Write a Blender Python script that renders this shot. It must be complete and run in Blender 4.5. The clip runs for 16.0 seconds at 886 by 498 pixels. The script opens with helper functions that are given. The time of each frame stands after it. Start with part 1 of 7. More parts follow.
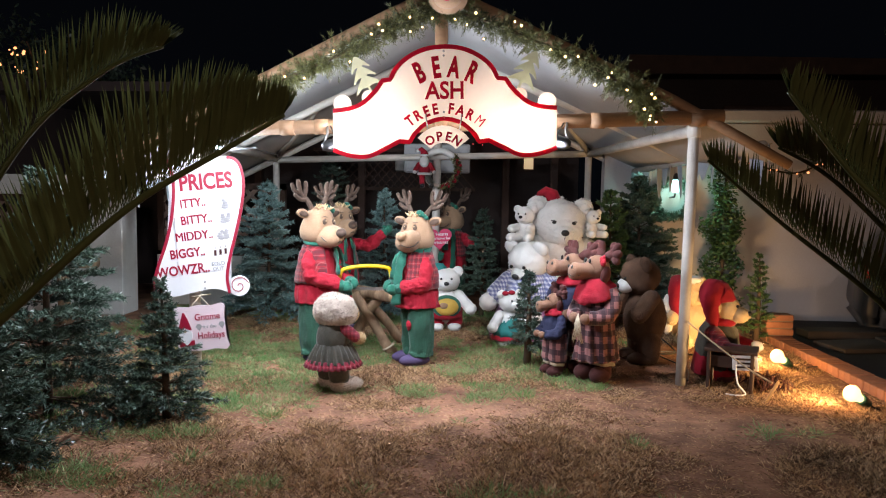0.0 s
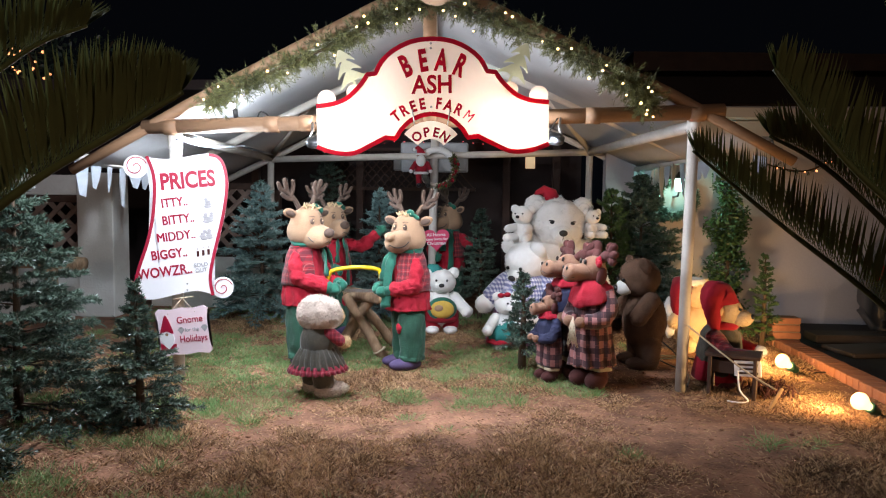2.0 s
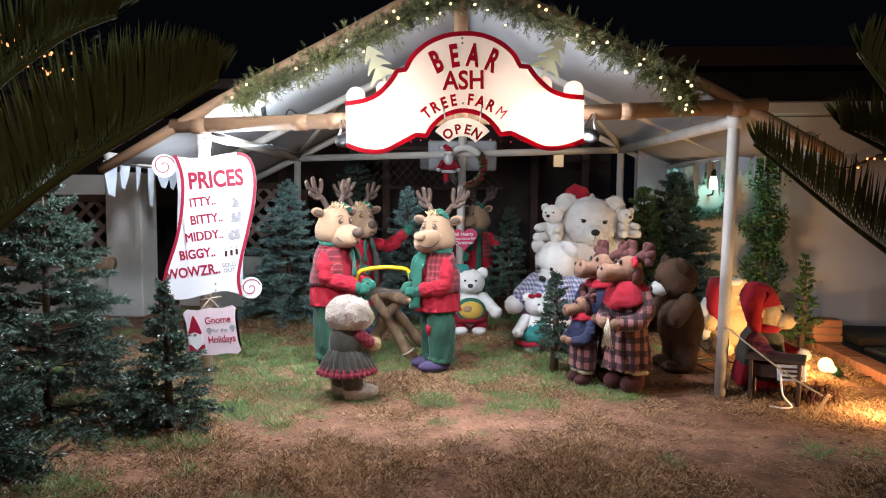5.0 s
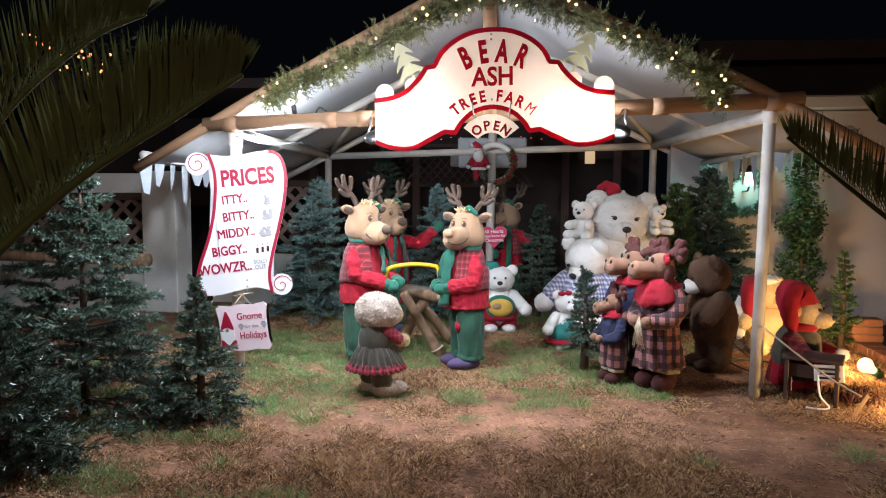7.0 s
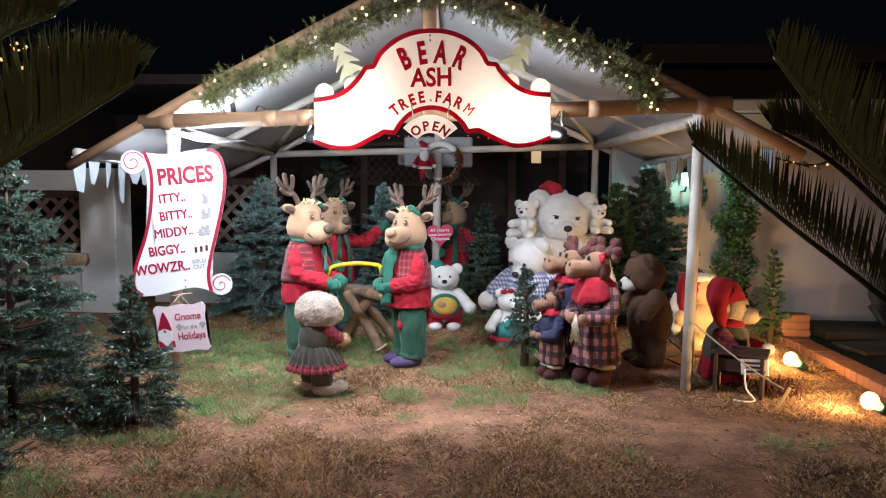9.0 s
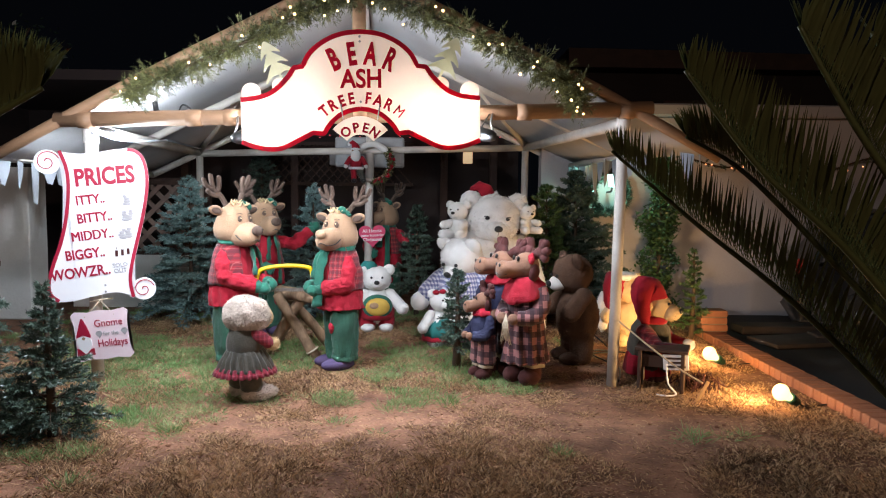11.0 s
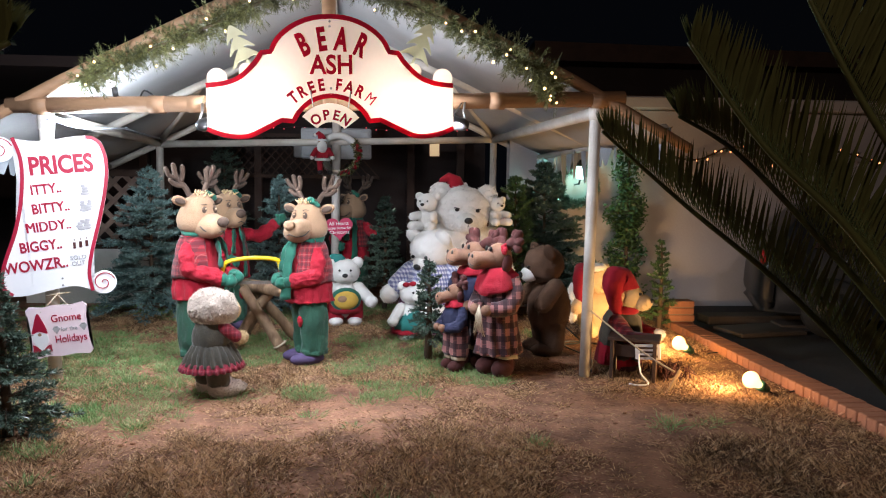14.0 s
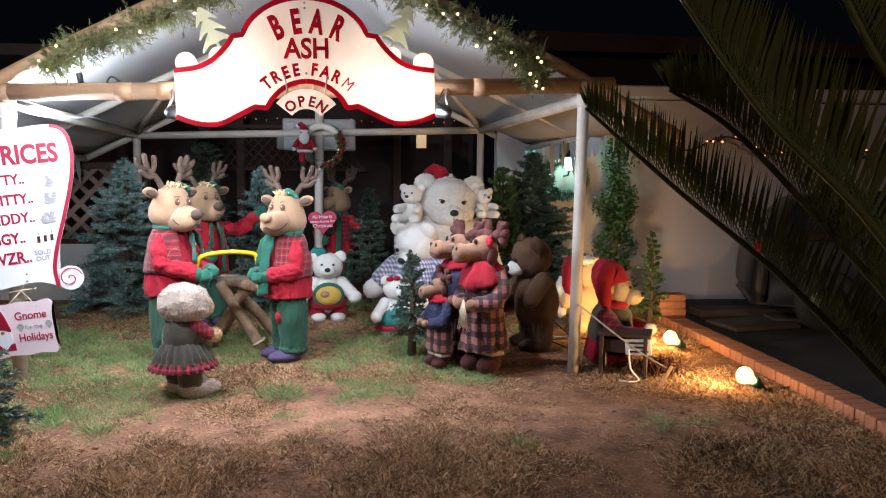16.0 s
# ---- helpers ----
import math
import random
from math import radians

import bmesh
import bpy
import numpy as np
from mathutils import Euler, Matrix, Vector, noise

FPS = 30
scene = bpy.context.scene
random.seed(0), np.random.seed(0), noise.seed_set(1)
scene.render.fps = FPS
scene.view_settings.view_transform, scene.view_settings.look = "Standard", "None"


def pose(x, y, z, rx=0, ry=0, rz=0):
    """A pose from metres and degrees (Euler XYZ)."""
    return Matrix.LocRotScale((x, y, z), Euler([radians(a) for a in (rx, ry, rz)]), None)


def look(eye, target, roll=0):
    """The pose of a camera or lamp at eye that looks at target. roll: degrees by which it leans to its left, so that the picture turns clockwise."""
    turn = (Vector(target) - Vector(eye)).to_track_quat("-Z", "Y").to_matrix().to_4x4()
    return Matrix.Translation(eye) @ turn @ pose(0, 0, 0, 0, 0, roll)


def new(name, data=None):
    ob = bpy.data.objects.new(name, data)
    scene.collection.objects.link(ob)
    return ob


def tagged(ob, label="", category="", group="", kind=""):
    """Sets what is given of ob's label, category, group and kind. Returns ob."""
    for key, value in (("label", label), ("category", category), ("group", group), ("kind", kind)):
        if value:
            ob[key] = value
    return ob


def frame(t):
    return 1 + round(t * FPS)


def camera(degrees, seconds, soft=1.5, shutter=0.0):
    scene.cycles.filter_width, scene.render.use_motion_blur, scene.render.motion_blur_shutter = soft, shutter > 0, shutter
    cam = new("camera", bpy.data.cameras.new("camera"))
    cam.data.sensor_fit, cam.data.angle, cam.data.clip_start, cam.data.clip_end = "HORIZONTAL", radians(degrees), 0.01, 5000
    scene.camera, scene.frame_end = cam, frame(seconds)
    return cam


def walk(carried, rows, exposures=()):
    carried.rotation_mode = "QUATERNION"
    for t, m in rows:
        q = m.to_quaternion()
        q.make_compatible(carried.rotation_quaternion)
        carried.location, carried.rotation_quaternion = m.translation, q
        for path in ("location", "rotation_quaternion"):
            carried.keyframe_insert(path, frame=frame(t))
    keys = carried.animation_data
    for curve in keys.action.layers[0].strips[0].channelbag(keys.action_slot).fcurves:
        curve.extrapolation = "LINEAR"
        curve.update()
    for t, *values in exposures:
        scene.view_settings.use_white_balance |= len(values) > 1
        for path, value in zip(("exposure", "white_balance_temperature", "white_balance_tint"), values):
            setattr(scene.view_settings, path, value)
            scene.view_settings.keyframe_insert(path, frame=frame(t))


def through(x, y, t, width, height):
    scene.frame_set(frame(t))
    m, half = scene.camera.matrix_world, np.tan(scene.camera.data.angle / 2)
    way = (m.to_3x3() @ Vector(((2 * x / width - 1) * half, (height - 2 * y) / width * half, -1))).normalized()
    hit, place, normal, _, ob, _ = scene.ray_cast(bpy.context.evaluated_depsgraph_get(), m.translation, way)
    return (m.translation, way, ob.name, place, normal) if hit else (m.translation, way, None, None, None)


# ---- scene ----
cam = camera(65.2, 16.0, soft=1.1)
PATH = [
    (0, (0.107, 0.016, 1.608), (0.007, 2.008, 1.458), 0.8),
    (0.5, (0.169, 0.133, 1.601), (0.074, 2.125, 1.45), 0.6),
    (1, (0.221, 0.19, 1.598), (0.12, 2.182, 1.451), 0.6),
    (1.5, (0.252, 0.208, 1.589), (0.139, 2.199, 1.445), 0.7),
    (2, (0.271, 0.241, 1.586), (0.141, 2.232, 1.44), 0.7),
    (2.5, (0.238, 0.292, 1.584), (0.091, 2.281, 1.437), 0.7),
    (3, (0.23, 0.327, 1.597), (0.072, 2.316, 1.45), 0.7),
    (3.5, (0.224, 0.337, 1.581), (0.056, 2.325, 1.436), 0.6),
    (4, (0.21, 0.346, 1.581), (0.033, 2.332, 1.434), 0.6),
    (6.5, (0.193, 0.366, 1.574), (-0.067, 2.343, 1.423), 0.4),
    (7, (0.215, 0.367, 1.571), (-0.07, 2.34, 1.416), 0.4),
    (7.5, (0.253, 0.367, 1.564), (-0.025, 2.341, 1.405), 0.4),
    (8, (0.284, 0.365, 1.563), (0.026, 2.341, 1.4), 0.4),
    (8.5, (0.312, 0.357, 1.572), (0.094, 2.338, 1.406), 0.4),
    (9, (0.338, 0.34, 1.589), (0.181, 2.328, 1.428), 0.6),
    (9.5, (0.352, 0.316, 1.618), (0.247, 2.307, 1.456), 0.6),
    (12, (0.359, 0.349, 1.592), (0.454, 2.34, 1.43), 0.8),
    (12.5, (0.339, 0.358, 1.577), (0.45, 2.348, 1.417), 0.8),
    (13, (0.324, 0.369, 1.577), (0.449, 2.358, 1.413), 0.7),
    (13.5, (0.307, 0.384, 1.565), (0.442, 2.373, 1.399), 0.7),
    (14, (0.279, 0.413, 1.563), (0.422, 2.4, 1.39), 0.7),
    (14.5, (0.24, 0.466, 1.56), (0.39, 2.452, 1.38), 0.8),
    (15, (0.26, 0.515, 1.544), (0.42, 2.5, 1.364), 0.5),
    (15.5, (0.318, 0.56, 1.548), (0.482, 2.545, 1.366), 0.6),
    (16, (0.367, 0.619, 1.529), (0.533, 2.603, 1.341), 0.5),
]
walk(cam, [(t, look(eye, target, roll)) for t, eye, target, roll in PATH])
scene.view_settings.exposure = 0.12

# ---- world and lights ----
world = bpy.data.worlds.new("night")
scene.world = world
world.use_nodes = True
world.node_tree.nodes["Background"].inputs[0].default_value = (0.30, 0.36, 0.55, 1)
world.node_tree.nodes["Background"].inputs[1].default_value = 0.004


def lamp(name, kind, m, power, colour, radius=0.04, spot=None, blend=0.6):
    data = bpy.data.lights.new(name, kind)
    data.energy, data.color = power, colour
    data.shadow_soft_size = radius
    if spot:
        data.spot_size, data.spot_blend = radians(spot), blend
    ob = new(name, data)
    ob.matrix_world = m
    return ob


WARM, COOL, NEUTRAL = (1.0, 0.60, 0.25), (0.40, 1.0, 0.84), (0.80, 0.87, 1.0)
for x, z in ((-0.83, 2.17), (0.46, 2.19)):
    # each sign lamp: a beam on the back of the sign and what spills past its shade
    lamp("sign_lamp_light", "SPOT", look((x, 5.68, z), (x, 4.0, z)), 125, NEUTRAL, 0.06, 172, 0.25)
    lamp("sign_lamp_spill", "POINT", pose(x, 5.70, z), 55, NEUTRAL, 0.06)
lamp("clamp_lamp_light", "SPOT", look((-1.12, 5.80, 2.02), (-1.0, 6.2, 0.0)), 190, NEUTRAL, 0.05, 125, 0.7)
lamp("clamp_lamp_light", "SPOT", look((0.78, 5.80, 2.06), (0.10, 6.7, 0.0)), 215, NEUTRAL, 0.05, 120, 0.7)
# added point light in mid-air, no fixture, brightens price board and foreground
lamp("price_fill_light", "POINT", pose(-1.72, 4.45, 2.32), 255, (0.80, 0.87, 1.0), 0.06)
lamp("corner_lamp_light", "POINT", pose(-2.22, 6.22, 2.04), 98, (0.78, 0.90, 1.0), 0.05)
lamp("spike_lamp_light", "SPOT", look((2.98, 5.49, 0.20), (2.2, 6.4, 0.2)), 58, WARM, 0.05, 165, 0.7)
lamp("spike_lamp_light", "SPOT", look((2.92, 6.75, 0.22), (2.45, 7.9, 0.30)), 90, WARM, 0.05, 120, 0.6)
lamp("spike_bulb_glow", "POINT", pose(2.98, 5.48, 0.19), 9, WARM, 0.05)
lamp("spike_bulb_glow", "POINT", pose(2.94, 6.74, 0.20), 20, WARM, 0.05)
lamp("lantern_light", "POINT", pose(2.68, 9.17, 1.80), 11, COOL, 0.06)
# unseen front light added behind the camera, standing for an assumed street lamp
lamp("front_fill_light", "POINT", pose(1.5, -6.0, 4.6), 640, (1.0, 0.78, 0.66), 0.20)

# ---- helpers for meshes ----
RNG = random.Random(7)


def mesh_ob(name, me, mats):
    for m in mats if isinstance(mats, (list, tuple)) else [mats]:
        me.materials.append(m)
    return new(name, me)


def finish(bm, name, smooth=True):
    me = bpy.data.meshes.new(name)
    bm.normal_update()
    bm.to_mesh(me)
    bm.free()
    if smooth:
        for p in me.polygons:
            p.use_smooth = True
    return me


def part(name, bm, material, parent=None, label="", smooth=True):
    ob = mesh_ob(name, finish(bm, name, smooth), material)
    ob.parent = parent
    if label:
        tagged(ob, label)
    return ob


def thing(name, m, label, category, group="", kind=""):
    ob = new(name)
    ob.empty_display_size = 0.1
    ob.matrix_world = m
    return tagged(ob, label, category, group, kind)


def box(bm, c, s, mat=0, m=None, bevel=0.0):
    r = bmesh.ops.create_cube(bm, size=1, matrix=(m or Matrix()) @ Matrix.Translation(c) @ Matrix.Diagonal((*s, 1)))
    vs = r["verts"]
    fs = {f for v in vs for f in v.link_faces}
    for f in fs:
        f.material_index = mat
    if bevel:
        es = list({e for v in vs for e in v.link_edges})
        q = bmesh.ops.bevel(bm, geom=es, offset=bevel, segments=1, affect="EDGES", profile=0.5)
        for f in q["faces"]:
            f.material_index = mat


def blob(bm, c, r, mat=0, m=None, u=16, v=10, rough=0.0):
    r = (r, r, r) if isinstance(r, (int, float)) else r
    out = bmesh.ops.create_uvsphere(bm, u_segments=u, v_segments=v, radius=1)
    mm = Matrix.Translation(c) @ (m or Matrix()) @ Matrix.Diagonal((*r, 1))
    for w in out["verts"]:
        k = 1 + rough * noise.noise(Vector(w.co) * 3.1 + Vector(c) * 7) if rough else 1
        w.co = mm @ (w.co * k)
        for f in w.link_faces:
            f.material_index = mat


def frame_of(d):
    d = Vector(d).normalized()
    a = d.orthogonal().normalized()
    return a, d.cross(a)


def tube(bm, pts, radii, mat=0, n=10, cap=True, flat=1.0):
    """A round rod through points, each with its radius."""
    pts = [Vector(p) for p in pts]
    radii = radii if isinstance(radii, (list, tuple)) else [radii] * len(pts)
    rings, a = [], None
    for i, p in enumerate(pts):
        d = (pts[min(i + 1, len(pts) - 1)] - pts[max(i - 1, 0)]).normalized()
        a = d.orthogonal().normalized() if a is None else (a - d * a.dot(d)).normalized()
        b = d.cross(a)
        rings.append([bm.verts.new(p + (a * math.cos(2 * math.pi * k / n) + b * math.sin(2 * math.pi * k / n) * flat) * radii[i]) for k in range(n)])
    for r0, r1 in zip(rings, rings[1:]):
        for k in range(n):
            bm.faces.new((r0[k], r0[(k + 1) % n], r1[(k + 1) % n], r1[k])).material_index = mat
    if cap:
        bm.faces.new(rings[0][::-1]).material_index = mat
        bm.faces.new(rings[-1]).material_index = mat


def limb(bm, p0, p1, r0, r1, mat=0, n=12, bulge=0.0):
    """A stuffed limb with round ends."""
    p0, p1 = Vector(p0), Vector(p1)
    d = (p1 - p0).normalized()
    pts, rad = [], []
    for k in range(4):
        a = math.pi / 2 * (1 - k / 4)
        pts.append(p0 - d * r0 * math.sin(a)), rad.append(max(r0 * math.cos(a), 0.004))
    pts.append(p0), rad.append(r0)
    pts.append((p0 + p1) / 2), rad.append((r0 + r1) / 2 * (1 + bulge))
    pts.append(p1), rad.append(r1)
    for k in range(1, 5):
        a = math.pi / 2 * k / 4
        pts.append(p1 + d * r1 * math.sin(a)), rad.append(max(r1 * math.cos(a), 0.004))
    tube(bm, pts, rad, mat, n)


def lathe(bm, c, profile, mat=0, n=32, folds=0, depth=0.0, squash=1.0, m=None, cap=True):
    """A turned form from (radius, height) pairs, with soft folds in its cloth."""
    mm = Matrix.Translation(c) @ (m or Matrix())
    rings = []
    for i, (r, z) in enumerate(profile):
        ring = []
        for k in range(n):
            a = 2 * math.pi * k / n
            q = r * (1 + depth * (1 - i / len(profile)) * math.sin(folds * a + 0.7 * i)) if folds else r
            ring.append(bm.verts.new(mm @ Vector((q * math.cos(a), q * squash * math.sin(a), z))))
        rings.append(ring)
    for r0, r1 in zip(rings, rings[1:]):
        for k in range(n):
            bm.faces.new((r0[k], r0[(k + 1) % n], r1[(k + 1) % n], r1[k])).material_index = mat
    if cap:
        bm.faces.new(rings[0][::-1]).material_index = mat
        bm.faces.new(rings[-1]).material_index = mat


def plate(bm, outline, y0, y1, mat=0, m=None):
    """A flat board in the xz plane with a thickness from y0 to y1."""
    mm = m or Matrix()
    a = [bm.verts.new(mm @ Vector((x, y0, z))) for x, z in outline]
    b = [bm.verts.new(mm @ Vector((x, y1, z))) for x, z in outline]
    fs = [bm.faces.new(a), bm.faces.new(b[::-1])]
    n = len(a)
    for i in range(n):
        fs.append(bm.faces.new((a[(i + 1) % n], a[i], b[i], b[(i + 1) % n])))
    for f in fs:
        f.material_index = mat
    bmesh.ops.triangulate(bm, faces=fs[:2])
    bmesh.ops.recalc_face_normals(bm, faces=list(bm.faces))


def smooth_line(pts, n=6, closed=False):
    """Catmull-Rom through 2D or 3D points."""
    P = [Vector(p) for p in pts]
    out, L = [], len(pts)
    for i in range(L if closed else L - 1):
        p0 = P[(i - 1) % L] if closed else P[max(i - 1, 0)]
        p1, p2 = P[i], P[(i + 1) % L]
        p3 = P[(i + 2) % L] if closed else P[min(i + 2, L - 1)]
        for k in range(n):
            t = k / n
            out.append(0.5 * (2 * p1 + (p2 - p0) * t + (2 * p0 - 5 * p1 + 4 * p2 - p3) * t * t + (3 * p1 - p0 - 3 * p2 + p3) * t ** 3))
    if not closed:
        out.append(P[-1])
    return out


def blades(name, base, tip, width, mats, pick=None, side=None):
    """Many thin leaves as one mesh: each a slim kite from base to tip."""
    base, tip = np.asarray(base, float), np.asarray(tip, float)
    n = len(base)
    d = tip - base
    if side is None:
        r = np.random.RandomState(n % 9973).normal(size=(n, 3))
        side = np.cross(d, r)
    side = side / (np.linalg.norm(side, axis=1, keepdims=True) + 1e-9)
    w = np.broadcast_to(np.asarray(width, float).reshape(-1, 1), (n, 1)) * 0.5
    mid = base + d * 0.45
    co = np.stack([base, mid + side * w, tip, mid - side * w], axis=1).reshape(-1, 3)
    me = bpy.data.meshes.new(name)
    me.vertices.add(4 * n), me.loops.add(4 * n), me.polygons.add(n)
    me.vertices.foreach_set("co", co.ravel())
    me.loops.foreach_set("vertex_index", np.arange(4 * n))
    me.polygons.foreach_set("loop_start", np.arange(n) * 4)
    me.polygons.foreach_set("loop_total", np.full(n, 4))
    for m in mats if isinstance(mats, (list, tuple)) else [mats]:
        me.materials.append(m)
    if pick is not None:
        me.polygons.foreach_set("material_index", np.asarray(pick, int))
    me.update(calc_edges=True)
    return new(name, me)


# ---- materials ----
def rgb(h):
    return tuple(((int(h[i:i + 2], 16) / 255) ** 2.2) for i in (0, 2, 4)) + (1.0,)


def material(name, a, b=None, rough=0.7, scale=8.0, fine=60.0, bump=0.2, metal=0.0, sheen=0.0, through=0.0, island=0.0, stretch=(1, 1, 1), spec=0.4):
    """Colour a to b by noise at two scales, with fine relief; through: the share of light that passes; island: variation piece by piece."""
    m = bpy.data.materials.new(name)
    m.use_nodes = True
    nt, L = m.node_tree, m.node_tree.links
    bs = nt.nodes["Principled BSDF"]
    b = b or tuple(c * 0.7 for c in a[:3]) + (1,)
    tc = nt.nodes.new("ShaderNodeTexCoord")
    mp = nt.nodes.new("ShaderNodeMapping")
    mp.inputs["Scale"].default_value = stretch
    L.new(tc.outputs["Object"], mp.inputs["Vector"])
    n1, n2 = nt.nodes.new("ShaderNodeTexNoise"), nt.nodes.new("ShaderNodeTexNoise")
    for n, s, d in ((n1, scale, 4), (n2, fine, 3)):
        n.inputs["Scale"].default_value, n.inputs["Detail"].default_value = s, d
        L.new(mp.outputs["Vector"], n.inputs["Vector"])
    add = nt.nodes.new("ShaderNodeMath")
    add.operation = "MULTIPLY_ADD"
    add.inputs[1].default_value = 0.5
    L.new(n2.outputs["Fac"], add.inputs[0])
    half = nt.nodes.new("ShaderNodeMath")
    half.operation = "MULTIPLY_ADD"
    half.inputs[1].default_value, half.inputs[2].default_value = 1.6, -0.55
    L.new(n1.outputs["Fac"], half.inputs[0])
    L.new(half.outputs[0], add.inputs[2])
    fac = add.outputs[0]
    if island:
        geo = nt.nodes.new("ShaderNodeNewGeometry")
        ma = nt.nodes.new("ShaderNodeMath")
        ma.operation = "MULTIPLY_ADD"
        ma.inputs[1].default_value = island
        L.new(geo.outputs["Random Per Island"], ma.inputs[0])
        sub = nt.nodes.new("ShaderNodeMath")
        sub.operation = "SUBTRACT"
        sub.inputs[1].default_value = island / 2
        L.new(fac, sub.inputs[0])
        L.new(sub.outputs[0], ma.inputs[2])
        fac = ma.outputs[0]
    mix = nt.nodes.new("ShaderNodeMix")
    mix.data_type = "RGBA"
    mix.clamp_factor = True
    mix.inputs[6].default_value, mix.inputs[7].default_value = a, b
    L.new(fac, mix.inputs[0])
    L.new(mix.outputs[2], bs.inputs["Base Color"])
    bs.inputs["Roughness"].default_value, bs.inputs["Metallic"].default_value = rough, metal
    bs.inputs["Specular IOR Level"].default_value = spec
    if sheen:
        bs.inputs["Sheen Weight"].default_value = sheen
        bs.inputs["Sheen Roughness"].default_value = 0.5
    if bump:
        bp = nt.nodes.new("ShaderNodeBump")
        bp.inputs["Strength"].default_value, bp.inputs["Distance"].default_value = bump, 0.01
        L.new(n2.outputs["Fac"], bp.inputs["Height"])
        L.new(bp.outputs["Normal"], bs.inputs["Normal"])
    if through:
        tr = nt.nodes.new("ShaderNodeBsdfTranslucent")
        L.new(mix.outputs[2], tr.inputs["Color"])
        ms = nt.nodes.new("ShaderNodeMixShader")
        ms.inputs[0].default_value = through
        L.new(bs.outputs[0], ms.inputs[1]), L.new(tr.outputs[0], ms.inputs[2])
        L.new(ms.outputs[0], nt.nodes["Material Output"].inputs["Surface"])
    return m


def glowing(name, colour, strength):
    m = bpy.data.materials.new(name)
    m.use_nodes = True
    bs = m.node_tree.nodes["Principled BSDF"]
    bs.inputs["Base Color"].default_value = (*colour, 1)
    bs.inputs["Emission Color"].default_value = (*colour, 1)
    bs.inputs["Emission Strength"].default_value = strength
    return m


def plaid(name, ground, stripe, line, size=14.0, broad=0.74, thin=0.7):
    """Woven check: broad stripes both ways and thin lines between."""
    m = bpy.data.materials.new(name)
    m.use_nodes = True
    nt, L = m.node_tree, m.node_tree.links
    bs = nt.nodes["Principled BSDF"]
    bs.inputs["Roughness"].default_value = 0.9
    bs.inputs["Sheen Weight"].default_value = 0.2
    tc, sep = nt.nodes.new("ShaderNodeTexCoord"), nt.nodes.new("ShaderNodeSeparateXYZ")
    L.new(tc.outputs["Object"], sep.inputs[0])

    def wave(source, k, lo, off=0.0):
        a = nt.nodes.new("ShaderNodeMath")
        a.operation = "MULTIPLY_ADD"
        a.inputs[1].default_value, a.inputs[2].default_value = k, off
        L.new(source, a.inputs[0])
        f = nt.nodes.new("ShaderNodeMath")
        f.operation = "FRACT"
        L.new(a.outputs[0], f.inputs[0])
        g = nt.nodes.new("ShaderNodeMath")
        g.operation = "LESS_THAN"
        g.inputs[1].default_value = lo
        L.new(f.outputs[0], g.inputs[0])
        return g.outputs[0]

    xy = nt.nodes.new("ShaderNodeMath")
    L.new(sep.outputs[0], xy.inputs[0]), L.new(sep.outputs[1], xy.inputs[1])
    col = None
    for k, lo, colour, share, off in ((size, 0.45, stripe, broad, 0.0), (size, 0.07, line, thin, 0.35)):
        for source in (xy.outputs[0], sep.outputs[2]):
            w = wave(source, k, lo, off)
            sc = nt.nodes.new("ShaderNodeMath")
            sc.operation = "MULTIPLY"
            sc.inputs[1].default_value = share
            L.new(w, sc.inputs[0])
            mx = nt.nodes.new("ShaderNodeMix")
            mx.data_type = "RGBA"
            if col is None:
                mx.inputs[6].default_value = ground
            else:
                L.new(col, mx.inputs[6])
            mx.inputs[7].default_value = colour
            L.new(sc.outputs[0], mx.inputs[0])
            col = mx.outputs[2]
    L.new(col, bs.inputs["Base Color"])
    nz = nt.nodes.new("ShaderNodeTexNoise")
    nz.inputs["Scale"].default_value = 120
    L.new(tc.outputs["Object"], nz.inputs["Vector"])
    bp = nt.nodes.new("ShaderNodeBump")
    bp.inputs["Strength"].default_value, bp.inputs["Distance"].default_value = 0.3, 0.004
    L.new(nz.outputs["Fac"], bp.inputs["Height"]), L.new(bp.outputs["Normal"], bs.inputs["Normal"])
    return m


SOIL = material("red_soil", (0.058, 0.021, 0.011, 1), (0.36, 0.175, 0.10, 1), 0.95, 4.2, 48, 1.0)
STRAW = material("dry_grass", (0.62, 0.40, 0.22, 1), (0.115, 0.060, 0.028, 1), 0.85, 1.7, 14, 0, through=0.15, island=1.6)
GRASS = material("green_grass", (0.13, 0.30, 0.09, 1), (0.33, 0.40, 0.19, 1), 0.7, 2.5, 30, 0, through=0.3, island=0.9)
WHITE_PIPE = material("white_painted_pipe", (0.70, 0.66, 0.61, 1), (0.48, 0.43, 0.38, 1), 0.5, 5, 50, 0.15)
TIMBER = material("round_timber", (0.33, 0.19, 0.105, 1), (0.17, 0.095, 0.052, 1), 0.65, 6, 45, 0.3, stretch=(0.3, 1, 1))
CANVAS = material("grey_canvas", (0.46, 0.46, 0.47, 1), (0.32, 0.32, 0.33, 1), 0.8, 1.6, 70, 0.15, through=0.12)
# the warm cast of the sign's light is put into this white
BOARD = material("white_board", (0.88, 0.75, 0.64, 1), (0.82, 0.68, 0.57, 1), 0.4, 2, 40, 0.05, through=0.68)
PRICE_BOARD = material("white_price_board", (0.84, 0.83, 0.84, 1), (0.78, 0.77, 0.79, 1), 0.45, 2, 40, 0.05)
SIGN_VINYL = material("red_translucent_vinyl", (0.62, 0.010, 0.055, 1), (0.54, 0.008, 0.044, 1), 0.45, 4, 40, 0.05, through=0.88)
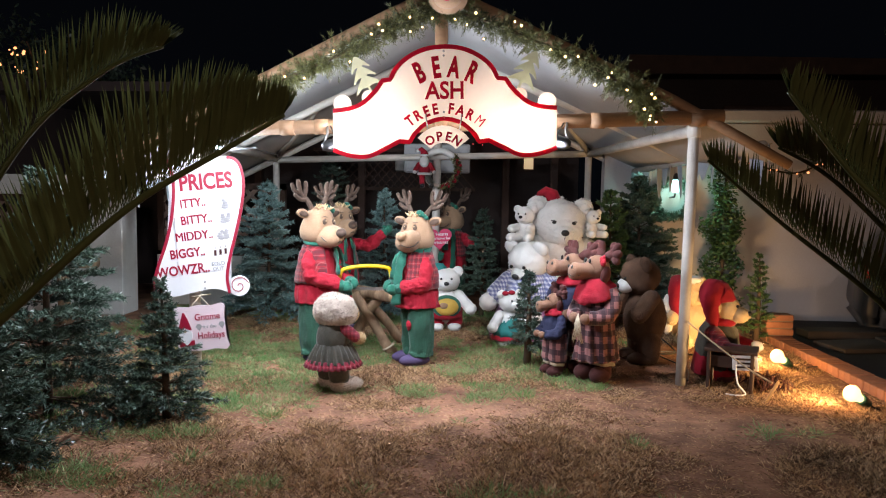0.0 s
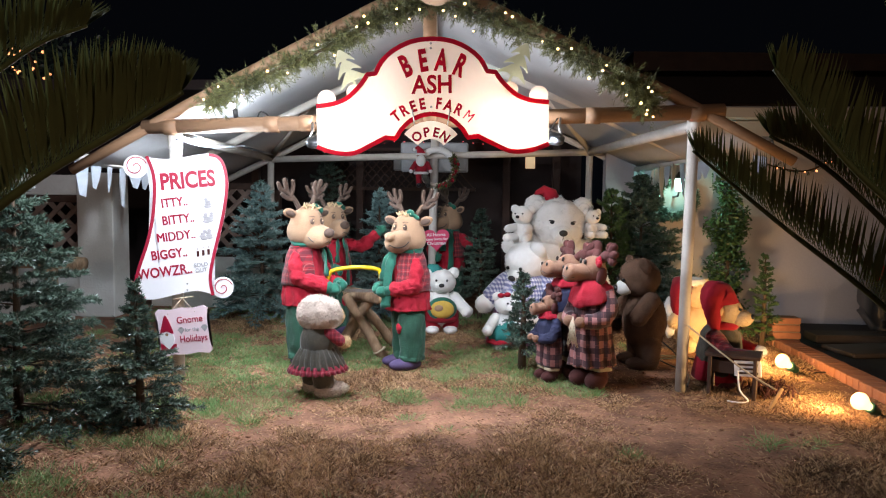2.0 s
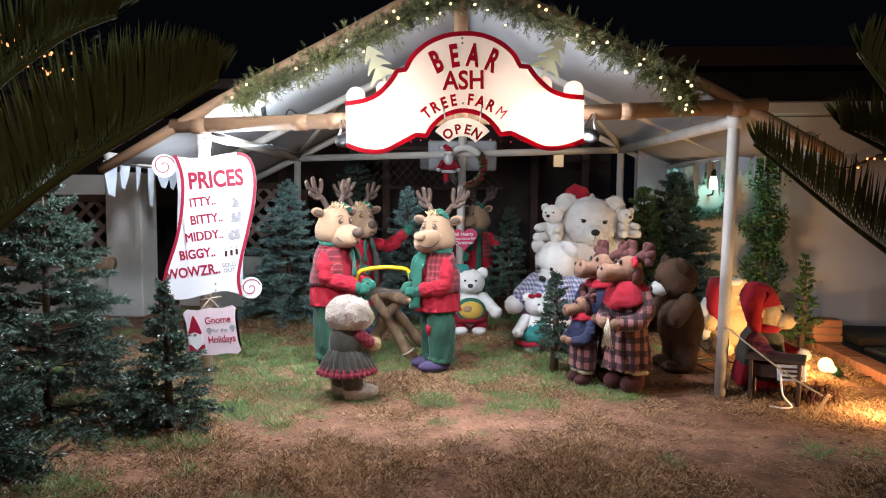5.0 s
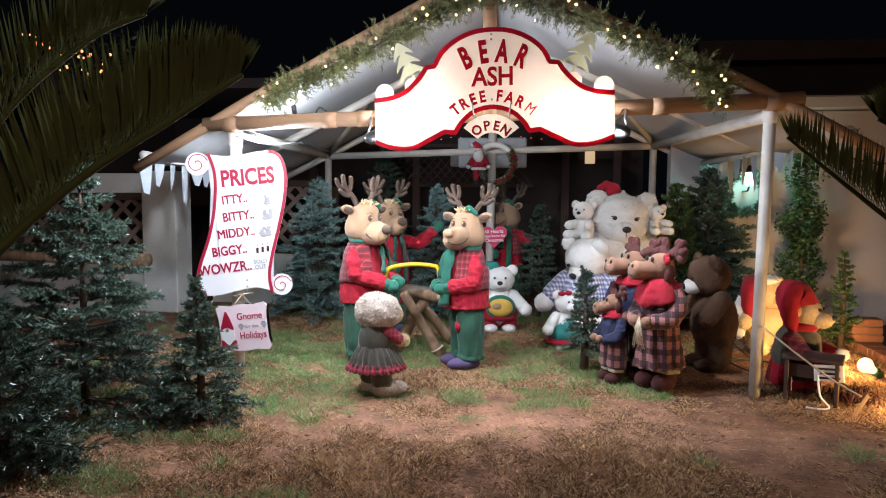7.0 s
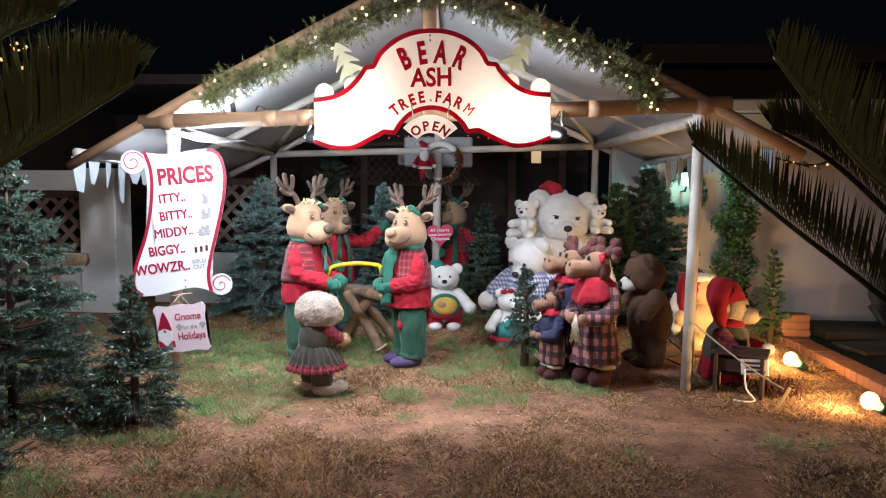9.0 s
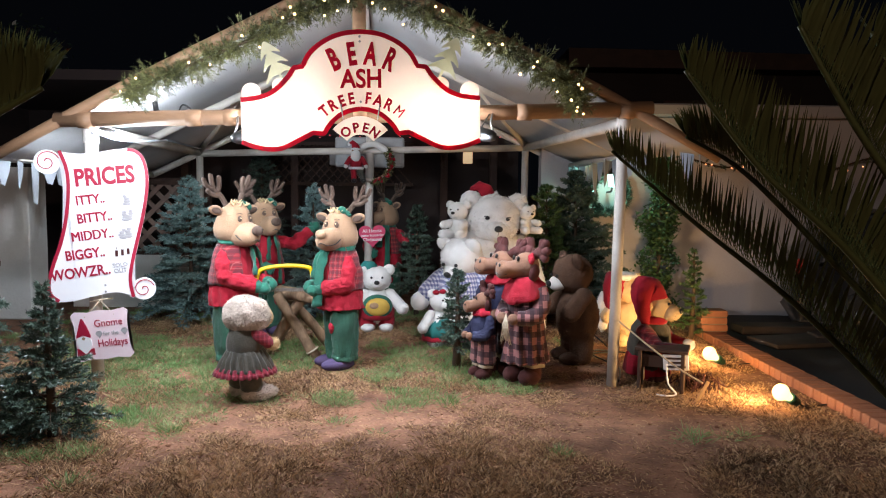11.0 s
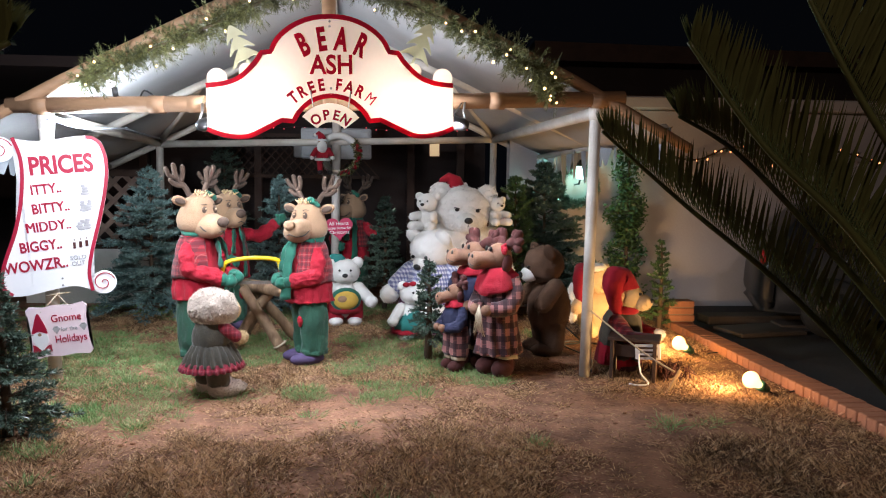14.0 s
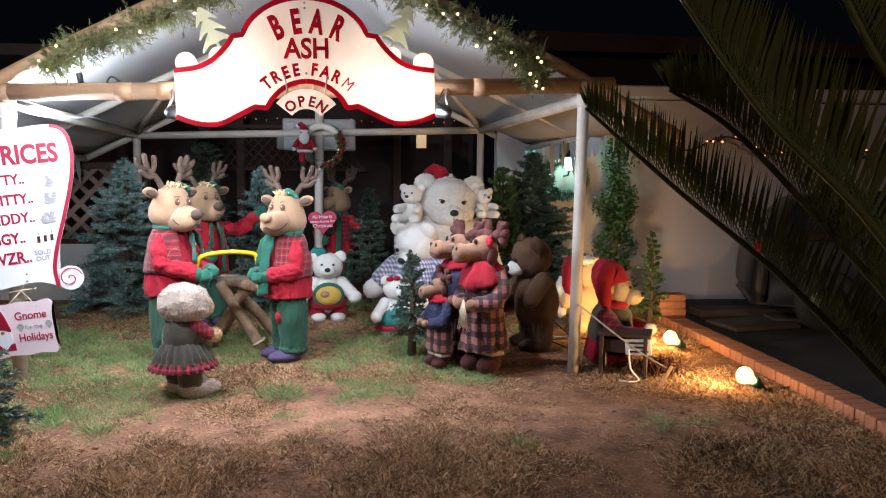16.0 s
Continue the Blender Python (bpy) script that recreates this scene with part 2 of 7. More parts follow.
SIGN_RED = material("sign_red", (0.36, 0.010, 0.040, 1), (0.29, 0.008, 0.030, 1), 0.45, 4, 40, 0.05)
FADED_INK = material("faded_ink", (0.45, 0.44, 0.45, 1), (0.30, 0.29, 0.30, 1), 0.7, 30, 90, 0)
PINK_BOARD = material("pale_pink_board", (0.88, 0.74, 0.78, 1), (0.80, 0.62, 0.67, 1), 0.5, 4, 40, 0.05)
PALE_TREE = material("pale_gold_sheet", (0.62, 0.59, 0.43, 1), (0.50, 0.47, 0.32, 1), 0.5, 6, 40, 0.1, through=0.6)
WHITE_FUR = material("white_plush", (0.88, 0.87, 0.85, 1), (0.74, 0.72, 0.69, 1), 0.95, 9, 85, 0.6, sheen=0.1, through=0.22)
CREAM_FUR = material("cream_plush", (0.78, 0.60, 0.36, 1), (0.60, 0.43, 0.24, 1), 0.95, 9, 85, 0.9, sheen=0.1, through=0.22)
BROWN_FUR = material("brown_plush", (0.115, 0.060, 0.034, 1), (0.055, 0.028, 0.017, 1), 0.95, 9, 85, 0.9, sheen=0.0)
MOOSE_TAN = material("moose_brown_plush", (0.26, 0.135, 0.085, 1), (0.16, 0.08, 0.05, 1), 0.95, 5, 90, 0.6, sheen=0.1)
TAN = material("tan_felt", (0.35, 0.218, 0.132, 1), (0.235, 0.142, 0.083, 1), 0.95, 5, 90, 0.6, sheen=0.1)
ANTLER = material("brown_felt", (0.105, 0.068, 0.050, 1), (0.06, 0.038, 0.028, 1), 0.95, 9, 80, 0.3, sheen=0.05)
MAROON = material("maroon_felt", (0.080, 0.020, 0.018, 1), (0.045, 0.012, 0.011, 1), 0.95, 9, 80, 0.3, sheen=0.05)
RED = material("red_fleece", (0.36, 0.005, 0.022, 1), (0.22, 0.003, 0.012, 1), 0.9, 7, 70, 0.4, sheen=0.05)
GREEN = material("green_fleece", (0.010, 0.125, 0.080, 1), (0.007, 0.065, 0.042, 1), 0.9, 7, 70, 0.4, sheen=0.2)
DARK_GREEN = material("dark_green_velvet", (0.074, 0.066, 0.046, 1), (0.020, 0.018, 0.013, 1), 0.7, 8, 60, 0.4, sheen=0.3)
TROUSER = material("green_corduroy", (0.022, 0.092, 0.056, 1), (0.012, 0.048, 0.030, 1), 0.9, 7, 70, 0.5, sheen=0.15)
TEAL = material("teal_cloth", (0.03, 0.22, 0.20, 1), (0.02, 0.14, 0.13, 1), 0.9, 7, 70, 0.3)
PURPLE = material("purple_felt", (0.105, 0.075, 0.16, 1), (0.06, 0.042, 0.10, 1), 0.9, 7, 70, 0.3)
NAVY = material("navy_cloth", (0.025, 0.028, 0.07, 1), (0.015, 0.016, 0.04, 1), 0.9, 7, 70, 0.3)
BLACK = material("black_plastic", (0.012, 0.012, 0.013, 1), (0.02, 0.02, 0.02, 1), 0.35, 7, 70, 0.05)
GOLD = material("gold_print", (0.55, 0.36, 0.06, 1), (0.40, 0.24, 0.04, 1), 0.7, 12, 70, 0.1)
YELLOW = material("yellow_enamel", (0.72, 0.52, 0.015, 1), (0.62, 0.42, 0.012, 1), 0.3, 9, 70, 0.03)
STEEL = material("saw_steel", (0.45, 0.45, 0.45, 1), (0.25, 0.22, 0.20, 1), 0.35, 20, 90, 0.1, metal=0.9)
LOG = material("cut_log", (0.36, 0.235, 0.14, 1), (0.11, 0.066, 0.038, 1), 0.85, 11, 50, 0.9, stretch=(1, 1, 0.35))
LOG_END = material("log_end", (0.50, 0.34, 0.19, 1), (0.38, 0.24, 0.13, 1), 0.8, 9, 50, 0.2)
RED_PLAID = plaid("red_plaid", (0.23, 0.007, 0.016, 1), (0.060, 0.006, 0.012, 1), (0.36, 0.15, 0.13, 1), 17, 0.6, 0.4)
FRILL_PLAID = plaid("wine_frill_plaid", (0.30, 0.012, 0.035, 1), (0.10, 0.008, 0.02, 1), (0.45, 0.16, 0.18, 1), 24, 0.5, 0.4)
WOOL = material("greige_wool", (0.70, 0.60, 0.52, 1), (0.54, 0.45, 0.38, 1), 0.95, 12, 85, 0.8, sheen=0.1, through=0.15)
DRESS_PLAID = plaid("maroon_cream_plaid", (0.29, 0.115, 0.108, 1), (0.022, 0.004, 0.009, 1), (0.30, 0.10, 0.10, 1), 9.5, 0.86, 0.3)
LILAC_PLAID = plaid("lilac_plaid", (0.24, 0.075, 0.16, 1), (0.10, 0.03, 0.08, 1), (0.55, 0.42, 0.52, 1), 15)
BLUE_PLAID = plaid("blue_white_plaid", (0.50, 0.50, 0.58, 1), (0.09, 0.10, 0.24, 1), (0.6, 0.58, 0.62, 1), 22)
SPRUCE = material("blue_spruce_needles", (0.27, 0.39, 0.37, 1), (0.055, 0.115, 0.11, 1), 0.5, 4, 30, 0, island=0.9)
FIR = material("dark_fir_needles", (0.098, 0.142, 0.105, 1), (0.024, 0.044, 0.032, 1), 0.30, 4, 30, 0, island=0.9)
IVY = material("plastic_leaves", (0.075, 0.14, 0.042, 1), (0.022, 0.048, 0.018, 1), 0.45, 4, 30, 0, island=0.9)
PINE = material("garland_needles", (0.15, 0.150, 0.05, 1), (0.022, 0.026, 0.010, 1), 0.5, 4, 30, 0, island=0.9)
PALM = material("cycad_leaf", (0.10, 0.11, 0.036, 1), (0.055, 0.062, 0.02, 1), 0.38, 4, 30, 0, island=0.6, through=0.3)
BARK = material("bark", (0.10, 0.065, 0.04, 1), (0.05, 0.03, 0.02, 1), 0.9, 12, 60, 0.6)
PLASTER = material("pale_plaster", (0.50, 0.46, 0.46, 1), (0.40, 0.36, 0.36, 1), 0.85, 0.9, 40, 0.25)
STOEP_WHITE = material("whitewash", (0.72, 0.71, 0.68, 1), (0.56, 0.54, 0.50, 1), 0.85, 2.2, 35, 0.3)
BROWN_WOOD = material("dark_stained_timber", (0.075, 0.038, 0.025, 1), (0.038, 0.02, 0.014, 1), 0.7, 5, 45, 0.3)
LATTICE = material("weathered_lattice", (0.22, 0.15, 0.12, 1), (0.14, 0.09, 0.07, 1), 0.75, 5, 45, 0.3)
DARK_WALL = material("dark_house_wall", (0.038, 0.024, 0.021, 1), (0.022, 0.014, 0.013, 1), 0.8, 2, 30, 0.2)
BRICK = material("red_brick", (0.44, 0.19, 0.105, 1), (0.28, 0.11, 0.065, 1), 0.85, 6, 50, 0.5, island=0.0)
MORTAR = material("mortar", (0.24, 0.19, 0.15, 1), (0.16, 0.12, 0.10, 1), 0.95, 9, 60, 0.5)
ASPHALT = material("dark_paving", (0.040, 0.036, 0.034, 1), (0.022, 0.02, 0.02, 1), 0.9, 3, 60, 0.5)
SLAB = material("stone_slab", (0.085, 0.062, 0.048, 1), (0.045, 0.034, 0.026, 1), 0.85, 4, 40, 0.4)
CAR_PAINT = material("black_car_paint", (0.010, 0.011, 0.013, 1), (0.014, 0.015, 0.017, 1), 0.30, 2, 40, 0.0, spec=0.15)
TYRE = material("tyre_rubber", (0.014, 0.014, 0.014, 1), (0.02, 0.02, 0.02, 1), 0.8, 9, 60, 0.3)
CAR_GLASS = material("dark_car_glass", (0.008, 0.009, 0.010, 1), (0.008, 0.009, 0.010, 1), 0.05, 2, 40, 0.0, spec=0.7)
TAIL_RED = material("tail_lens", (0.30, 0.008, 0.010, 1), (0.2, 0.006, 0.008, 1), 0.15, 9, 60, 0.0)
CLOTH = material("white_cloth", (0.52, 0.55, 0.60, 1), (0.36, 0.39, 0.44, 1), 0.85, 7, 60, 0.2, through=0.35)
ROPE = material("pale_rope", (0.55, 0.46, 0.34, 1), (0.40, 0.32, 0.22, 1), 0.9, 30, 90, 0.3)
GREY_BOX = material("grey_metal_box", (0.34, 0.35, 0.36, 1), (0.25, 0.26, 0.27, 1), 0.5, 5, 40, 0.1)
SOCKET_GREEN = material("green_socket", (0.02, 0.09, 0.055, 1), (0.015, 0.06, 0.04, 1), 0.4, 9, 60, 0.1)
HEART_PINK = material("pink_heart_board", (0.62, 0.035, 0.12, 1), (0.52, 0.03, 0.10, 1), 0.5, 6, 50, 0.05)
FAIRY = glowing("fairy_bulb", (1.0, 0.62, 0.26), 5)
FAIRY_ORANGE = glowing("orange_fairy_bulb", (1.0, 0.36, 0.14), 2.2)
RED_FAIRY = glowing("red_fairy_bulb", (1.0, 0.10, 0.12), 2)
HOT_BULB = glowing("hot_bulb", (1.0, 0.66, 0.30), 2.4)
COOL_GLOW = glowing("lantern_glass", (0.55, 1.0, 0.88), 2.6)
WHITE_GLOW = glowing("white_led", (0.95, 0.97, 1.0), 9)
WINDOW_GLOW = glowing("lit_window", (1.0, 0.70, 0.40), 0.5)

# ---- ground, kerb, walls ----
def ground_height(x, y):
    return 0.018 * noise.noise(Vector((x * 0.9, y * 0.9, 3.0))) + 0.008 * noise.noise(Vector((x * 4, y * 4, 9.0)))


def make_ground():
    xs = sorted(set([-400, -60, -20, 20, 60, 400] + [round(-7 + 0.12 * i, 3) for i in range(92)]))
    ys = sorted(set([-400, -60, -12, 60, 400] + [round(-2 + 0.12 * i, 3) for i in range(112)]))
    bm = bmesh.new()
    grid = [[bm.verts.new((x, y, ground_height(x, y) if -6.9 < x < 3.3 and -1.9 < y < 11 else (0.0 if abs(x) < 7 else -0.02))) for x in xs] for y in ys]
    for j in range(len(ys) - 1):
        for i in range(len(xs) - 1):
            bm.faces.new((grid[j][i], grid[j][i + 1], grid[j + 1][i + 1], grid[j + 1][i]))
    tagged(part("ground", bm, SOIL), "bare reddish soil with worn patchy lawn", "ground", kind="structure")


make_ground()


def make_road():
    bm = bmesh.new()
    box(bm, (9.86, 4.5, -0.02), (12.2, 22, 0.06), 0)
    tagged(part("road", bm, ASPHALT, smooth=False), "dark paved driveway beside the brick kerb", "driveway", kind="structure")


make_road()


def wall_box(name, c, s, mat, label, category="wall", bevel=0.0):
    bm = bmesh.new()
    box(bm, c, s, 0, bevel=bevel)
    return tagged(part(name, bm, mat, smooth=False), label, category, kind="structure")


wall_box("wall_east", (8.3, 9.64, 1.30), (13.0, 0.24, 2.66), PLASTER, "pale plastered boundary wall in night light")
wall_box("trim", (8.3, 9.58, 2.72), (13.1, 0.44, 0.16), PLASTER, "projecting plaster ledge along the wall top", "ledge", 0.02)
wall_box("wall_north", (-2.6, 12.1, 1.7), (8.8, 0.2, 3.4), DARK_WALL, "dark brown timber house wall behind the tent")
wall_box("wall_west", (-6.4, 12.0, 1.6), (0.2, 6.0, 3.2), DARK_WALL, "dark side wall of the veranda")


def house(name, x0, x1, y, h, label):
    t = thing(name, pose((x0 + x1) / 2, y, 0), label, "house")
    w = x1 - x0
    bm = bmesh.new()
    box(bm, (0, 2, h / 2), (w, 4, h))
    part("wall", bm, DARK_WALL, t, smooth=False)
    bm = bmesh.new()
    plate(bm, [(-w / 2 - 0.4, h), (w / 2 + 0.4, h), (w / 2 + 0.4, h + 0.18), (-w / 2 - 0.4, h + 0.34)], -0.5, 4.5)
    part("roof", bm, BROWN_WOOD, t, smooth=False)
    for i in range(3):
        bm = bmesh.new()
        box(bm, (-w / 2 + w * (i + 0.5) / 3, -0.02, h - 0.95), (1.3, 0.08, 0.9), bevel=0.02)
        win = part("window", bm, BROWN_WOOD, t, smooth=False)
        bm = bmesh.new()
        box(bm, (-w / 2 + w * (i + 0.5) / 3, -0.07, h - 0.95), (1.14, 0.02, 0.74))
        part("pane", bm, CAR_GLASS, win, smooth=False)
    return t


house("house", 3.2, 16.0, 13.5, 3.9, "low dark house behind the boundary wall")


def bricks():
    """Rowlock bricks along the lawn's edge, and a short stacked pier at its end."""
    t = thing("brick_kerb", pose(0, 0, 0), "low red brick kerb along the lawn edge", "kerb", kind="structure")
    bm = bmesh.new()
    box(bm, (3.54, 5.55, 0.01), (0.20, 5.0, 0.08))
    part("mortar_bed", bm, MORTAR, t, smooth=False)
    bm = bmesh.new()
    box(bm, (0, 0, 0), (0.225, 0.098, 0.10), bevel=0.008)
    me = finish(bm, "brick", False)
    me.materials.append(BRICK)
    r = random.Random(3)
    y = 3.1
    while y < 8.02:
        b = new("brick", me)
        b.parent = t
        b.matrix_basis = pose(3.54 + r.uniform(-0.004, 0.004), y, 0.035 + r.uniform(-0.003, 0.003), r.uniform(-0.7, 0.7), r.uniform(-0.7, 0.7), r.uniform(-1, 1))
        y += 0.103
    p = thing("brick_pier", pose(3.58, 8.13, 0.0), "short stacked red brick pier ending the kerb", "pier")
    bm = bmesh.new()
    box(bm, (0, 0, 0.15), (0.28, 0.16, 0.30))
    part("mortar_core", bm, MORTAR, p, smooth=False)
    bm = bmesh.new()
    box(bm, (0, 0, 0), (0.30, 0.19, 0.07), bevel=0.008)
    me = finish(bm, "brick", False)
    me.materials.append(BRICK)
    for i in range(4):
        b = new("brick", me)
        b.parent = p
        b.matrix_basis = pose(r.uniform(-0.006, 0.006), 0, 0.035 + 0.082 * i, 0, 0, r.uniform(-2, 2))


bricks()


def slabs():
    for x, y, sx, sy, a, h in ((4.35, 7.75, 0.85, 0.5, 12, 0.05), (5.15, 7.9, 1.0, 0.32, -6, 0.07), (4.55, 8.35, 1.2, 0.3, 3, 0.10)):
        bm = bmesh.new()
        box(bm, (0, 0, h / 2), (sx, sy, h), bevel=0.012)
        ob = part("stone_slab", bm, SLAB, smooth=False)
        ob.matrix_world = pose(x, y, 0.012, 0, 0, a)
        tagged(ob, "loose flat grey slab lying on the driveway", "slab", "slabs on the driveway")


slabs()


def stoep():
    t = thing("veranda_pillar", pose(-4.76, 9.0, 0), "square whitewashed veranda pillar", "pillar")
    bm = bmesh.new()
    box(bm, (0, 0, 0.93), (0.48, 0.40, 1.86), bevel=0.012)
    part("shaft", bm, STOEP_WHITE, t, smooth=False)
    bm = bmesh.new()
    box(bm, (-0.72, 0.02, 1.70), (1.5, 0.30, 0.26), bevel=0.01)
    part("lintel", bm, STOEP_WHITE, t, smooth=False)
    wall_box("wall_low", (-6.6, 9.0, 0.36), (3.2, 0.30, 0.72), STOEP_WHITE, "low whitewashed veranda wall")
    wall_box("wall_low", (-3.6, 9.9, 0.36), (1.84, 0.24, 0.72), STOEP_WHITE, "low whitewashed veranda wall")
    wall_box("ceiling", (-6.6, 11.0, 2.95), (7.0, 4.6, 0.12), DARK_WALL, "dark veranda ceiling", "ceiling")
    bm = bmesh.new()
    tube(bm, [(-7.8, 8.2, 0.80), (-4.28, 7.75, 0.80)], 0.075, 0, 12)
    tube(bm, [(-4.7, 7.80, 0), (-4.7, 7.80, 0.78)], 0.07, 0, 12)
    tube(bm, [(-6.6, 8.05, 0), (-6.6, 8.05, 0.78)], 0.07, 0, 12)
    tagged(part("pole_rail", bm, LOG), "low round timber rail before the veranda", "rail")
    for name, x0, x1, y, z0, z1 in (("lattice_panel", -6.9, -5.02, 8.97, 0.74, 1.52), ("lattice_panel", -4.48, -2.7, 9.86, 0.74, 1.72)):
        f = thing(name, pose(0, 0, 0), "crossed timber lattice panel in a brown frame", "lattice", "veranda lattice")
        bm = bmesh.new()
        for a, b in (((x0, z0), (x1, z0)), ((x0, z1), (x1, z1)), ((x0, z0), (x0, z1)), ((x1, z0), (x1, z1))):
            c = ((a[0] + b[0]) / 2, y, (a[1] + b[1]) / 2)
            box(bm, c, (abs(a[0] - b[0]) + 0.09, 0.09, abs(a[1] - b[1]) + 0.09))
        part("panel_frame", bm, BROWN_WOOD, f, smooth=False)
        h = z1 - z0
        x = x0 - h
        while x < x1:
            for s in (1, -1):
                a, b = (x, x + h) if s > 0 else (x + h, x)
                za, zb = z0, z1
                xa, xb = a, b
                lo, hi = x0, x1
                def clip(xa, za, xb, zb):
                    t0, t1 = 0.0, 1.0
                    dx = xb - xa
                    for lim, sg in ((lo, 1), (hi, -1)):
                        if dx * sg > 0:
                            t0 = max(t0, (lim - xa) / dx)
                        else:
                            t1 = min(t1, (lim - xa) / dx)
                    return t0, t1
                t0, t1 = clip(xa, za, xb, zb)
                if t1 - t0 > 0.08:
                    p0 = Vector((xa + (xb - xa) * t0, y - 0.012 * s, za + (zb - za) * t0))
                    p1 = Vector((xa + (xb - xa) * t1, y - 0.012 * s, za + (zb - za) * t1))
                    bm = bmesh.new()
                    L = (p1 - p0).length
                    ang = math.atan2(p1.z - p0.z, p1.x - p0.x)
                    box(bm, (0, 0, 0), (L, 0.02, 0.06), m=Matrix.Translation((p0 + p1) / 2) @ Matrix.Rotation(-ang, 4, "Y"))
                    part("slat", bm, LATTICE, f, smooth=False)
            x += 0.24
    # dark posts and fine trellis of the house behind
    for x in (-3.6, -1.85, 0.55, 1.35):
        bm = bmesh.new()
        box(bm, (0, 0, 1.5), (0.12, 0.12, 3.0), bevel=0.006)
        ob = part("timber_post", bm, BROWN_WOOD, smooth=False)
        ob.matrix_world = pose(x, 11.6, 0)
        tagged(ob, "dark timber post of the house behind", "post", "house posts")
    f = thing("trellis", pose(0, 0, 0), "fine dark brown garden trellis on the house", "trellis")
    bm = bmesh.new()
    for i in range(16):
        for s in (1, -1):
            box(bm, (0, 0, 0), (0.82, 0.014, 0.022), m=Matrix.Translation((-2.35 + i * 0.14, 11.55 + 0.01 * s, 2.05)) @ Matrix.Rotation(radians(48 * s), 4, "Y"))
    part("trellis_mesh", bm, BROWN_WOOD, f, smooth=False)
    bm = bmesh.new()
    for z in (1.73, 2.37):
        box(bm, (-1.3, 11.52, z), (2.7, 0.05, 0.05))
    part("rail", bm, BROWN_WOOD, f, smooth=False)


stoep()


def flood_box():
    t = thing("wall_floodlight", pose(-1.0, 11.3, 2.12), "small lit floodlight in a pale box on the house", "floodlight")
    bm = bmesh.new()
    box(bm, (0, 0, 0), (0.50, 0.16, 0.20), bevel=0.015)
    part("housing", bm, GREY_BOX, t, smooth=False)
    bm = bmesh.new()
    blob(bm, (0.16, -0.10, 0.02), (0.06, 0.03, 0.06))
    part("bulb", bm, WHITE_GLOW, t)
    bm = bmesh.new()
    tube(bm, [(0, 0.08, 0), (0, 0.34, 0)], 0.03)
    part("bracket", bm, GREY_BOX, t)
    bm = bmesh.new()
    box(bm, (0, 0, 0), (0.16, 0.03, 0.24), bevel=0.008)
    ob = part("lit_pane", bm, WINDOW_GLOW, smooth=False)
    ob.matrix_world = pose(0.95, 11.98, 2.22)
    tagged(ob, "small warm lit window pane in the dark wall", "window", kind="structure")
    t = thing("metal_box", pose(-0.48, 9.73, 2.14), "pale grey metal box mounted on the rear post", "box")
    bm = bmesh.new()
    box(bm, (0, 0, 0), (0.92, 0.10, 0.40), bevel=0.02)
    part("casing", bm, GREY_BOX, t, smooth=False)
    for x in (-0.36, 0.36):
        bm = bmesh.new()
        box(bm, (x, -0.055, 0), (0.12, 0.012, 0.30), bevel=0.004)
        part("cover", bm, GREY_BOX, t, smooth=False)


flood_box()

# ---- tent ----
AX, AZ, FY, BY = -0.23, 3.33, 6.02, 9.65
LX, RX = -2.42, 1.93


def roof_z(x):
    d = abs(x - AX)
    return AZ - 0.44 * d - 0.018 * d * d + (0.03 if x > AX else -0.02) * min(d, 2) / 2


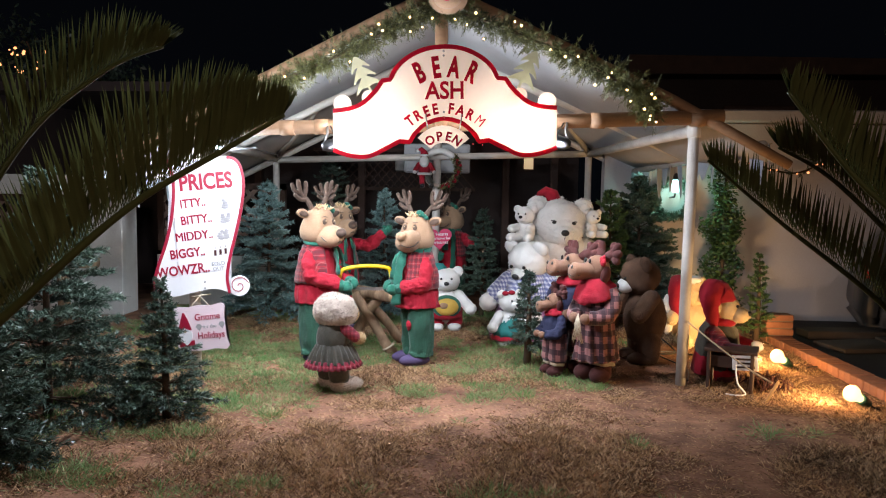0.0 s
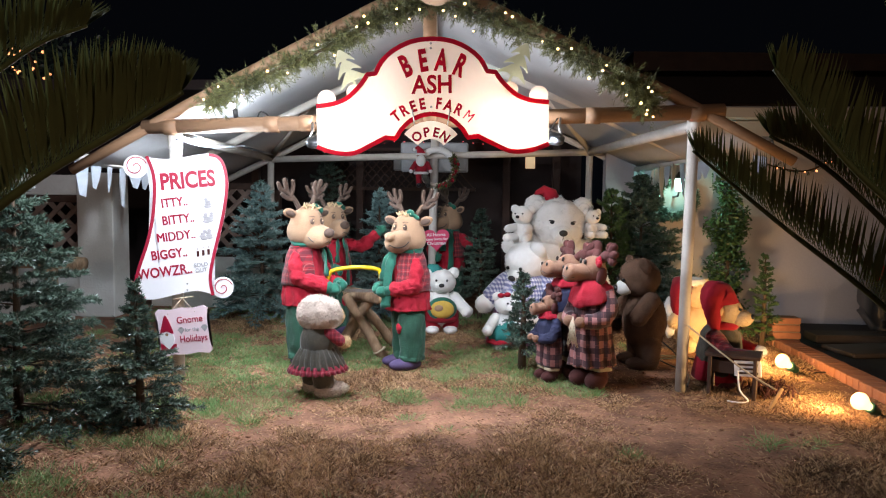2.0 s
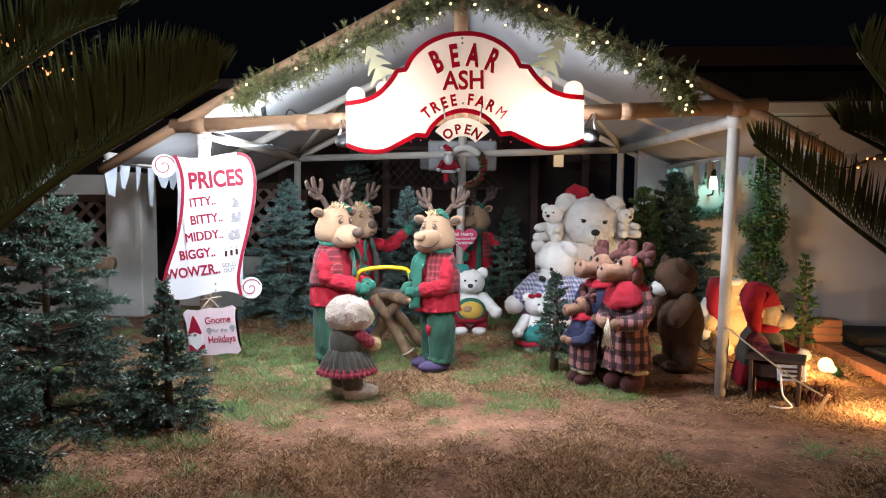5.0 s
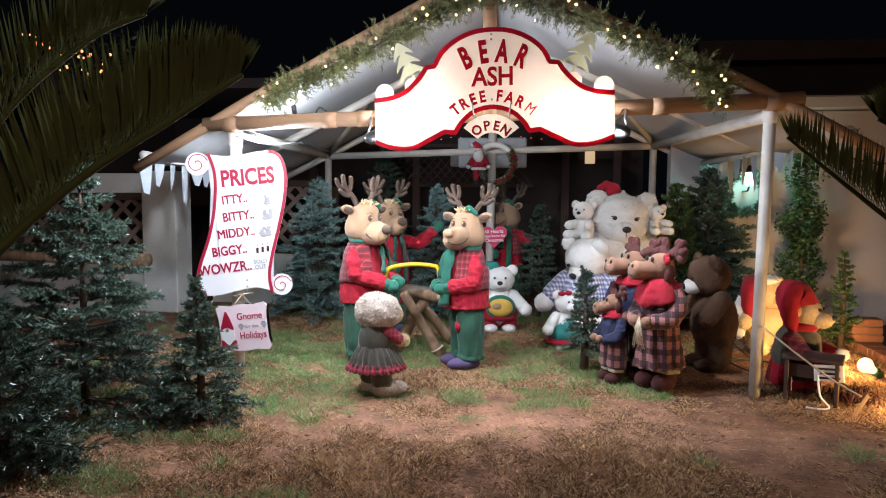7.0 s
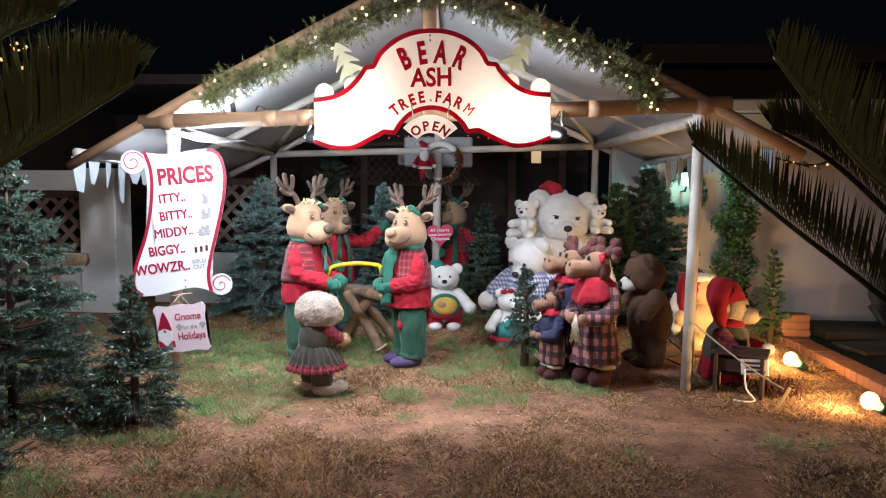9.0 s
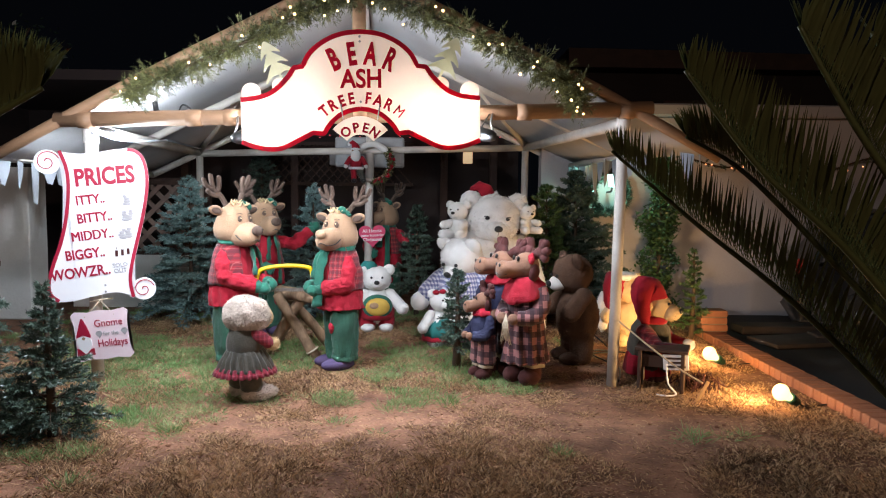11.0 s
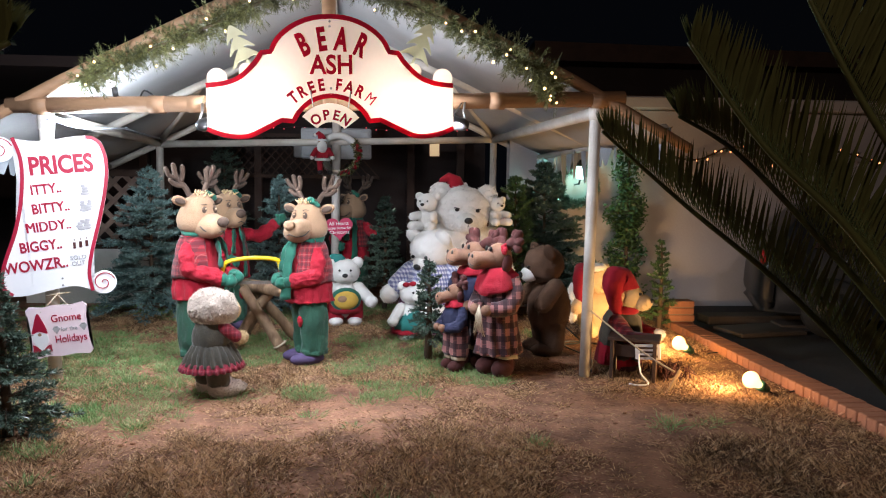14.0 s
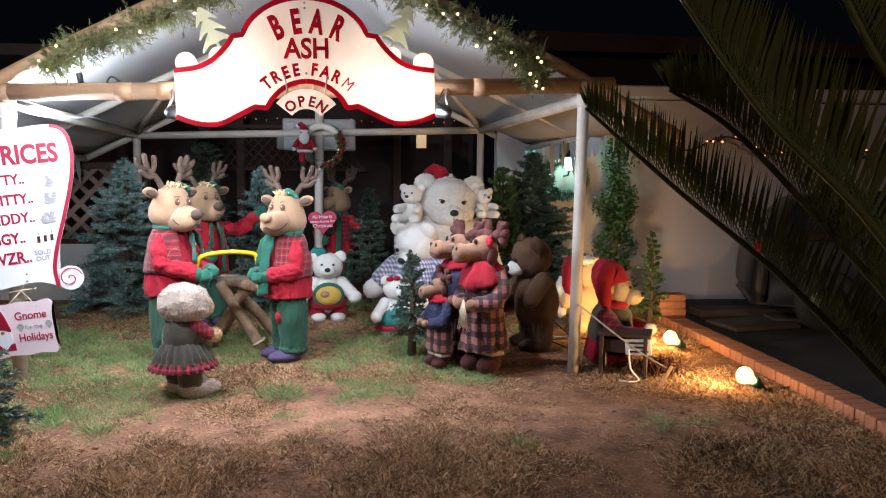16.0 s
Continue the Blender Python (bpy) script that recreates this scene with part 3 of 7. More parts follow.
def tent():
    t = thing("gable_tent", pose(0, 0, 0), "canvas gable tent on white pipe frame with timber poles", "tent")

    def rod(name, pts, r, mat, n=12):
        bm = bmesh.new()
        tube(bm, pts, r, 0, n)
        return part(name, bm, mat, t)

    def collar(at, ax="x", r=0.075):
        bm = bmesh.new()
        d = {"x": (0.06, 0, 0), "z": (0, 0, 0.06), "y": (0, 0.06, 0)}[ax]
        tube(bm, [Vector(at) - Vector(d), Vector(at) + Vector(d)], r, 0, 14)
        part("joint", bm, WHITE_PIPE if ax == "z" else TIMBER, t)

    rod("front_post", [(LX, FY + 0.05, -0.05), (LX, FY + 0.05, 2.16)], 0.050, WHITE_PIPE, 16)
    rod("front_post", [(RX - 0.03, FY + 0.05, -0.05), (RX, FY + 0.05, 2.32)], 0.046, WHITE_PIPE, 16)
    collar((RX, FY + 0.05, 2.20), "z", 0.056)
    collar((LX, FY + 0.05, 2.04), "z", 0.060)
    rod("crossbar", [(-2.66, FY - 0.02, 2.16), (-0.3, FY - 0.02, 2.22), (2.14, FY - 0.02, 2.31)], 0.062, TIMBER)
    for x in (LX, -1.55, -1.25, 1.1, RX):
        collar((x, FY - 0.02, 2.235 + 0.031 * x), "x", 0.068)
    rod("king_post", [(AX + 0.01, FY - 0.10, 2.2), (AX, FY - 0.10, 3.36)], 0.055, TIMBER)
    for s, e in ((-1, -3.30), (1, 2.70)):
        xs = [AX + (e - AX) * k / 6 for k in range(7)]
        rod("rafter_pole", [(x, FY - 0.03, roof_z(x) + 0.005 * math.sin(k * 2)) for k, x in enumerate(xs)], [0.06 - 0.003 * k for k in range(7)], TIMBER)
    # rear and middle frames
    rod("rear_post", [(-2.73, BY, -0.05), (-2.73, BY, 2.12)], 0.045, WHITE_PIPE)
    rod("rear_post", [(1.60, BY, -0.05), (1.60, BY, 2.24)], 0.045, WHITE_PIPE)
    rod("ridge_post", [(-0.50, BY, -0.05), (-0.46, BY, 3.22)], 0.055, WHITE_PIPE, 16)
    rod("rear_beam", [(-2.73, BY - 0.02, 2.09), (1.60, BY - 0.02, 2.22)], 0.045, WHITE_PIPE)
    rod("rear_rafter", [(-3.36, BY, 1.80), (-2.73, BY, 2.10), (-0.46, BY, 3.2)], 0.042, WHITE_PIPE)
    rod("rear_rafter", [(2.18, BY, 1.98), (1.60, BY, 2.25), (-0.46, BY, 3.2)], 0.042, WHITE_PIPE)
    rod("middle_rafter", [(-3.28, 7.85, 1.84), (-0.35, 7.85, 3.26)], 0.042, WHITE_PIPE)
    rod("middle_rafter", [(2.42, 7.85, 2.05), (-0.35, 7.85, 3.26)], 0.042, WHITE_PIPE)
    rod("side_beam", [(LX, FY + 0.05, 2.10), (-2.73, BY, 2.10)], 0.045, WHITE_PIPE)
    rod("side_beam", [(RX, FY + 0.05, 2.20), (1.60, BY, 2.22)], 0.05, WHITE_PIPE)
    rod("eave_pipe", [(-3.24, FY - 0.02, 1.90), (-3.36, BY, 1.80)], 0.04, WHITE_PIPE)
    rod("eave_pipe", [(2.58, FY + 0.22, 2.10), (2.18, BY, 1.98)], 0.04, WHITE_PIPE)
    rod("ridge_pipe", [(AX, FY, 3.30), (-0.46, BY, 3.22)], 0.042, WHITE_PIPE)
    rod("brace", [(-2.73, BY - 0.03, 2.1), (-1.75, 8.0, 2.62)], 0.036, WHITE_PIPE)
    rod("brace", [(1.60, BY - 0.03, 2.23), (0.85, 8.0, 2.75)], 0.036, WHITE_PIPE)
    # canvas in two slopes, sagging a little between the pipes
    for s in (-1, 1):
        bm = bmesh.new()
        nu, nv = 12, 18
        g = []
        for i in range(nu + 1):
            row = []
            for j in range(nv + 1):
                u, v = i / nu, j / nv
                ef, eb = (-3.28, -3.38) if s < 0 else (2.66, 2.20)
                xf, xb = AX + (ef - AX) * u, -0.46 + (eb + 0.46) * u
                x = xf + (xb - xf) * v
                zf = roof_z(xf) + 0.02
                zb = 3.27 + ((1.85 if s < 0 else 2.03) - 3.27) * u
                sag = 0.05 * math.sin(math.pi * ((v * 2) % 1)) * math.sin(math.pi * u)
                row.append(bm.verts.new((x, FY + 0.0 + (BY + 0.08 - FY) * v, zf + (zb - zf) * v - sag + 0.012 * noise.noise(Vector((x * 2.5, v * 7, s))))))
            g.append(row)
        for i in range(nu):
            for j in range(nv):
                bm.faces.new((g[i][j], g[i + 1][j], g[i + 1][j + 1], g[i][j + 1]))
        ob = part("canvas", bm, CANVAS, t)
        md = ob.modifiers.new("thickness", "SOLIDIFY")
        md.thickness = 0.006


tent()


def flags():
    """Torn cloth pennants hanging along both eaves."""
    r = random.Random(11)
    for (a, b, n) in (((-3.26, FY, 1.87), (-3.38, BY, 1.78), 15), ((2.60, FY + 0.1, 2.10), (2.18, BY, 1.96), 17)):
        t = thing("pennant_string", pose(0, 0, 0), "string of torn white cloth pennants under the eave", "bunting", "eave bunting")
        for i in range(n):
            p = Vector(a).lerp(Vector(b), (i + 0.2) / n)
            w, h = r.uniform(0.13, 0.21), r.uniform(0.20, 0.40)
            bm = bmesh.new()
            ol = [(-w / 2, 0), (w / 2, 0), (w * 0.42, -h * 0.5), (w * r.uniform(-0.1, 0.3), -h), (-w * 0.2, -h * 0.93), (-w * 0.40, -h * 0.45)]
            plate(bm, ol, -0.003, 0.003, m=Matrix.Translation(p) @ Matrix.Rotation(radians(r.uniform(50, 115)), 4, "Z") @ Matrix.Rotation(radians(r.uniform(-8, 8)), 4, "X"))
            part("pennant", bm, CLOTH, t, smooth=False)
        bm = bmesh.new()
        tube(bm, [Vector(a) + Vector((0, 0, 0)), (Vector(a) + Vector(b)) / 2 - Vector((0, 0, 0.01)), b], 0.006, 0, 6)
        part("cord", bm, ROPE, t)


flags()


# ---- lettering ----
def letters(text, size, bold=0.0, deep=0.004, narrow=1.0):
    cu = bpy.data.curves.new("lettering", "FONT")
    cu.body, cu.size, cu.extrude, cu.offset = text, size, deep, bold
    cu.align_x, cu.align_y, cu.resolution_u = "CENTER", "BOTTOM_BASELINE", 4
    tmp = bpy.data.objects.new("lettering", cu)
    scene.collection.objects.link(tmp)
    bpy.context.view_layer.update()
    me = bpy.data.meshes.new_from_object(tmp.evaluated_get(bpy.context.evaluated_depsgraph_get()))
    bpy.data.objects.remove(tmp)
    me.transform(Matrix.Rotation(radians(90), 4, "X") @ Matrix.Diagonal((narrow, 1, 1, 1)))
    return me


def write(parent, text, at, size, mat, bold=0.0, tilt=0.0, narrow=1.0, name="lettering"):
    ob = mesh_ob(name, letters(text, size, bold, 0.003, narrow), mat)
    ob.parent = parent
    ob.matrix_basis = pose(*at, 0, -tilt, 0)
    return ob


def write_arc(parent, text, centre, radius, a0, a1, size, mat, bold=0.0, narrow=1.0, y=0.0):
    """Letters one by one round an arc; angles in degrees from straight up, to the right."""
    wide = [{" ": 0.7, "M": 1.4, "O": 1.12, "A": 1.05, "E": 0.92, "F": 0.88, "T": 0.9}.get(ch, 1.0) for ch in text]
    total = sum(wide) - wide[0] / 2 - wide[-1] / 2
    for i, ch in enumerate(text):
        if ch == " ":
            continue
        a = a0 + (a1 - a0) * (sum(wide[:i]) + wide[i] / 2 - wide[0] / 2) / total
        write(parent, ch, (centre[0] + radius * math.sin(radians(a)), y, centre[1] + radius * math.cos(radians(a))), size, mat, 0.0 if ch == "M" else bold, -a, narrow, "letter")


def ribbon(bm, line, w, y0, y1, mat=0, shift=0.0):
    """A flat strip of width w along a line in the xz plane."""
    pts = [Vector((p[0], p[1])) for p in line]
    L, R = [], []
    for i, p in enumerate(pts):
        d = (pts[min(i + 1, len(pts) - 1)] - pts[max(i - 1, 0)]).normalized()
        nn = Vector((-d.y, d.x))
        L.append(p + nn * (w / 2 + shift)), R.append(p - nn * (w / 2 - shift))
    for i in range(len(pts) - 1):
        q = [L[i], L[i + 1], R[i + 1], R[i]]
        lo = [bm.verts.new((v.x, y0, v.y)) for v in q]
        hi = [bm.verts.new((v.x, y1, v.y)) for v in q]
        for f in ((lo[0], lo[1], lo[2], lo[3]), (hi[3], hi[2], hi[1], hi[0]), (lo[1], lo[0], hi[0], hi[1]), (lo[3], lo[2], hi[2], hi[3])):
            bm.faces.new(f).material_index = mat


def main_sign():
    t = thing("farm_sign", pose(-0.19, 5.58, 2.79, 0, -1.2, 0), "white scroll-shaped tree farm sign with red lettering", "sign")
    top = [(0, 0), (0.10, -0.008), (0.20, -0.036), (0.30, -0.09), (0.38, -0.165), (0.425, -0.25)]
    top2 = [(0.49, -0.258), (0.54, -0.33), (0.64, -0.425), (0.75, -0.472), (0.89, -0.49)]
    bot = [(0.89, -0.80), (0.80, -0.835), (0.70, -0.855), (0.594, -0.85), (0.475, -0.796), (0.356, -0.736)]
    bot2 = [(0.275, -0.745), (0.235, -0.68), (0.16, -0.61), (0.08, -0.575), (0, -0.562)]
    up = [tuple(p) for p in smooth_line(top, 4)] + [tuple(p) for p in smooth_line(top2, 4)]
    dn = [tuple(p) for p in smooth_line(bot, 4)] + [tuple(p) for p in smooth_line(bot2, 4)]
    right = up + dn
    left = [(-x, z) for x, z in right[::-1]]
    ol = right[:-1] + left[:-1]
    bm = bmesh.new()
    plate(bm, ol, -0.008, 0.008)
    part("panel", bm, BOARD, t, smooth=False)
    for s in (1, -1):
        for line in (up, dn):
            bm = bmesh.new()
            ribbon(bm, [(s * x, z) for x, z in line], 0.034, -0.014, -0.0085)
            part("border", bm, SIGN_VINYL, t, smooth=False)
        bm = bmesh.new()
        lathe(bm, (s * 0.815, 0.014, -0.435), [(0.072, -0.004), (0.072, 0.004)], n=28, m=Matrix.Rotation(radians(90), 4, "X"))
        part("scroll_end", bm, BOARD, t, smooth=False)
        bm = bmesh.new()
        lathe(bm, (s * 0.60, 0.024, -0.385), [(0.06, -0.004), (0.06, 0.004)], n=28, m=Matrix.Rotation(radians(90), 4, "X"))
        part("scroll_end", bm, BOARD, t, smooth=False)
    write_arc(t, "BEAR", (0.01, -0.67), 0.438, -23.5, 24.5, 0.225, SIGN_VINYL, 0.009, 0.56, -0.012)
    write(t, "ASH", (0.01, -0.012, -0.405), 0.19, SIGN_VINYL, 0.0045, 0, 0.88)
    write_arc(t, "TREE FARM", (0, -0.925), 0.405, -38, 40, 0.115, SIGN_VINYL, 0.0042, 0.80, -0.012)
    for x, z in ((0, -0.035), (0, -0.07), (0, -0.51)):
        bm = bmesh.new()
        blob(bm, (x, -0.010, z), (0.009, 0.004, 0.009), u=8, v=6)
        part("screw", bm, STEEL, t)
    # flat tree cut-outs and the brackets that carry the sign
    for x, z, lean in ((-0.70, -0.10, -26), (0.71, -0.08, 26)):
        bm = bmesh.new()
        for k in range(3):
            w, zz = 0.082 + 0.020 * k, -0.085 * k
            plate(bm, [tuple(p) for p in smooth_line([(0, zz + 0.045), (w * 0.50, zz + 0.0), (w, zz - 0.075), (w * 0.45, zz - 0.045), (0, zz - 0.052), (-w * 0.45, zz - 0.045), (-w, zz - 0.075), (-w * 0.50, zz + 0.0)], 3, True)], -0.002 - 0.002 * k, 0.002 - 0.002 * k)
        box(bm, (0, 0.004, -0.28), (0.02, 0.005, 0.12))
        ob = part("tree_cutout", bm, PALE_TREE, t, "flat pale gold tree cut-out", smooth=False)
        ob.matrix_basis = pose(x, 0.034, z, 0, lean, 0)
    for x in (-0.62, 0.62):
        bm = bmesh.new()
        tube(bm, [(x, 0.006, -0.56), (x, 0.42, -0.54 + 0.02 * x)], 0.012, 0, 8)
        part("bracket", bm, STEEL, t)
    bm = bmesh.new()
    tube(bm, [(-0.02, 0.006, -0.12), (-0.03, 0.30, -0.12)], 0.012, 0, 8)
    part("bracket", bm, STEEL, t)
    # the hanging plate below
    o = thing("open_sign", pose(-0.18, 5.56, 2.742), "small curved white open sign hung on cords", "sign")
    arc = [(0.26 * math.sin(radians(a)), -0.83 + 0.26 * math.cos(radians(a))) for a in range(-52, 53, 8)]
    inn = [(0.125 * math.sin(radians(a)), -0.83 + 0.125 * math.cos(radians(a))) for a in range(52, -53, -8)]
    bm = bmesh.new()
    plate(bm, arc + inn, -0.005, 0.005)
    part("panel", bm, BOARD, o, smooth=False)
    write_arc(o, "OPEN", (0, -0.83), 0.145, -37, 37, 0.098, SIGN_VINYL, 0.003, 0.95, -0.008)
    for s in (-1, 1):
        bm = bmesh.new()
        tube(bm, [(s * 0.125, 0, -0.61), (s * 0.145, 0, -0.48)], 0.005, 0, 6)
        part("hanger", bm, STEEL, o)


main_sign()


def clamp_lamp(x, z, s):
    t = thing("clamp_lamp", pose(x, 5.86, z), "black clamp spotlight hung from the crossbar", "lamp", "sign lamps")
    bm = bmesh.new()
    lathe(bm, (0, 0, 0), [(0.028, -0.02), (0.05, 0.02), (0.055, 0.09), (0.072, 0.14)], n=18, m=Matrix.Rotation(radians(-80 * s), 4, "Y"))
    part("shade", bm, BLACK, t)
    bm = bmesh.new()
    tube(bm, [(0, 0, 0.03), (-0.02 * s, 0.02, 0.10), (0.0, 0.10, 0.20)], 0.010, 0, 8)
    part("arm", bm, STEEL, t)
    bm = bmesh.new()
    tube(bm, [(-0.02 * s, 0, 0), (-0.08 * s, -0.02, -0.03), (-0.09 * s, 0.0, 0.08), (-0.03 * s, 0.08, 0.18)], 0.006, 0, 6)
    part("cable", bm, BLACK, t)


clamp_lamp(-1.20, 2.02, -1)
clamp_lamp(0.84, 2.06, 1)


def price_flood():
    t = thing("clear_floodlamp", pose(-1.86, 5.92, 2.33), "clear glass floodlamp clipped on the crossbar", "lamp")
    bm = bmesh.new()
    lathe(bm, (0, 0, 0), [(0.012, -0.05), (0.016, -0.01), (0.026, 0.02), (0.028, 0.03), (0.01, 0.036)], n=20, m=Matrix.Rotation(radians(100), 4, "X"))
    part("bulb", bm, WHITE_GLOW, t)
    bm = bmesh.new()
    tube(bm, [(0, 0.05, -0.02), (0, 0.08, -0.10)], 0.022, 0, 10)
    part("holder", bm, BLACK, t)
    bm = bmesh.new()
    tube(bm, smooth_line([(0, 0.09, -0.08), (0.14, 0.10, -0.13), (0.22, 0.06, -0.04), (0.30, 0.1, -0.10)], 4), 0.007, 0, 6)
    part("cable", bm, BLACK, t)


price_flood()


def corner_bulb():
    t = thing("corner_lamp", pose(-2.30, 6.14, 2.08), "bare lit bulb under the canvas corner", "lamp")
    bm = bmesh.new()
    blob(bm, (0.05, 0.05, -0.02), 0.03, u=14, v=10)
    part("bulb", bm, WHITE_GLOW, t).visible_shadow = False
    bm = bmesh.new()
    tube(bm, [(-0.07, -0.03, 0.03), (0.03, 0.03, 0.0)], 0.018, 0, 10)
    part("holder", bm, BLACK, t)


corner_bulb()


def price_sign():
    t = thing("price_board", pose(-2.385, 5.93, 1.36, 0, -1.5, 12), "white scroll price board with red border and lettering", "sign")

    def q(cx, cy):
        return (0.036 + (cx - 480) * 0.00231, (385 - cy) * 0.00242 - 0.051)

    left = smooth_line([q(*p) for p in ((378, 138), (396, 190), (400, 250), (390, 340), (368, 430), (334, 520), (320, 575), (326, 612), (352, 634))], 4)
    bottom = smooth_line([q(*p) for p in ((352, 634), (400, 632), (470, 618), (540, 608), (600, 625))], 4)
    right = smooth_line([q(*p) for p in ((600, 625), (592, 570), (604, 500), (632, 400), (656, 300), (664, 220), (652, 160), (628, 134), (600, 128))], 4)
    top = smooth_line([q(*p) for p in ((600, 128), (550, 133), (500, 142), (440, 146), (378, 138))], 4)
    ol = [tuple(p) for p in left[:-1] + bottom[:-1] + right[:-1] + top[:-1]]
    bm = bmesh.new()
    plate(bm, ol, -0.008, 0.008)
    part("panel", bm, PRICE_BOARD, t, smooth=False)
    for line, sh in ((left, 0.012), (right, 0.012)):
        bm = bmesh.new()
        ribbon(bm, line, 0.026, -0.013, -0.0085, 0, sh)
        part("border", bm, SIGN_RED, t, smooth=False)
    for (cx, cy), r in (((343, 172), 0.096), ((630, 600), 0.09)):
        c = q(cx, cy)
        bm = bmesh.new()
        lathe(bm, (c[0], 0.0, c[1]), [(r, -0.0125), (r, 0.0075)], n=30, m=Matrix.Rotation(radians(90), 4, "X"))
        sc = part("scroll_end", bm, PRICE_BOARD, t, smooth=False)
        bm = bmesh.new()
        sp = [(c[0] + (r * 0.95 - 0.011 * k / 3) * math.cos(k * 0.42 + 0.3), c[1] + (r * 0.95 - 0.011 * k / 3) * math.sin(k * 0.42 + 0.3)) for k in range(22)]
        ribbon(bm, sp, 0.007, -0.017, -0.0128)
        part("spiral", bm, SIGN_RED, sc, smooth=False)
    write(t, "PRICES", (q(523, 245)[0], -0.011, q(523, 245)[1]), 0.190, SIGN_RED, 0.006, 4, 0.78)
    for s, cx, cy, z in (("ITTY..", 473, 310, 0.105), ("BITTY..", 484, 369, 0.105), ("MIDDY..", 474, 428, 0.108), ("BIGGY..", 447, 490, 0.108), ("WOWZR..", 430, 553, 0.118)):
        for k in ((-0.0022, 0.0022) if s[0] == "M" else (0,)):
            write(t, s, (q(cx, cy)[0] + k, -0.011 - 0.2 * k, q(cx, cy)[1]), z, SIGN_RED, 0.0 if s[0] == "M" else 0.0022, 6, 0.82)
    r = random.Random(5)
    for cx, cy, n in ((587, 300, 1), (588, 352, 2), (580, 412, 2), (566, 474, 3)):
        for k in range(n):
            c = q(cx + (k - (n - 1) / 2) * 19, cy - k * 3)
            bm = bmesh.new()
            if n == 3:
                box(bm, (c[0], -0.011, c[1] - 0.008), (0.020, 0.004, 0.048))
                box(bm, (c[0], -0.011, c[1] + 0.035), (0.004, 0.004, 0.018))
            else:
                for j in range(4):
                    blob(bm, (c[0] + r.uniform(-0.010, 0.010), -0.011, c[1] + (j - 1.5) * 0.020), (0.014 + 0.005 * (3 - j) + r.uniform(0, 0.005), 0.003, 0.013), u=8, v=6)
            part("picture", bm, MAROON if n == 3 else FADED_INK, t, "small faded printed picture", smooth=False)
    for s, cx, cy in (("SOLD", 557, 522), ("OUT", 557, 541)):
        write(t, s, (q(cx, cy)[0], -0.011, q(cx, cy)[1]), 0.046, FADED_INK, 0.0005, 5)
    for cy in (582, 604):
        c = q(505, cy)
        bm = bmesh.new()
        blob(bm, (c[0], -0.010, c[1]), (0.008, 0.004, 0.008), u=8, v=6)
        part("screw", bm, STEEL, t)
    # the small hanging board
    g = thing("gnome_sign", pose(-2.295, 5.90, 0.435, 0, -7, 0), "small pink hanging board with a gnome picture", "sign")
    w, h = 0.232, 0.205
    half = [(-w, h * 0.86), (-w * 0.86, h), (-w * 0.45, h * 0.93), (0, h * 0.98), (w * 0.45, h * 0.93), (w * 0.86, h), (w, h * 0.86), (w * 0.93, h * 0.45), (w * 0.98, 0), (w * 0.93, -h * 0.45), (w, -h * 0.86), (w * 0.86, -h), (w * 0.45, -h * 0.93), (0, -h * 0.98), (-w * 0.45, -h * 0.93), (-w * 0.86, -h), (-w, -h * 0.86), (-w * 0.93, -h * 0.45), (-w * 0.98, 0), (-w * 0.93, h * 0.45)]
    bm = bmesh.new()
    plate(bm, half, -0.005, 0.005)
    part("panel", bm, PINK_BOARD, g, smooth=False)
    write(g, "Gnome", (0.065, -0.008, 0.070), 0.082, SIGN_RED, 0.0, 0, 0.92)
    write(g, "for the", (0.075, -0.008, -0.005), 0.045, FADED_INK)
    write(g, "Holidays", (0.080, -0.008, -0.095), 0.085, SIGN_RED, 0.0, 0, 0.82)
    hat = [tuple(p) for p in smooth_line([(-0.205, -0.005), (-0.150, 0.012), (-0.090, -0.012), (-0.105, 0.06), (-0.125, 0.115), (-0.145, 0.150), (-0.165, 0.115), (-0.185, 0.06)], 3, True)]
    beard = [tuple(p) for p in smooth_line([(-0.200, -0.010), (-0.150, 0.0), (-0.095, -0.018), (-0.088, -0.07), (-0.115, -0.115), (-0.145, -0.140), (-0.175, -0.112), (-0.205, -0.06)], 3, True)]
    coat = [(-0.212, -0.09), (-0.190, -0.10), (-0.145, -0.145), (-0.100, -0.105), (-0.075, -0.10), (-0.072, -0.155), (-0.215, -0.155)]
    nose = [(-0.148 + 0.014 * math.cos(k * 0.6283), -0.015 + 0.013 * math.sin(k * 0.6283)) for k in range(10)]
    for k, (ol, mat) in enumerate(((coat, SIGN_RED), (beard, PRICE_BOARD), (hat, SIGN_RED), (nose, TAN))):
        bm = bmesh.new()
        plate(bm, ol, -0.0080 - 0.001 * k, -0.0055)
        part("picture", bm, mat, g, smooth=False)
    for x, z in ((-0.02, 0.005), (0.185, 0.01)):
        bm = bmesh.new()
        plate(bm, [(x, z - 0.03), (x + 0.03, z + 0.01), (x + 0.012, z + 0.03), (x, z + 0.015), (x - 0.012, z + 0.03), (x - 0.03, z + 0.01)], -0.0085, -0.0055)
        part("heart", bm, FADED_INK, g, smooth=False)
    for s in (-1, 1):
        bm = bmesh.new()
        tube(bm, [(s * 0.12, -0.004, 0.155), (0.0, 0.05, 0.275)], 0.004, 0, 6)
        part("cord", bm, ROPE, g)
    bm = bmesh.new()
    tube(bm, [(-0.06, 0.13, 0.265), (-0.08, 0.05, 0.27), (0.03, 0.05, 0.28), (0.05, 0.16, 0.27)], 0.006, 0, 6)
    part("knot", bm, ROPE, g)


price_sign()


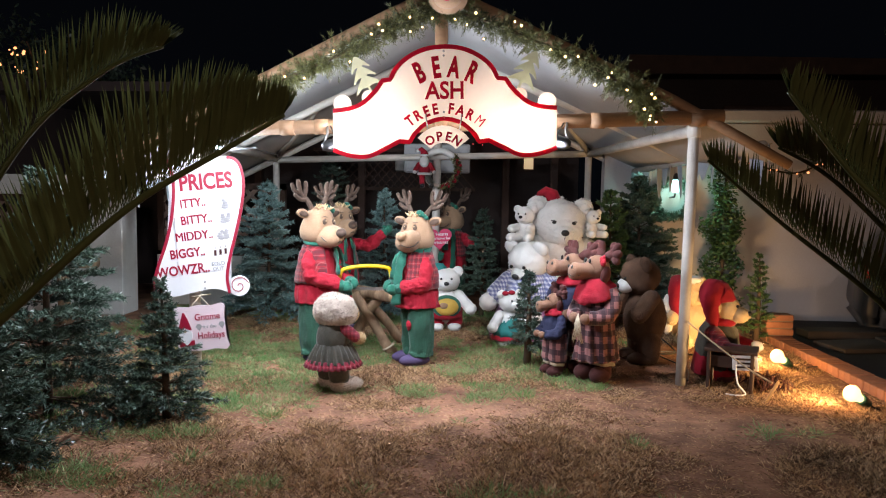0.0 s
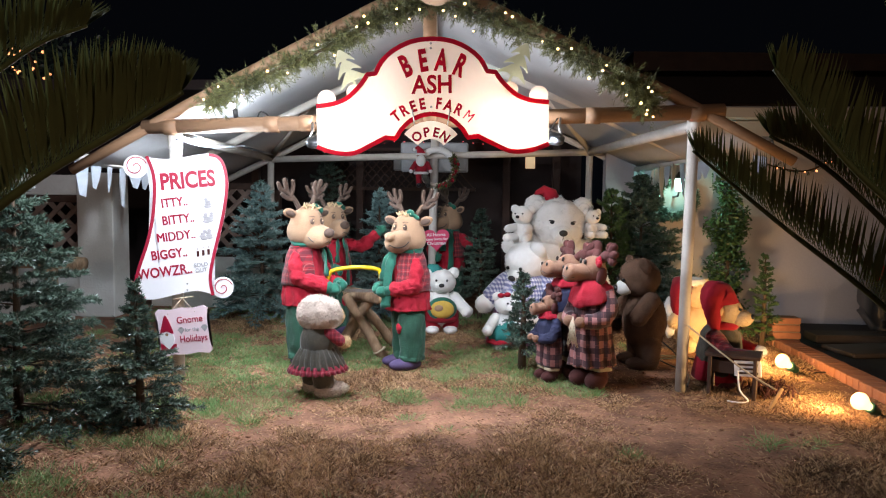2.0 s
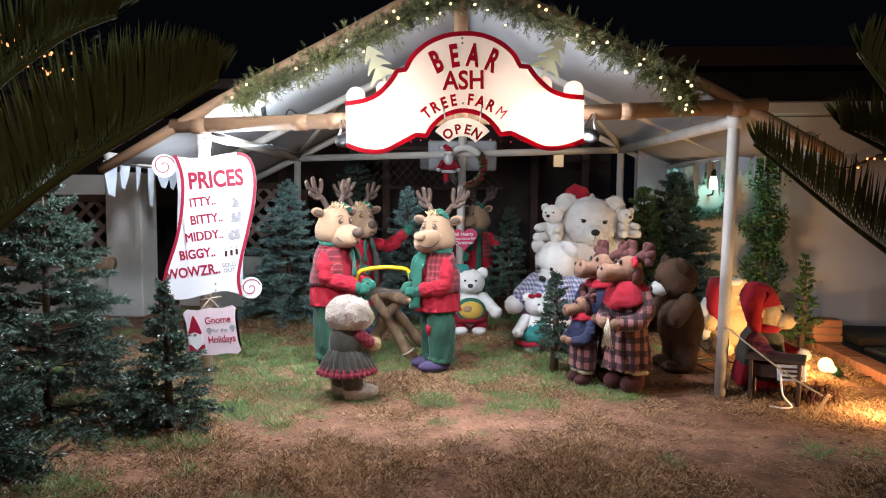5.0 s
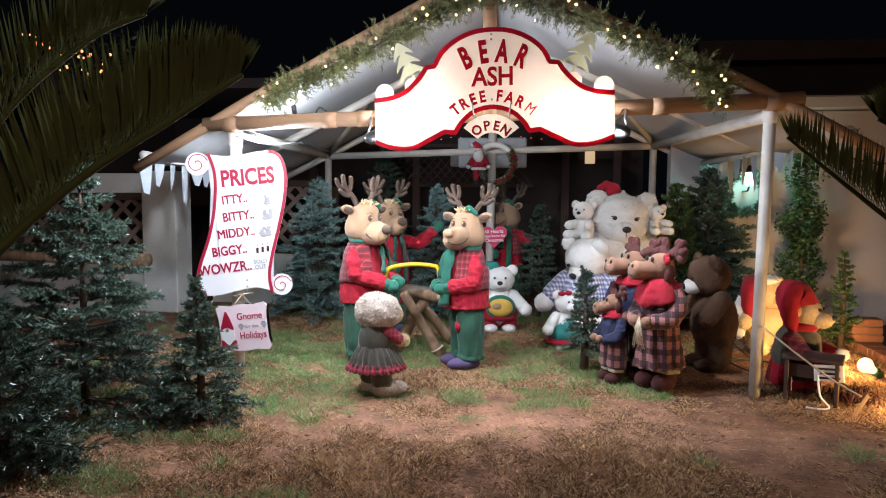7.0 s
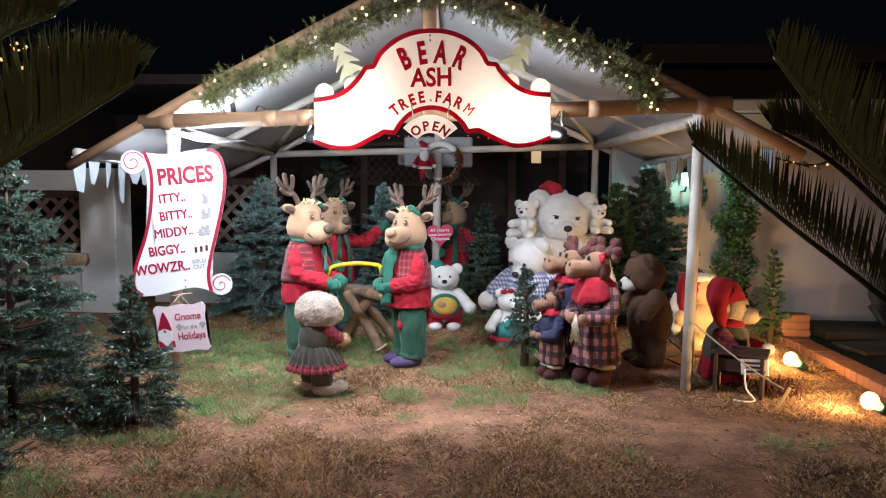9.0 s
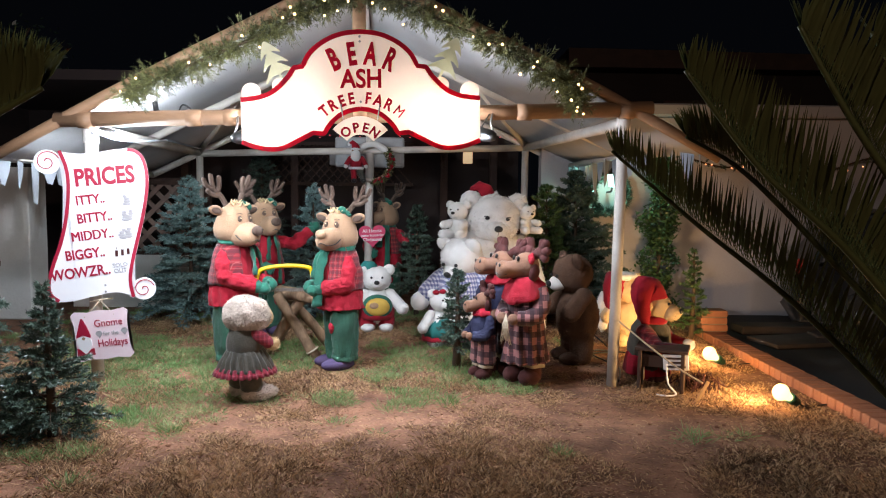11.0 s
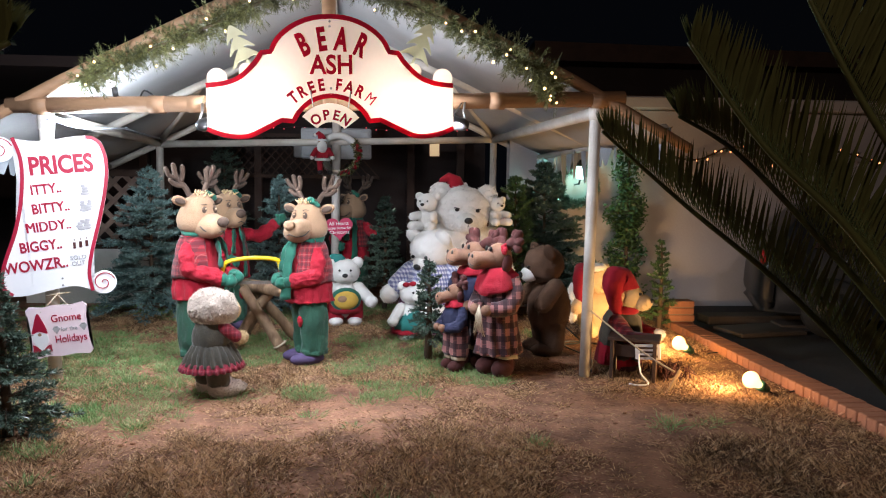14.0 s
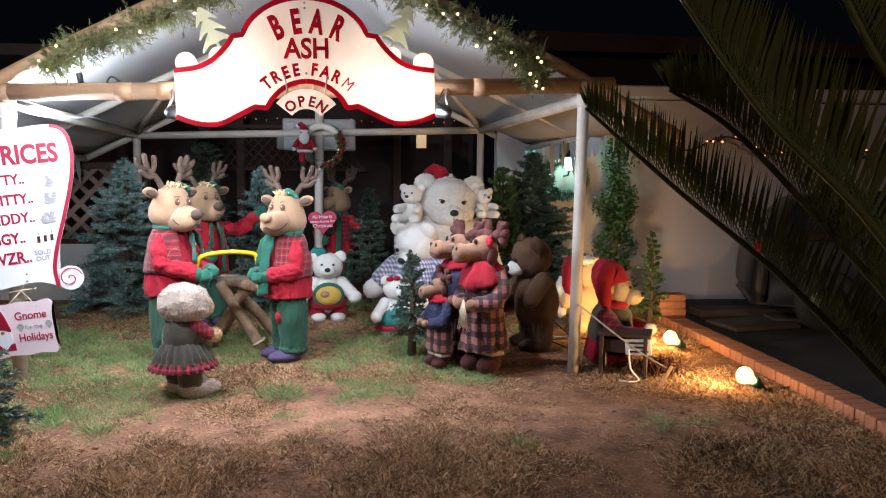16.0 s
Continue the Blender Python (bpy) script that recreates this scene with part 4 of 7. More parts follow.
# ---- trees and foliage ----
def conifer(name, at, h, R, seed, mat, label, group="", branches=170, needle=0.035, width=0.005, per=16, base=0.10, droop=0.25, power=0.85, lean=0.0, twigs=6, crown_top=1.0, trunk=0.035, tier=0.115):
    """A fir whose boughs stand in loose tiers, each a flat spray of needled twigs."""
    r = np.random.RandomState(seed)
    t = thing(name, pose(*at, 0, lean, 0), label, "tree", group)
    bm = bmesh.new()
    tube(bm, [(0, 0, -0.02), (0.01, 0, h * 0.5), (0, 0.01, h * 0.98)], [trunk, trunk * 0.6, 0.006], 0, 8)
    part("trunk", bm, BARK, t)
    B, T, sticks = [], [], []
    for k in range(branches):
        u = (k + 0.5) / branches
        tiers = max(6, int(h / tier))
        ut = (int(u * tiers) + 0.5) / tiers
        z0 = h * (base + (crown_top - base) * (0.5 * u + 0.5 * ut)) + r.normal() * 0.015
        a = k * 2.39996 + r.uniform(-0.35, 0.35)
        L = R * ((1 - 0.5 * (u + ut)) ** power * 0.95 + 0.05) * r.uniform(0.55, 1.25)
        d = np.array([math.cos(a), math.sin(a), 0])
        lift = (0.55 * u - droop * (1 - u)) * L
        p0 = np.array([0, 0, z0])
        p1 = p0 + d * L + np.array([0, 0, lift])
        pm = (p0 + p1) / 2 + np.array([0, 0, 0.06 * L])
        sticks.append((p0, pm, p1))
        side = np.array([-d[1], d[0], 0])
        segs = [(pm * 0.6 + p0 * 0.4, p1, 1.0)]
        for j in range(twigs):
            f = 0.30 + 0.62 * (j + r.uniform(0, 0.8)) / twigs
            q = p0 * (1 - f) + p1 * f + np.array([0, 0, 0.05 * L * math.sin(math.pi * f)])
            s = 1 if j % 2 else -1
            w = (d * 0.75 + side * s * r.uniform(0.5, 1.0) + np.array([0, 0, r.uniform(-0.25, 0.3)]))
            segs.append((q, q + w * L * 0.40 * (1.15 - f), 0.9))
        for q0, q1, sc in segs:
            n = max(8, int(1.9 * per * min(1.8, np.linalg.norm(q1 - q0) / 0.13)))
            f = r.uniform(0, 1, n)[:, None]
            b = q0 + (q1 - q0) * f
            ax = (q1 - q0) / (np.linalg.norm(q1 - q0) + 1e-9)
            v = r.normal(size=(n, 3))
            v -= (v @ ax)[:, None] * ax * 0.6
            v /= np.linalg.norm(v, axis=1, keepdims=True)
            e = b + (v * 0.8 + ax * 0.75) * needle * sc * r.uniform(0.7, 1.25, n)[:, None]
            B.append(b), T.append(e)
    B, T = np.concatenate(B), np.concatenate(T)
    ob = blades("crown", B, T, width * 1.5, mat)
    ob.parent = t
    bm = bmesh.new()
    for p0, pm, p1 in sticks[::2]:
        tube(bm, [p0, pm, p1], [0.008, 0.005, 0.002], 0, 4, False)
    part("branch_frame", bm, BARK, t)
    return t


conifer("spruce_tree", (-2.62, 8.9, 0), 1.74, 0.72, 1, SPRUCE, "bluish spruce tree standing in the tent", "spruce trees", 150, 0.042, 0.0065, 19, 0.08, twigs=10, tier=0.13)
conifer("spruce_tree", (-1.12, 9.0, 0), 1.68, 0.52, 2, SPRUCE, "bluish spruce tree behind the sawhorse", "spruce trees", 135, 0.042, 0.0065, 19, 0.08, twigs=10, tier=0.13)
conifer("spruce_tree", (-2.15, 10.6, 0.0), 2.35, 0.50, 3, FIR, "tall dark fir before the house wall", "spruce trees", 120, 0.04, 0.008, 14, 0.30)
conifer("small_tree", (0.17, 9.25, 0), 1.45, 0.36, 4, FIR, "small green tree beside the reindeer", "", 100, 0.04, 0.010, 16, 0.2, 0.1)
conifer("large_fir_tree", (-2.96, 4.75, 0), 1.76, 0.80, 5, FIR, "large dark green fir at the lawn edge", "", 125, 0.040, 0.0052, 30, 0.05, 0.20, 0.9, twigs=12, tier=0.12)
conifer("small_fir_tree", (-2.10, 4.78, 0), 1.0, 0.42, 6, FIR, "small dark fir with a bent tip", "", 115, 0.034, 0.005, 30, 0.05, 0.10, 1.35, -2, tier=0.085)
conifer("edge_fir_tree", (-2.78, 3.72, 0), 0.95, 0.52, 7, FIR, "dark bushy fir with pale tips", "", 150, 0.038, 0.0055, 28, 0.05, 0.15, 0.6, tier=0.10)
conifer("slim_tree", (3.30, 8.0, 0), 1.02, 0.20, 8, IVY, "slim small tree lit by the spike lamp", "", 80, 0.03, 0.006, 17, 0.05, -0.3, 0.7, tier=0.07)
conifer("wall_fir_tree", (2.17, 9.05, 0), 1.90, 0.74, 12, FIR, "broad dark green fir standing by the wall", "wall firs", 140, 0.045, 0.010, 20, 0.12, 0.12, 0.8, twigs=9, tier=0.14)
conifer("wall_fir_tree", (1.76, 8.8, 0), 1.72, 0.42, 13, IVY, "slender lighter green fir by the tent post", "wall firs", 110, 0.045, 0.010, 18, 0.15, 0.0, 0.7, twigs=8, tier=0.12)
conifer("stump_tree", (0.60, 6.62, 0), 0.90, 0.20, 15, FIR, "little dark fir on a bare stem", "", 85, 0.032, 0.007, 16, 0.22, 0.22, 0.55, trunk=0.042, tier=0.08)


def leaf_column(name, at, h, R, seed, label, top=0.5, n=5200, z0=0.1, leaf=0.055, mat=None, wide=0.03):
    """A leafy artificial tree: leaves crowd round short twigs on a stem."""
    r = np.random.RandomState(seed)
    t = thing(name, pose(*at), label, "tree")
    bm = bmesh.new()
    tube(bm, [(0, 0, -0.02), (0, 0, h * 0.95)], [0.03, 0.012], 0, 8)
    part("trunk", bm, BARK, t)
    ends = []
    for k in range(120):
        u = r.uniform(0, 1)
        a = r.uniform(0, 6.283)
        w = R * ((1 - u) * (1 - top) + top) * (0.65 + 0.35 * math.sin(u * 21 + seed)) * r.uniform(0.3, 1.05)
        ends.append((w * math.cos(a), w * math.sin(a), z0 + (h - z0) * u))
    ends = np.array(ends)
    bm = bmesh.new()
    for e in ends:
        tube(bm, [(0, 0, e[2] - 0.05), e], [0.006, 0.002], 0, 4, False)
    part("twigs", bm, BARK, t)
    c = ends[(len(ends) * r.uniform(0, 1, n) ** 1.6).astype(int)] + r.normal(size=(n, 3)) * np.array([0.045, 0.045, 0.05])
    d = r.normal(size=(n, 3))
    d[:, 2] = d[:, 2] * 0.6 - 0.1
    d /= np.linalg.norm(d, axis=1, keepdims=True)
    ob = blades("crown", c, c + d * leaf * r.uniform(0.6, 1.2, n)[:, None], wide, mat or IVY)
    ob.parent = t
    return t


leaf_column("vine_column", (3.30, 9.2, 0), 2.12, 0.29, 14, "leafy vine column standing against the wall", 0.7, 6500, leaf=0.062, wide=0.032)


def garland(name, pts, R, n, mat, label, bulbs, glow, seed, bulb=0.010, width=0.008, needle=0.06):
    r = np.random.RandomState(seed)
    line = np.array([tuple(p) for p in smooth_line(pts, 8)])
    t = thing(name, pose(0, 0, 0), label, "garland")
    # sprigs leave the wire on all sides, short needles stand along each
    k = max(60, n // 40)
    i = r.randint(0, len(line) - 1, k)
    f = r.uniform(0, 1, k)[:, None]
    c = line[i] * (1 - f) + line[i + 1] * f
    v = r.normal(size=(k, 3)) + np.array([0, 0, -0.25])
    v /= np.linalg.norm(v, axis=1, keepdims=True)
    reach = R * r.uniform(0.45, 1.0, k)[:, None] * (0.85 + 0.25 * np.sin(i * 1.3 + seed))[:, None]
    j = r.randint(0, k, n)
    b = c[j] + v[j] * reach[j] * r.uniform(0.1, 1.0, n)[:, None]
    s = r.normal(size=(n, 3))
    s /= np.linalg.norm(s, axis=1, keepdims=True)
    e = b + (s * 0.75 + v[j] * 0.7) * needle * r.uniform(0.6, 1.1, n)[:, None]
    ob = blades("needles", b, e, width, mat)
    ob.parent = t
    bm = bmesh.new()
    tube(bm, line, 0.012, 0, 6)
    part("wire", bm, BARK, t)
    for k in range(bulbs):
        p = line[int((k + r.uniform(0.2, 0.8)) / bulbs * (len(line) - 1))] + np.array([r.uniform(-0.05, 0.05), -R * r.uniform(0.7, 1.0), r.uniform(-R, R * 0.25)])
        bm = bmesh.new()
        blob(bm, p, bulb * r.uniform(0.8, 1.3), u=8, v=6)
        part("bulb", bm, glow, t)
    return t


garland("roof_garland", [(-2.06, 5.90, 2.36), (-1.6, 5.88, 2.56), (-1.0, 5.88, 2.82), (-0.55, 5.88, 3.05), (-0.25, 5.88, 3.18)], 0.19, 36000, PINE, "thick pine garland with warm fairy bulbs", 16, FAIRY, 21, 0.009, 0.0042, 0.046)
garland("roof_garland", [(-0.20, 5.88, 3.18), (0.2, 5.88, 3.04), (0.75, 5.88, 2.82), (1.2, 5.88, 2.60), (1.46, 5.88, 2.46), (1.50, 5.88, 2.34)], 0.19, 36000, PINE, "thick pine garland with warm fairy bulbs", 22, FAIRY, 22, 0.009, 0.0042, 0.046)
garland("wall_garland", [(3.6, 9.32, 2.12), (4.2, 9.30, 1.98), (4.75, 9.30, 2.16), (5.4, 9.30, 1.95), (6.1, 9.30, 2.12), (6.8, 9.3, 1.95)], 0.09, 2600, FIR, "thin garland with orange fairy bulbs on the wall", 22, FAIRY_ORANGE, 23, 0.012, 0.006, 0.04)


def lit_tree():
    """A dark tree far behind, hung with orange bulbs."""
    r = np.random.RandomState(31)
    t = thing("garden_tree", pose(-8.35, 13.8, -0.45), "dark garden tree hung with orange fairy bulbs", "tree")
    bm = bmesh.new()
    tube(bm, [(0, 0, 0.42), (0.1, 0, 1.8), (0.3, 0, 3.2)], [0.16, 0.12, 0.08], 0, 10)
    for k in range(8):
        a = k * 0.8
        tube(bm, [(0.2, 0, 2.2 + 0.1 * k), (0.2 + math.cos(a), math.sin(a), 3.4 + 0.1 * k), (0.2 + 1.9 * math.cos(a), 1.6 * math.sin(a), 4.0 + 0.12 * k)], [0.06, 0.04, 0.015], 0, 6)
    part("trunk", bm, BARK, t)
    n = 5000
    cl = np.array([(0.2 + 1.7 * math.cos(k * 0.7) * r.uniform(0.2, 1), 1.4 * math.sin(k * 0.7) * r.uniform(0.2, 1), 3.7 + r.uniform(-0.6, 1.3)) for k in range(40)])
    c = cl[r.randint(0, 40, n)] + r.normal(size=(n, 3)) * 0.28
    d = r.normal(size=(n, 3))
    d /= np.linalg.norm(d, axis=1, keepdims=True)
    ob = blades("crown", c, c + d * 0.14, 0.06, FIR)
    ob.parent = t
    for k in range(46):
        u = r.uniform(0, 1)
        bm = bmesh.new()
        p = (-0.9 + 2.0 * u + r.normal() * 0.16, -1.7 + r.normal() * 0.1, 4.85 - 0.75 * u + r.normal() * 0.16)
        blob(bm, p, r.uniform(0.014, 0.03), u=6, v=5)
        part("bulb", bm, FAIRY_ORANGE, t)


lit_tree()


def frond(parent, pts, length, seed, n=85, lift=0.5, wide=0.0105, drop=0.0):
    """One cycad frond: a bowed rib with two rows of stiff narrow leaflets."""
    r = np.random.RandomState(seed)
    line = [Vector(p) for p in smooth_line(pts, 10)]
    bm = bmesh.new()
    m = len(line)
    tube(bm, line, [0.014 * (1 - 0.8 * i / m) + 0.002 for i in range(m)], 0, 6)
    rib_bm = bm
    B, T, S = [], [], []
    n = int(n * 1.9)
    for k in range(n):
        f = 0.04 + 0.955 * k / n
        x = f * (m - 1)
        i = min(int(x), m - 2)
        p = line[i].lerp(line[i + 1], x - i)
        d = (line[i + 1] - line[i]).normalized()
        up = Vector((0, 0, 1))
        up = (up - d * up.dot(d)).normalized()
        sd = d.cross(up)
        L = length * (math.sin(math.pi * min(1, 0.16 + 0.80 * f)) ** 0.6) * r.uniform(0.92, 1.06)
        for s in (-1, 1):
            v = (sd * s * (0.62 + drop) + up * lift + d * (0.62 + 0.35 * f) + Vector(r.normal(size=3)) * 0.05).normalized()
            B.append(p), T.append(p + v * L), S.append(d.cross(v).cross(v))
    rib = part("frond", rib_bm, PALM, parent)
    ob = blades("leaflets", [tuple(b) for b in B], [tuple(b) for b in T], wide, PALM, side=np.array([tuple(s) for s in S]))
    ob.parent = rib
    tagged(ob, kind="stuff")


def cycads():
    t = thing("cycad", pose(2.35, 2.45, 0), "dark green cycad with stiff arching fronds", "cycad", "cycads")
    bm = bmesh.new()
    lathe(bm, (0, 0, -0.02), [(0.20, 0), (0.22, 0.2), (0.20, 0.45), (0.10, 0.62)], n=20, folds=9, depth=0.12)
    part("trunk", bm, BARK, t)
    o = Vector((2.35, 2.45, 0))

    def fr(pts, L, seed, **k):
        frond(t, [Vector(p) - o for p in pts], L, seed, **k)

    fr([(2.35, 2.62, 0.52), (2.03, 2.72, 0.87), (1.64, 2.74, 1.24), (1.27, 2.72, 1.52), (0.97, 2.70, 1.76)], 0.30, 1, n=95, lift=0.75)
    fr([(2.32, 2.50, 0.55), (1.95, 2.52, 1.08), (1.67, 2.54, 1.39), (1.37, 2.55, 1.68), (1.17, 2.56, 1.80)], 0.30, 2, n=90, lift=0.7)
    fr([(2.25, 2.35, 0.60), (1.80, 2.20, 1.12), (1.45, 2.10, 1.46), (1.19, 2.08, 1.68), (0.98, 2.06, 1.92)], 0.28, 3, n=95, lift=0.7)
    fr([(2.25, 2.30, 0.60), (1.80, 2.05, 1.25), (1.50, 1.98, 1.60), (1.33, 1.95, 1.80), (1.19, 1.93, 2.0)], 0.28, 4, n=90, lift=0.7)
    fr([(2.40, 2.6, 0.6), (2.2, 2.6, 1.25), (1.95, 2.5, 1.75), (1.65, 2.4, 2.1)], 0.30, 5, n=80, lift=0.6)
    fr([(2.40, 2.3, 0.6), (2.5, 2.0, 1.3), (2.4, 1.7, 1.8), (2.2, 1.4, 2.1)], 0.30, 6, n=80, lift=0.6)
    t = thing("cycad", pose(-1.75, 1.75, 0), "dark green cycad with stiff arching fronds", "cycad", "cycads")
    bm = bmesh.new()
    lathe(bm, (0, 0, -0.02), [(0.20, 0), (0.22, 0.2), (0.20, 0.45), (0.10, 0.62)], n=20, folds=9, depth=0.12)
    part("trunk", bm, BARK, t)
    o = Vector((-1.75, 1.75, 0))
    fr([(-1.65, 1.72, 0.60), (-1.25, 1.65, 1.10), (-0.95, 1.60, 1.37), (-0.70, 1.60, 1.58), (-0.48, 1.60, 1.71), (-0.34, 1.60, 1.79)], 0.24, 7, n=100, lift=0.8)
    fr([(-1.65, 1.85, 0.60), (-1.35, 1.95, 1.20), (-1.0, 2.0, 1.62), (-0.75, 2.0, 1.80), (-0.55, 2.0, 1.88)], 0.26, 8, n=95, lift=0.75)
    fr([(-1.70, 1.95, 0.60), (-1.60, 2.1, 1.25), (-1.38, 2.2, 1.75), (-1.12, 2.25, 2.0), (-0.92, 2.25, 2.08)], 0.28, 9, n=90, lift=0.6)
    fr([(-1.75, 1.65, 0.60), (-1.5, 1.5, 1.25), (-1.2, 1.45, 1.7), (-1.0, 1.42, 1.95)], 0.26, 10, n=80, lift=0.6)


cycads()


# ---- dolls: each one sewn figure in one mesh ----
def doll(name, bm, mats, m, label, group=""):
    ob = part(name, bm, mats)
    ob.matrix_world = m
    return tagged(ob, label, "doll", group)


def rumple(bm, kinds, amp=0.010, scale=9.0):
    """Creases in cloth: finer faces, pushed in and out by noise that runs in folds."""
    es = list({e for f in bm.faces if f.material_index in kinds for e in f.edges})
    bmesh.ops.subdivide_edges(bm, edges=es, cuts=1, use_grid_fill=True)
    bm.normal_update()
    vs = {v for f in bm.faces if f.material_index in kinds for v in f.verts}
    for v in vs:
        q = Vector((v.co.x * scale, v.co.y * scale, v.co.z * scale * 1.6))
        v.co += v.normal * amp * (noise.noise(q) + 0.6 * noise.noise(q * 2.3))


def furry(bm, kinds, tufts, length, seed=1):
    """Short pile over the faces of the given materials, sewn into the same mesh."""
    r = random.Random(seed)
    fs = [f for f in bm.faces if f.material_index in kinds]
    area = [f.calc_area() for f in fs]
    for f in r.choices(fs, area, k=tufts):
        vs = [v.co for v in f.verts]
        s, t = r.random(), r.random()
        if len(vs) == 4:
            q = vs[0].lerp(vs[1], s).lerp(vs[3].lerp(vs[2], s), t)
        else:
            s, t = (1 - s, 1 - t) if s + t > 1 else (s, t)
            q = vs[0] + (vs[1] - vs[0]) * s + (vs[2] - vs[0]) * t
        f.normal_update()
        nn = f.normal
        d = nn * 0.45 + Vector((r.gauss(0, 0.5), r.gauss(0, 0.5), r.gauss(-0.45, 0.4)))
        d = d.normalized() * length * r.uniform(0.6, 1.3)
        a = d.cross(nn)
        a = a.normalized() * length * 0.26 if a.length > 1e-6 else d.orthogonal().normalized() * length * 0.26
        n = [bm.verts.new(c) for c in (q - d * 0.1, q + d * 0.4 + a, q + d, q + d * 0.4 - a)]
        bm.faces.new(n).material_index = f.material_index


def join(bm, hb, mm):
    """Moves the small mesh hb by mm and sews it into bm."""
    for v in hb.verts:
        v.co = mm @ v.co
    tmp = bpy.data.meshes.new("tmp")
    hb.to_mesh(tmp)
    hb.free()
    bm.from_mesh(tmp)
    bpy.data.meshes.remove(tmp)


def felt(bm, pts, r0, r1, mat, n=10):
    """A stuffed felt horn: a bent tube with a round tip."""
    line = [Vector(p) for p in smooth_line([Vector(p) for p in pts], 4)]
    d = (line[-1] - line[-2]).normalized()
    m = len(line)
    rad = [r0 + (r1 - r0) * i / (m - 1) for i in range(m)]
    for k in (1, 2, 3):
        a = math.pi / 2 * k / 3
        line.append(line[m - 1] + d * r1 * math.sin(a)), rad.append(max(r1 * math.cos(a), 0.003))
    tube(bm, line, rad, mat, n)


def antlers(bm, c, mat, s=1.0, droop=0.0):
    for k in (-1, 1):
        def at(x, y, z):
            return Vector(c) + Vector((x * k * s, y * s, (z - droop * z) * s))
        felt(bm, [at(0.06, 0.0, -0.03), at(0.11, 0.04, 0.07), at(0.18, 0.08, 0.15), at(0.22, 0.09, 0.26)], 0.027 * s, 0.023 * s, mat)
        felt(bm, [at(0.12, 0.05, 0.09), at(0.19, 0.06, 0.09), at(0.25, 0.07, 0.13)], 0.025 * s, 0.021 * s, mat)
        felt(bm, [at(0.18, 0.08, 0.15), at(0.25, 0.09, 0.17), at(0.29, 0.09, 0.23)], 0.024 * s, 0.020 * s, mat)
        felt(bm, [at(0.15, 0.06, 0.12), at(0.13, 0.07, 0.19), at(0.14, 0.07, 0.25)], 0.024 * s, 0.021 * s, mat)


def wrap(bm, c, profile, a0, a1, mat, n=34, squash=1.0, thick=0.010):
    """A garment open at the front: part of a turned form with a turned-in rim."""
    outer, inner = [], []
    for r, z in profile:
        for ring, q in ((outer, r), (inner, r - thick)):
            ring.append([bm.verts.new(Vector(c) + Vector((q * math.cos(radians(a0 + (a1 - a0) * k / n)), q * squash * math.sin(radians(a0 + (a1 - a0) * k / n)), z))) for k in range(n + 1)])
    for i in range(len(profile) - 1):
        for k in range(n):
            bm.faces.new((outer[i][k], outer[i][k + 1], outer[i + 1][k + 1], outer[i + 1][k])).material_index = mat
        for k, sg in ((0, 1), (n, -1)):
            q = (outer[i][k], outer[i + 1][k], inner[i + 1][k], inner[i][k])
            bm.faces.new(q[::sg]).material_index = mat
    for i in (0, len(profile) - 1):
        for k in range(n):
            bm.faces.new((outer[i][k + 1], outer[i][k], inner[i][k], inner[i][k + 1])).material_index = mat


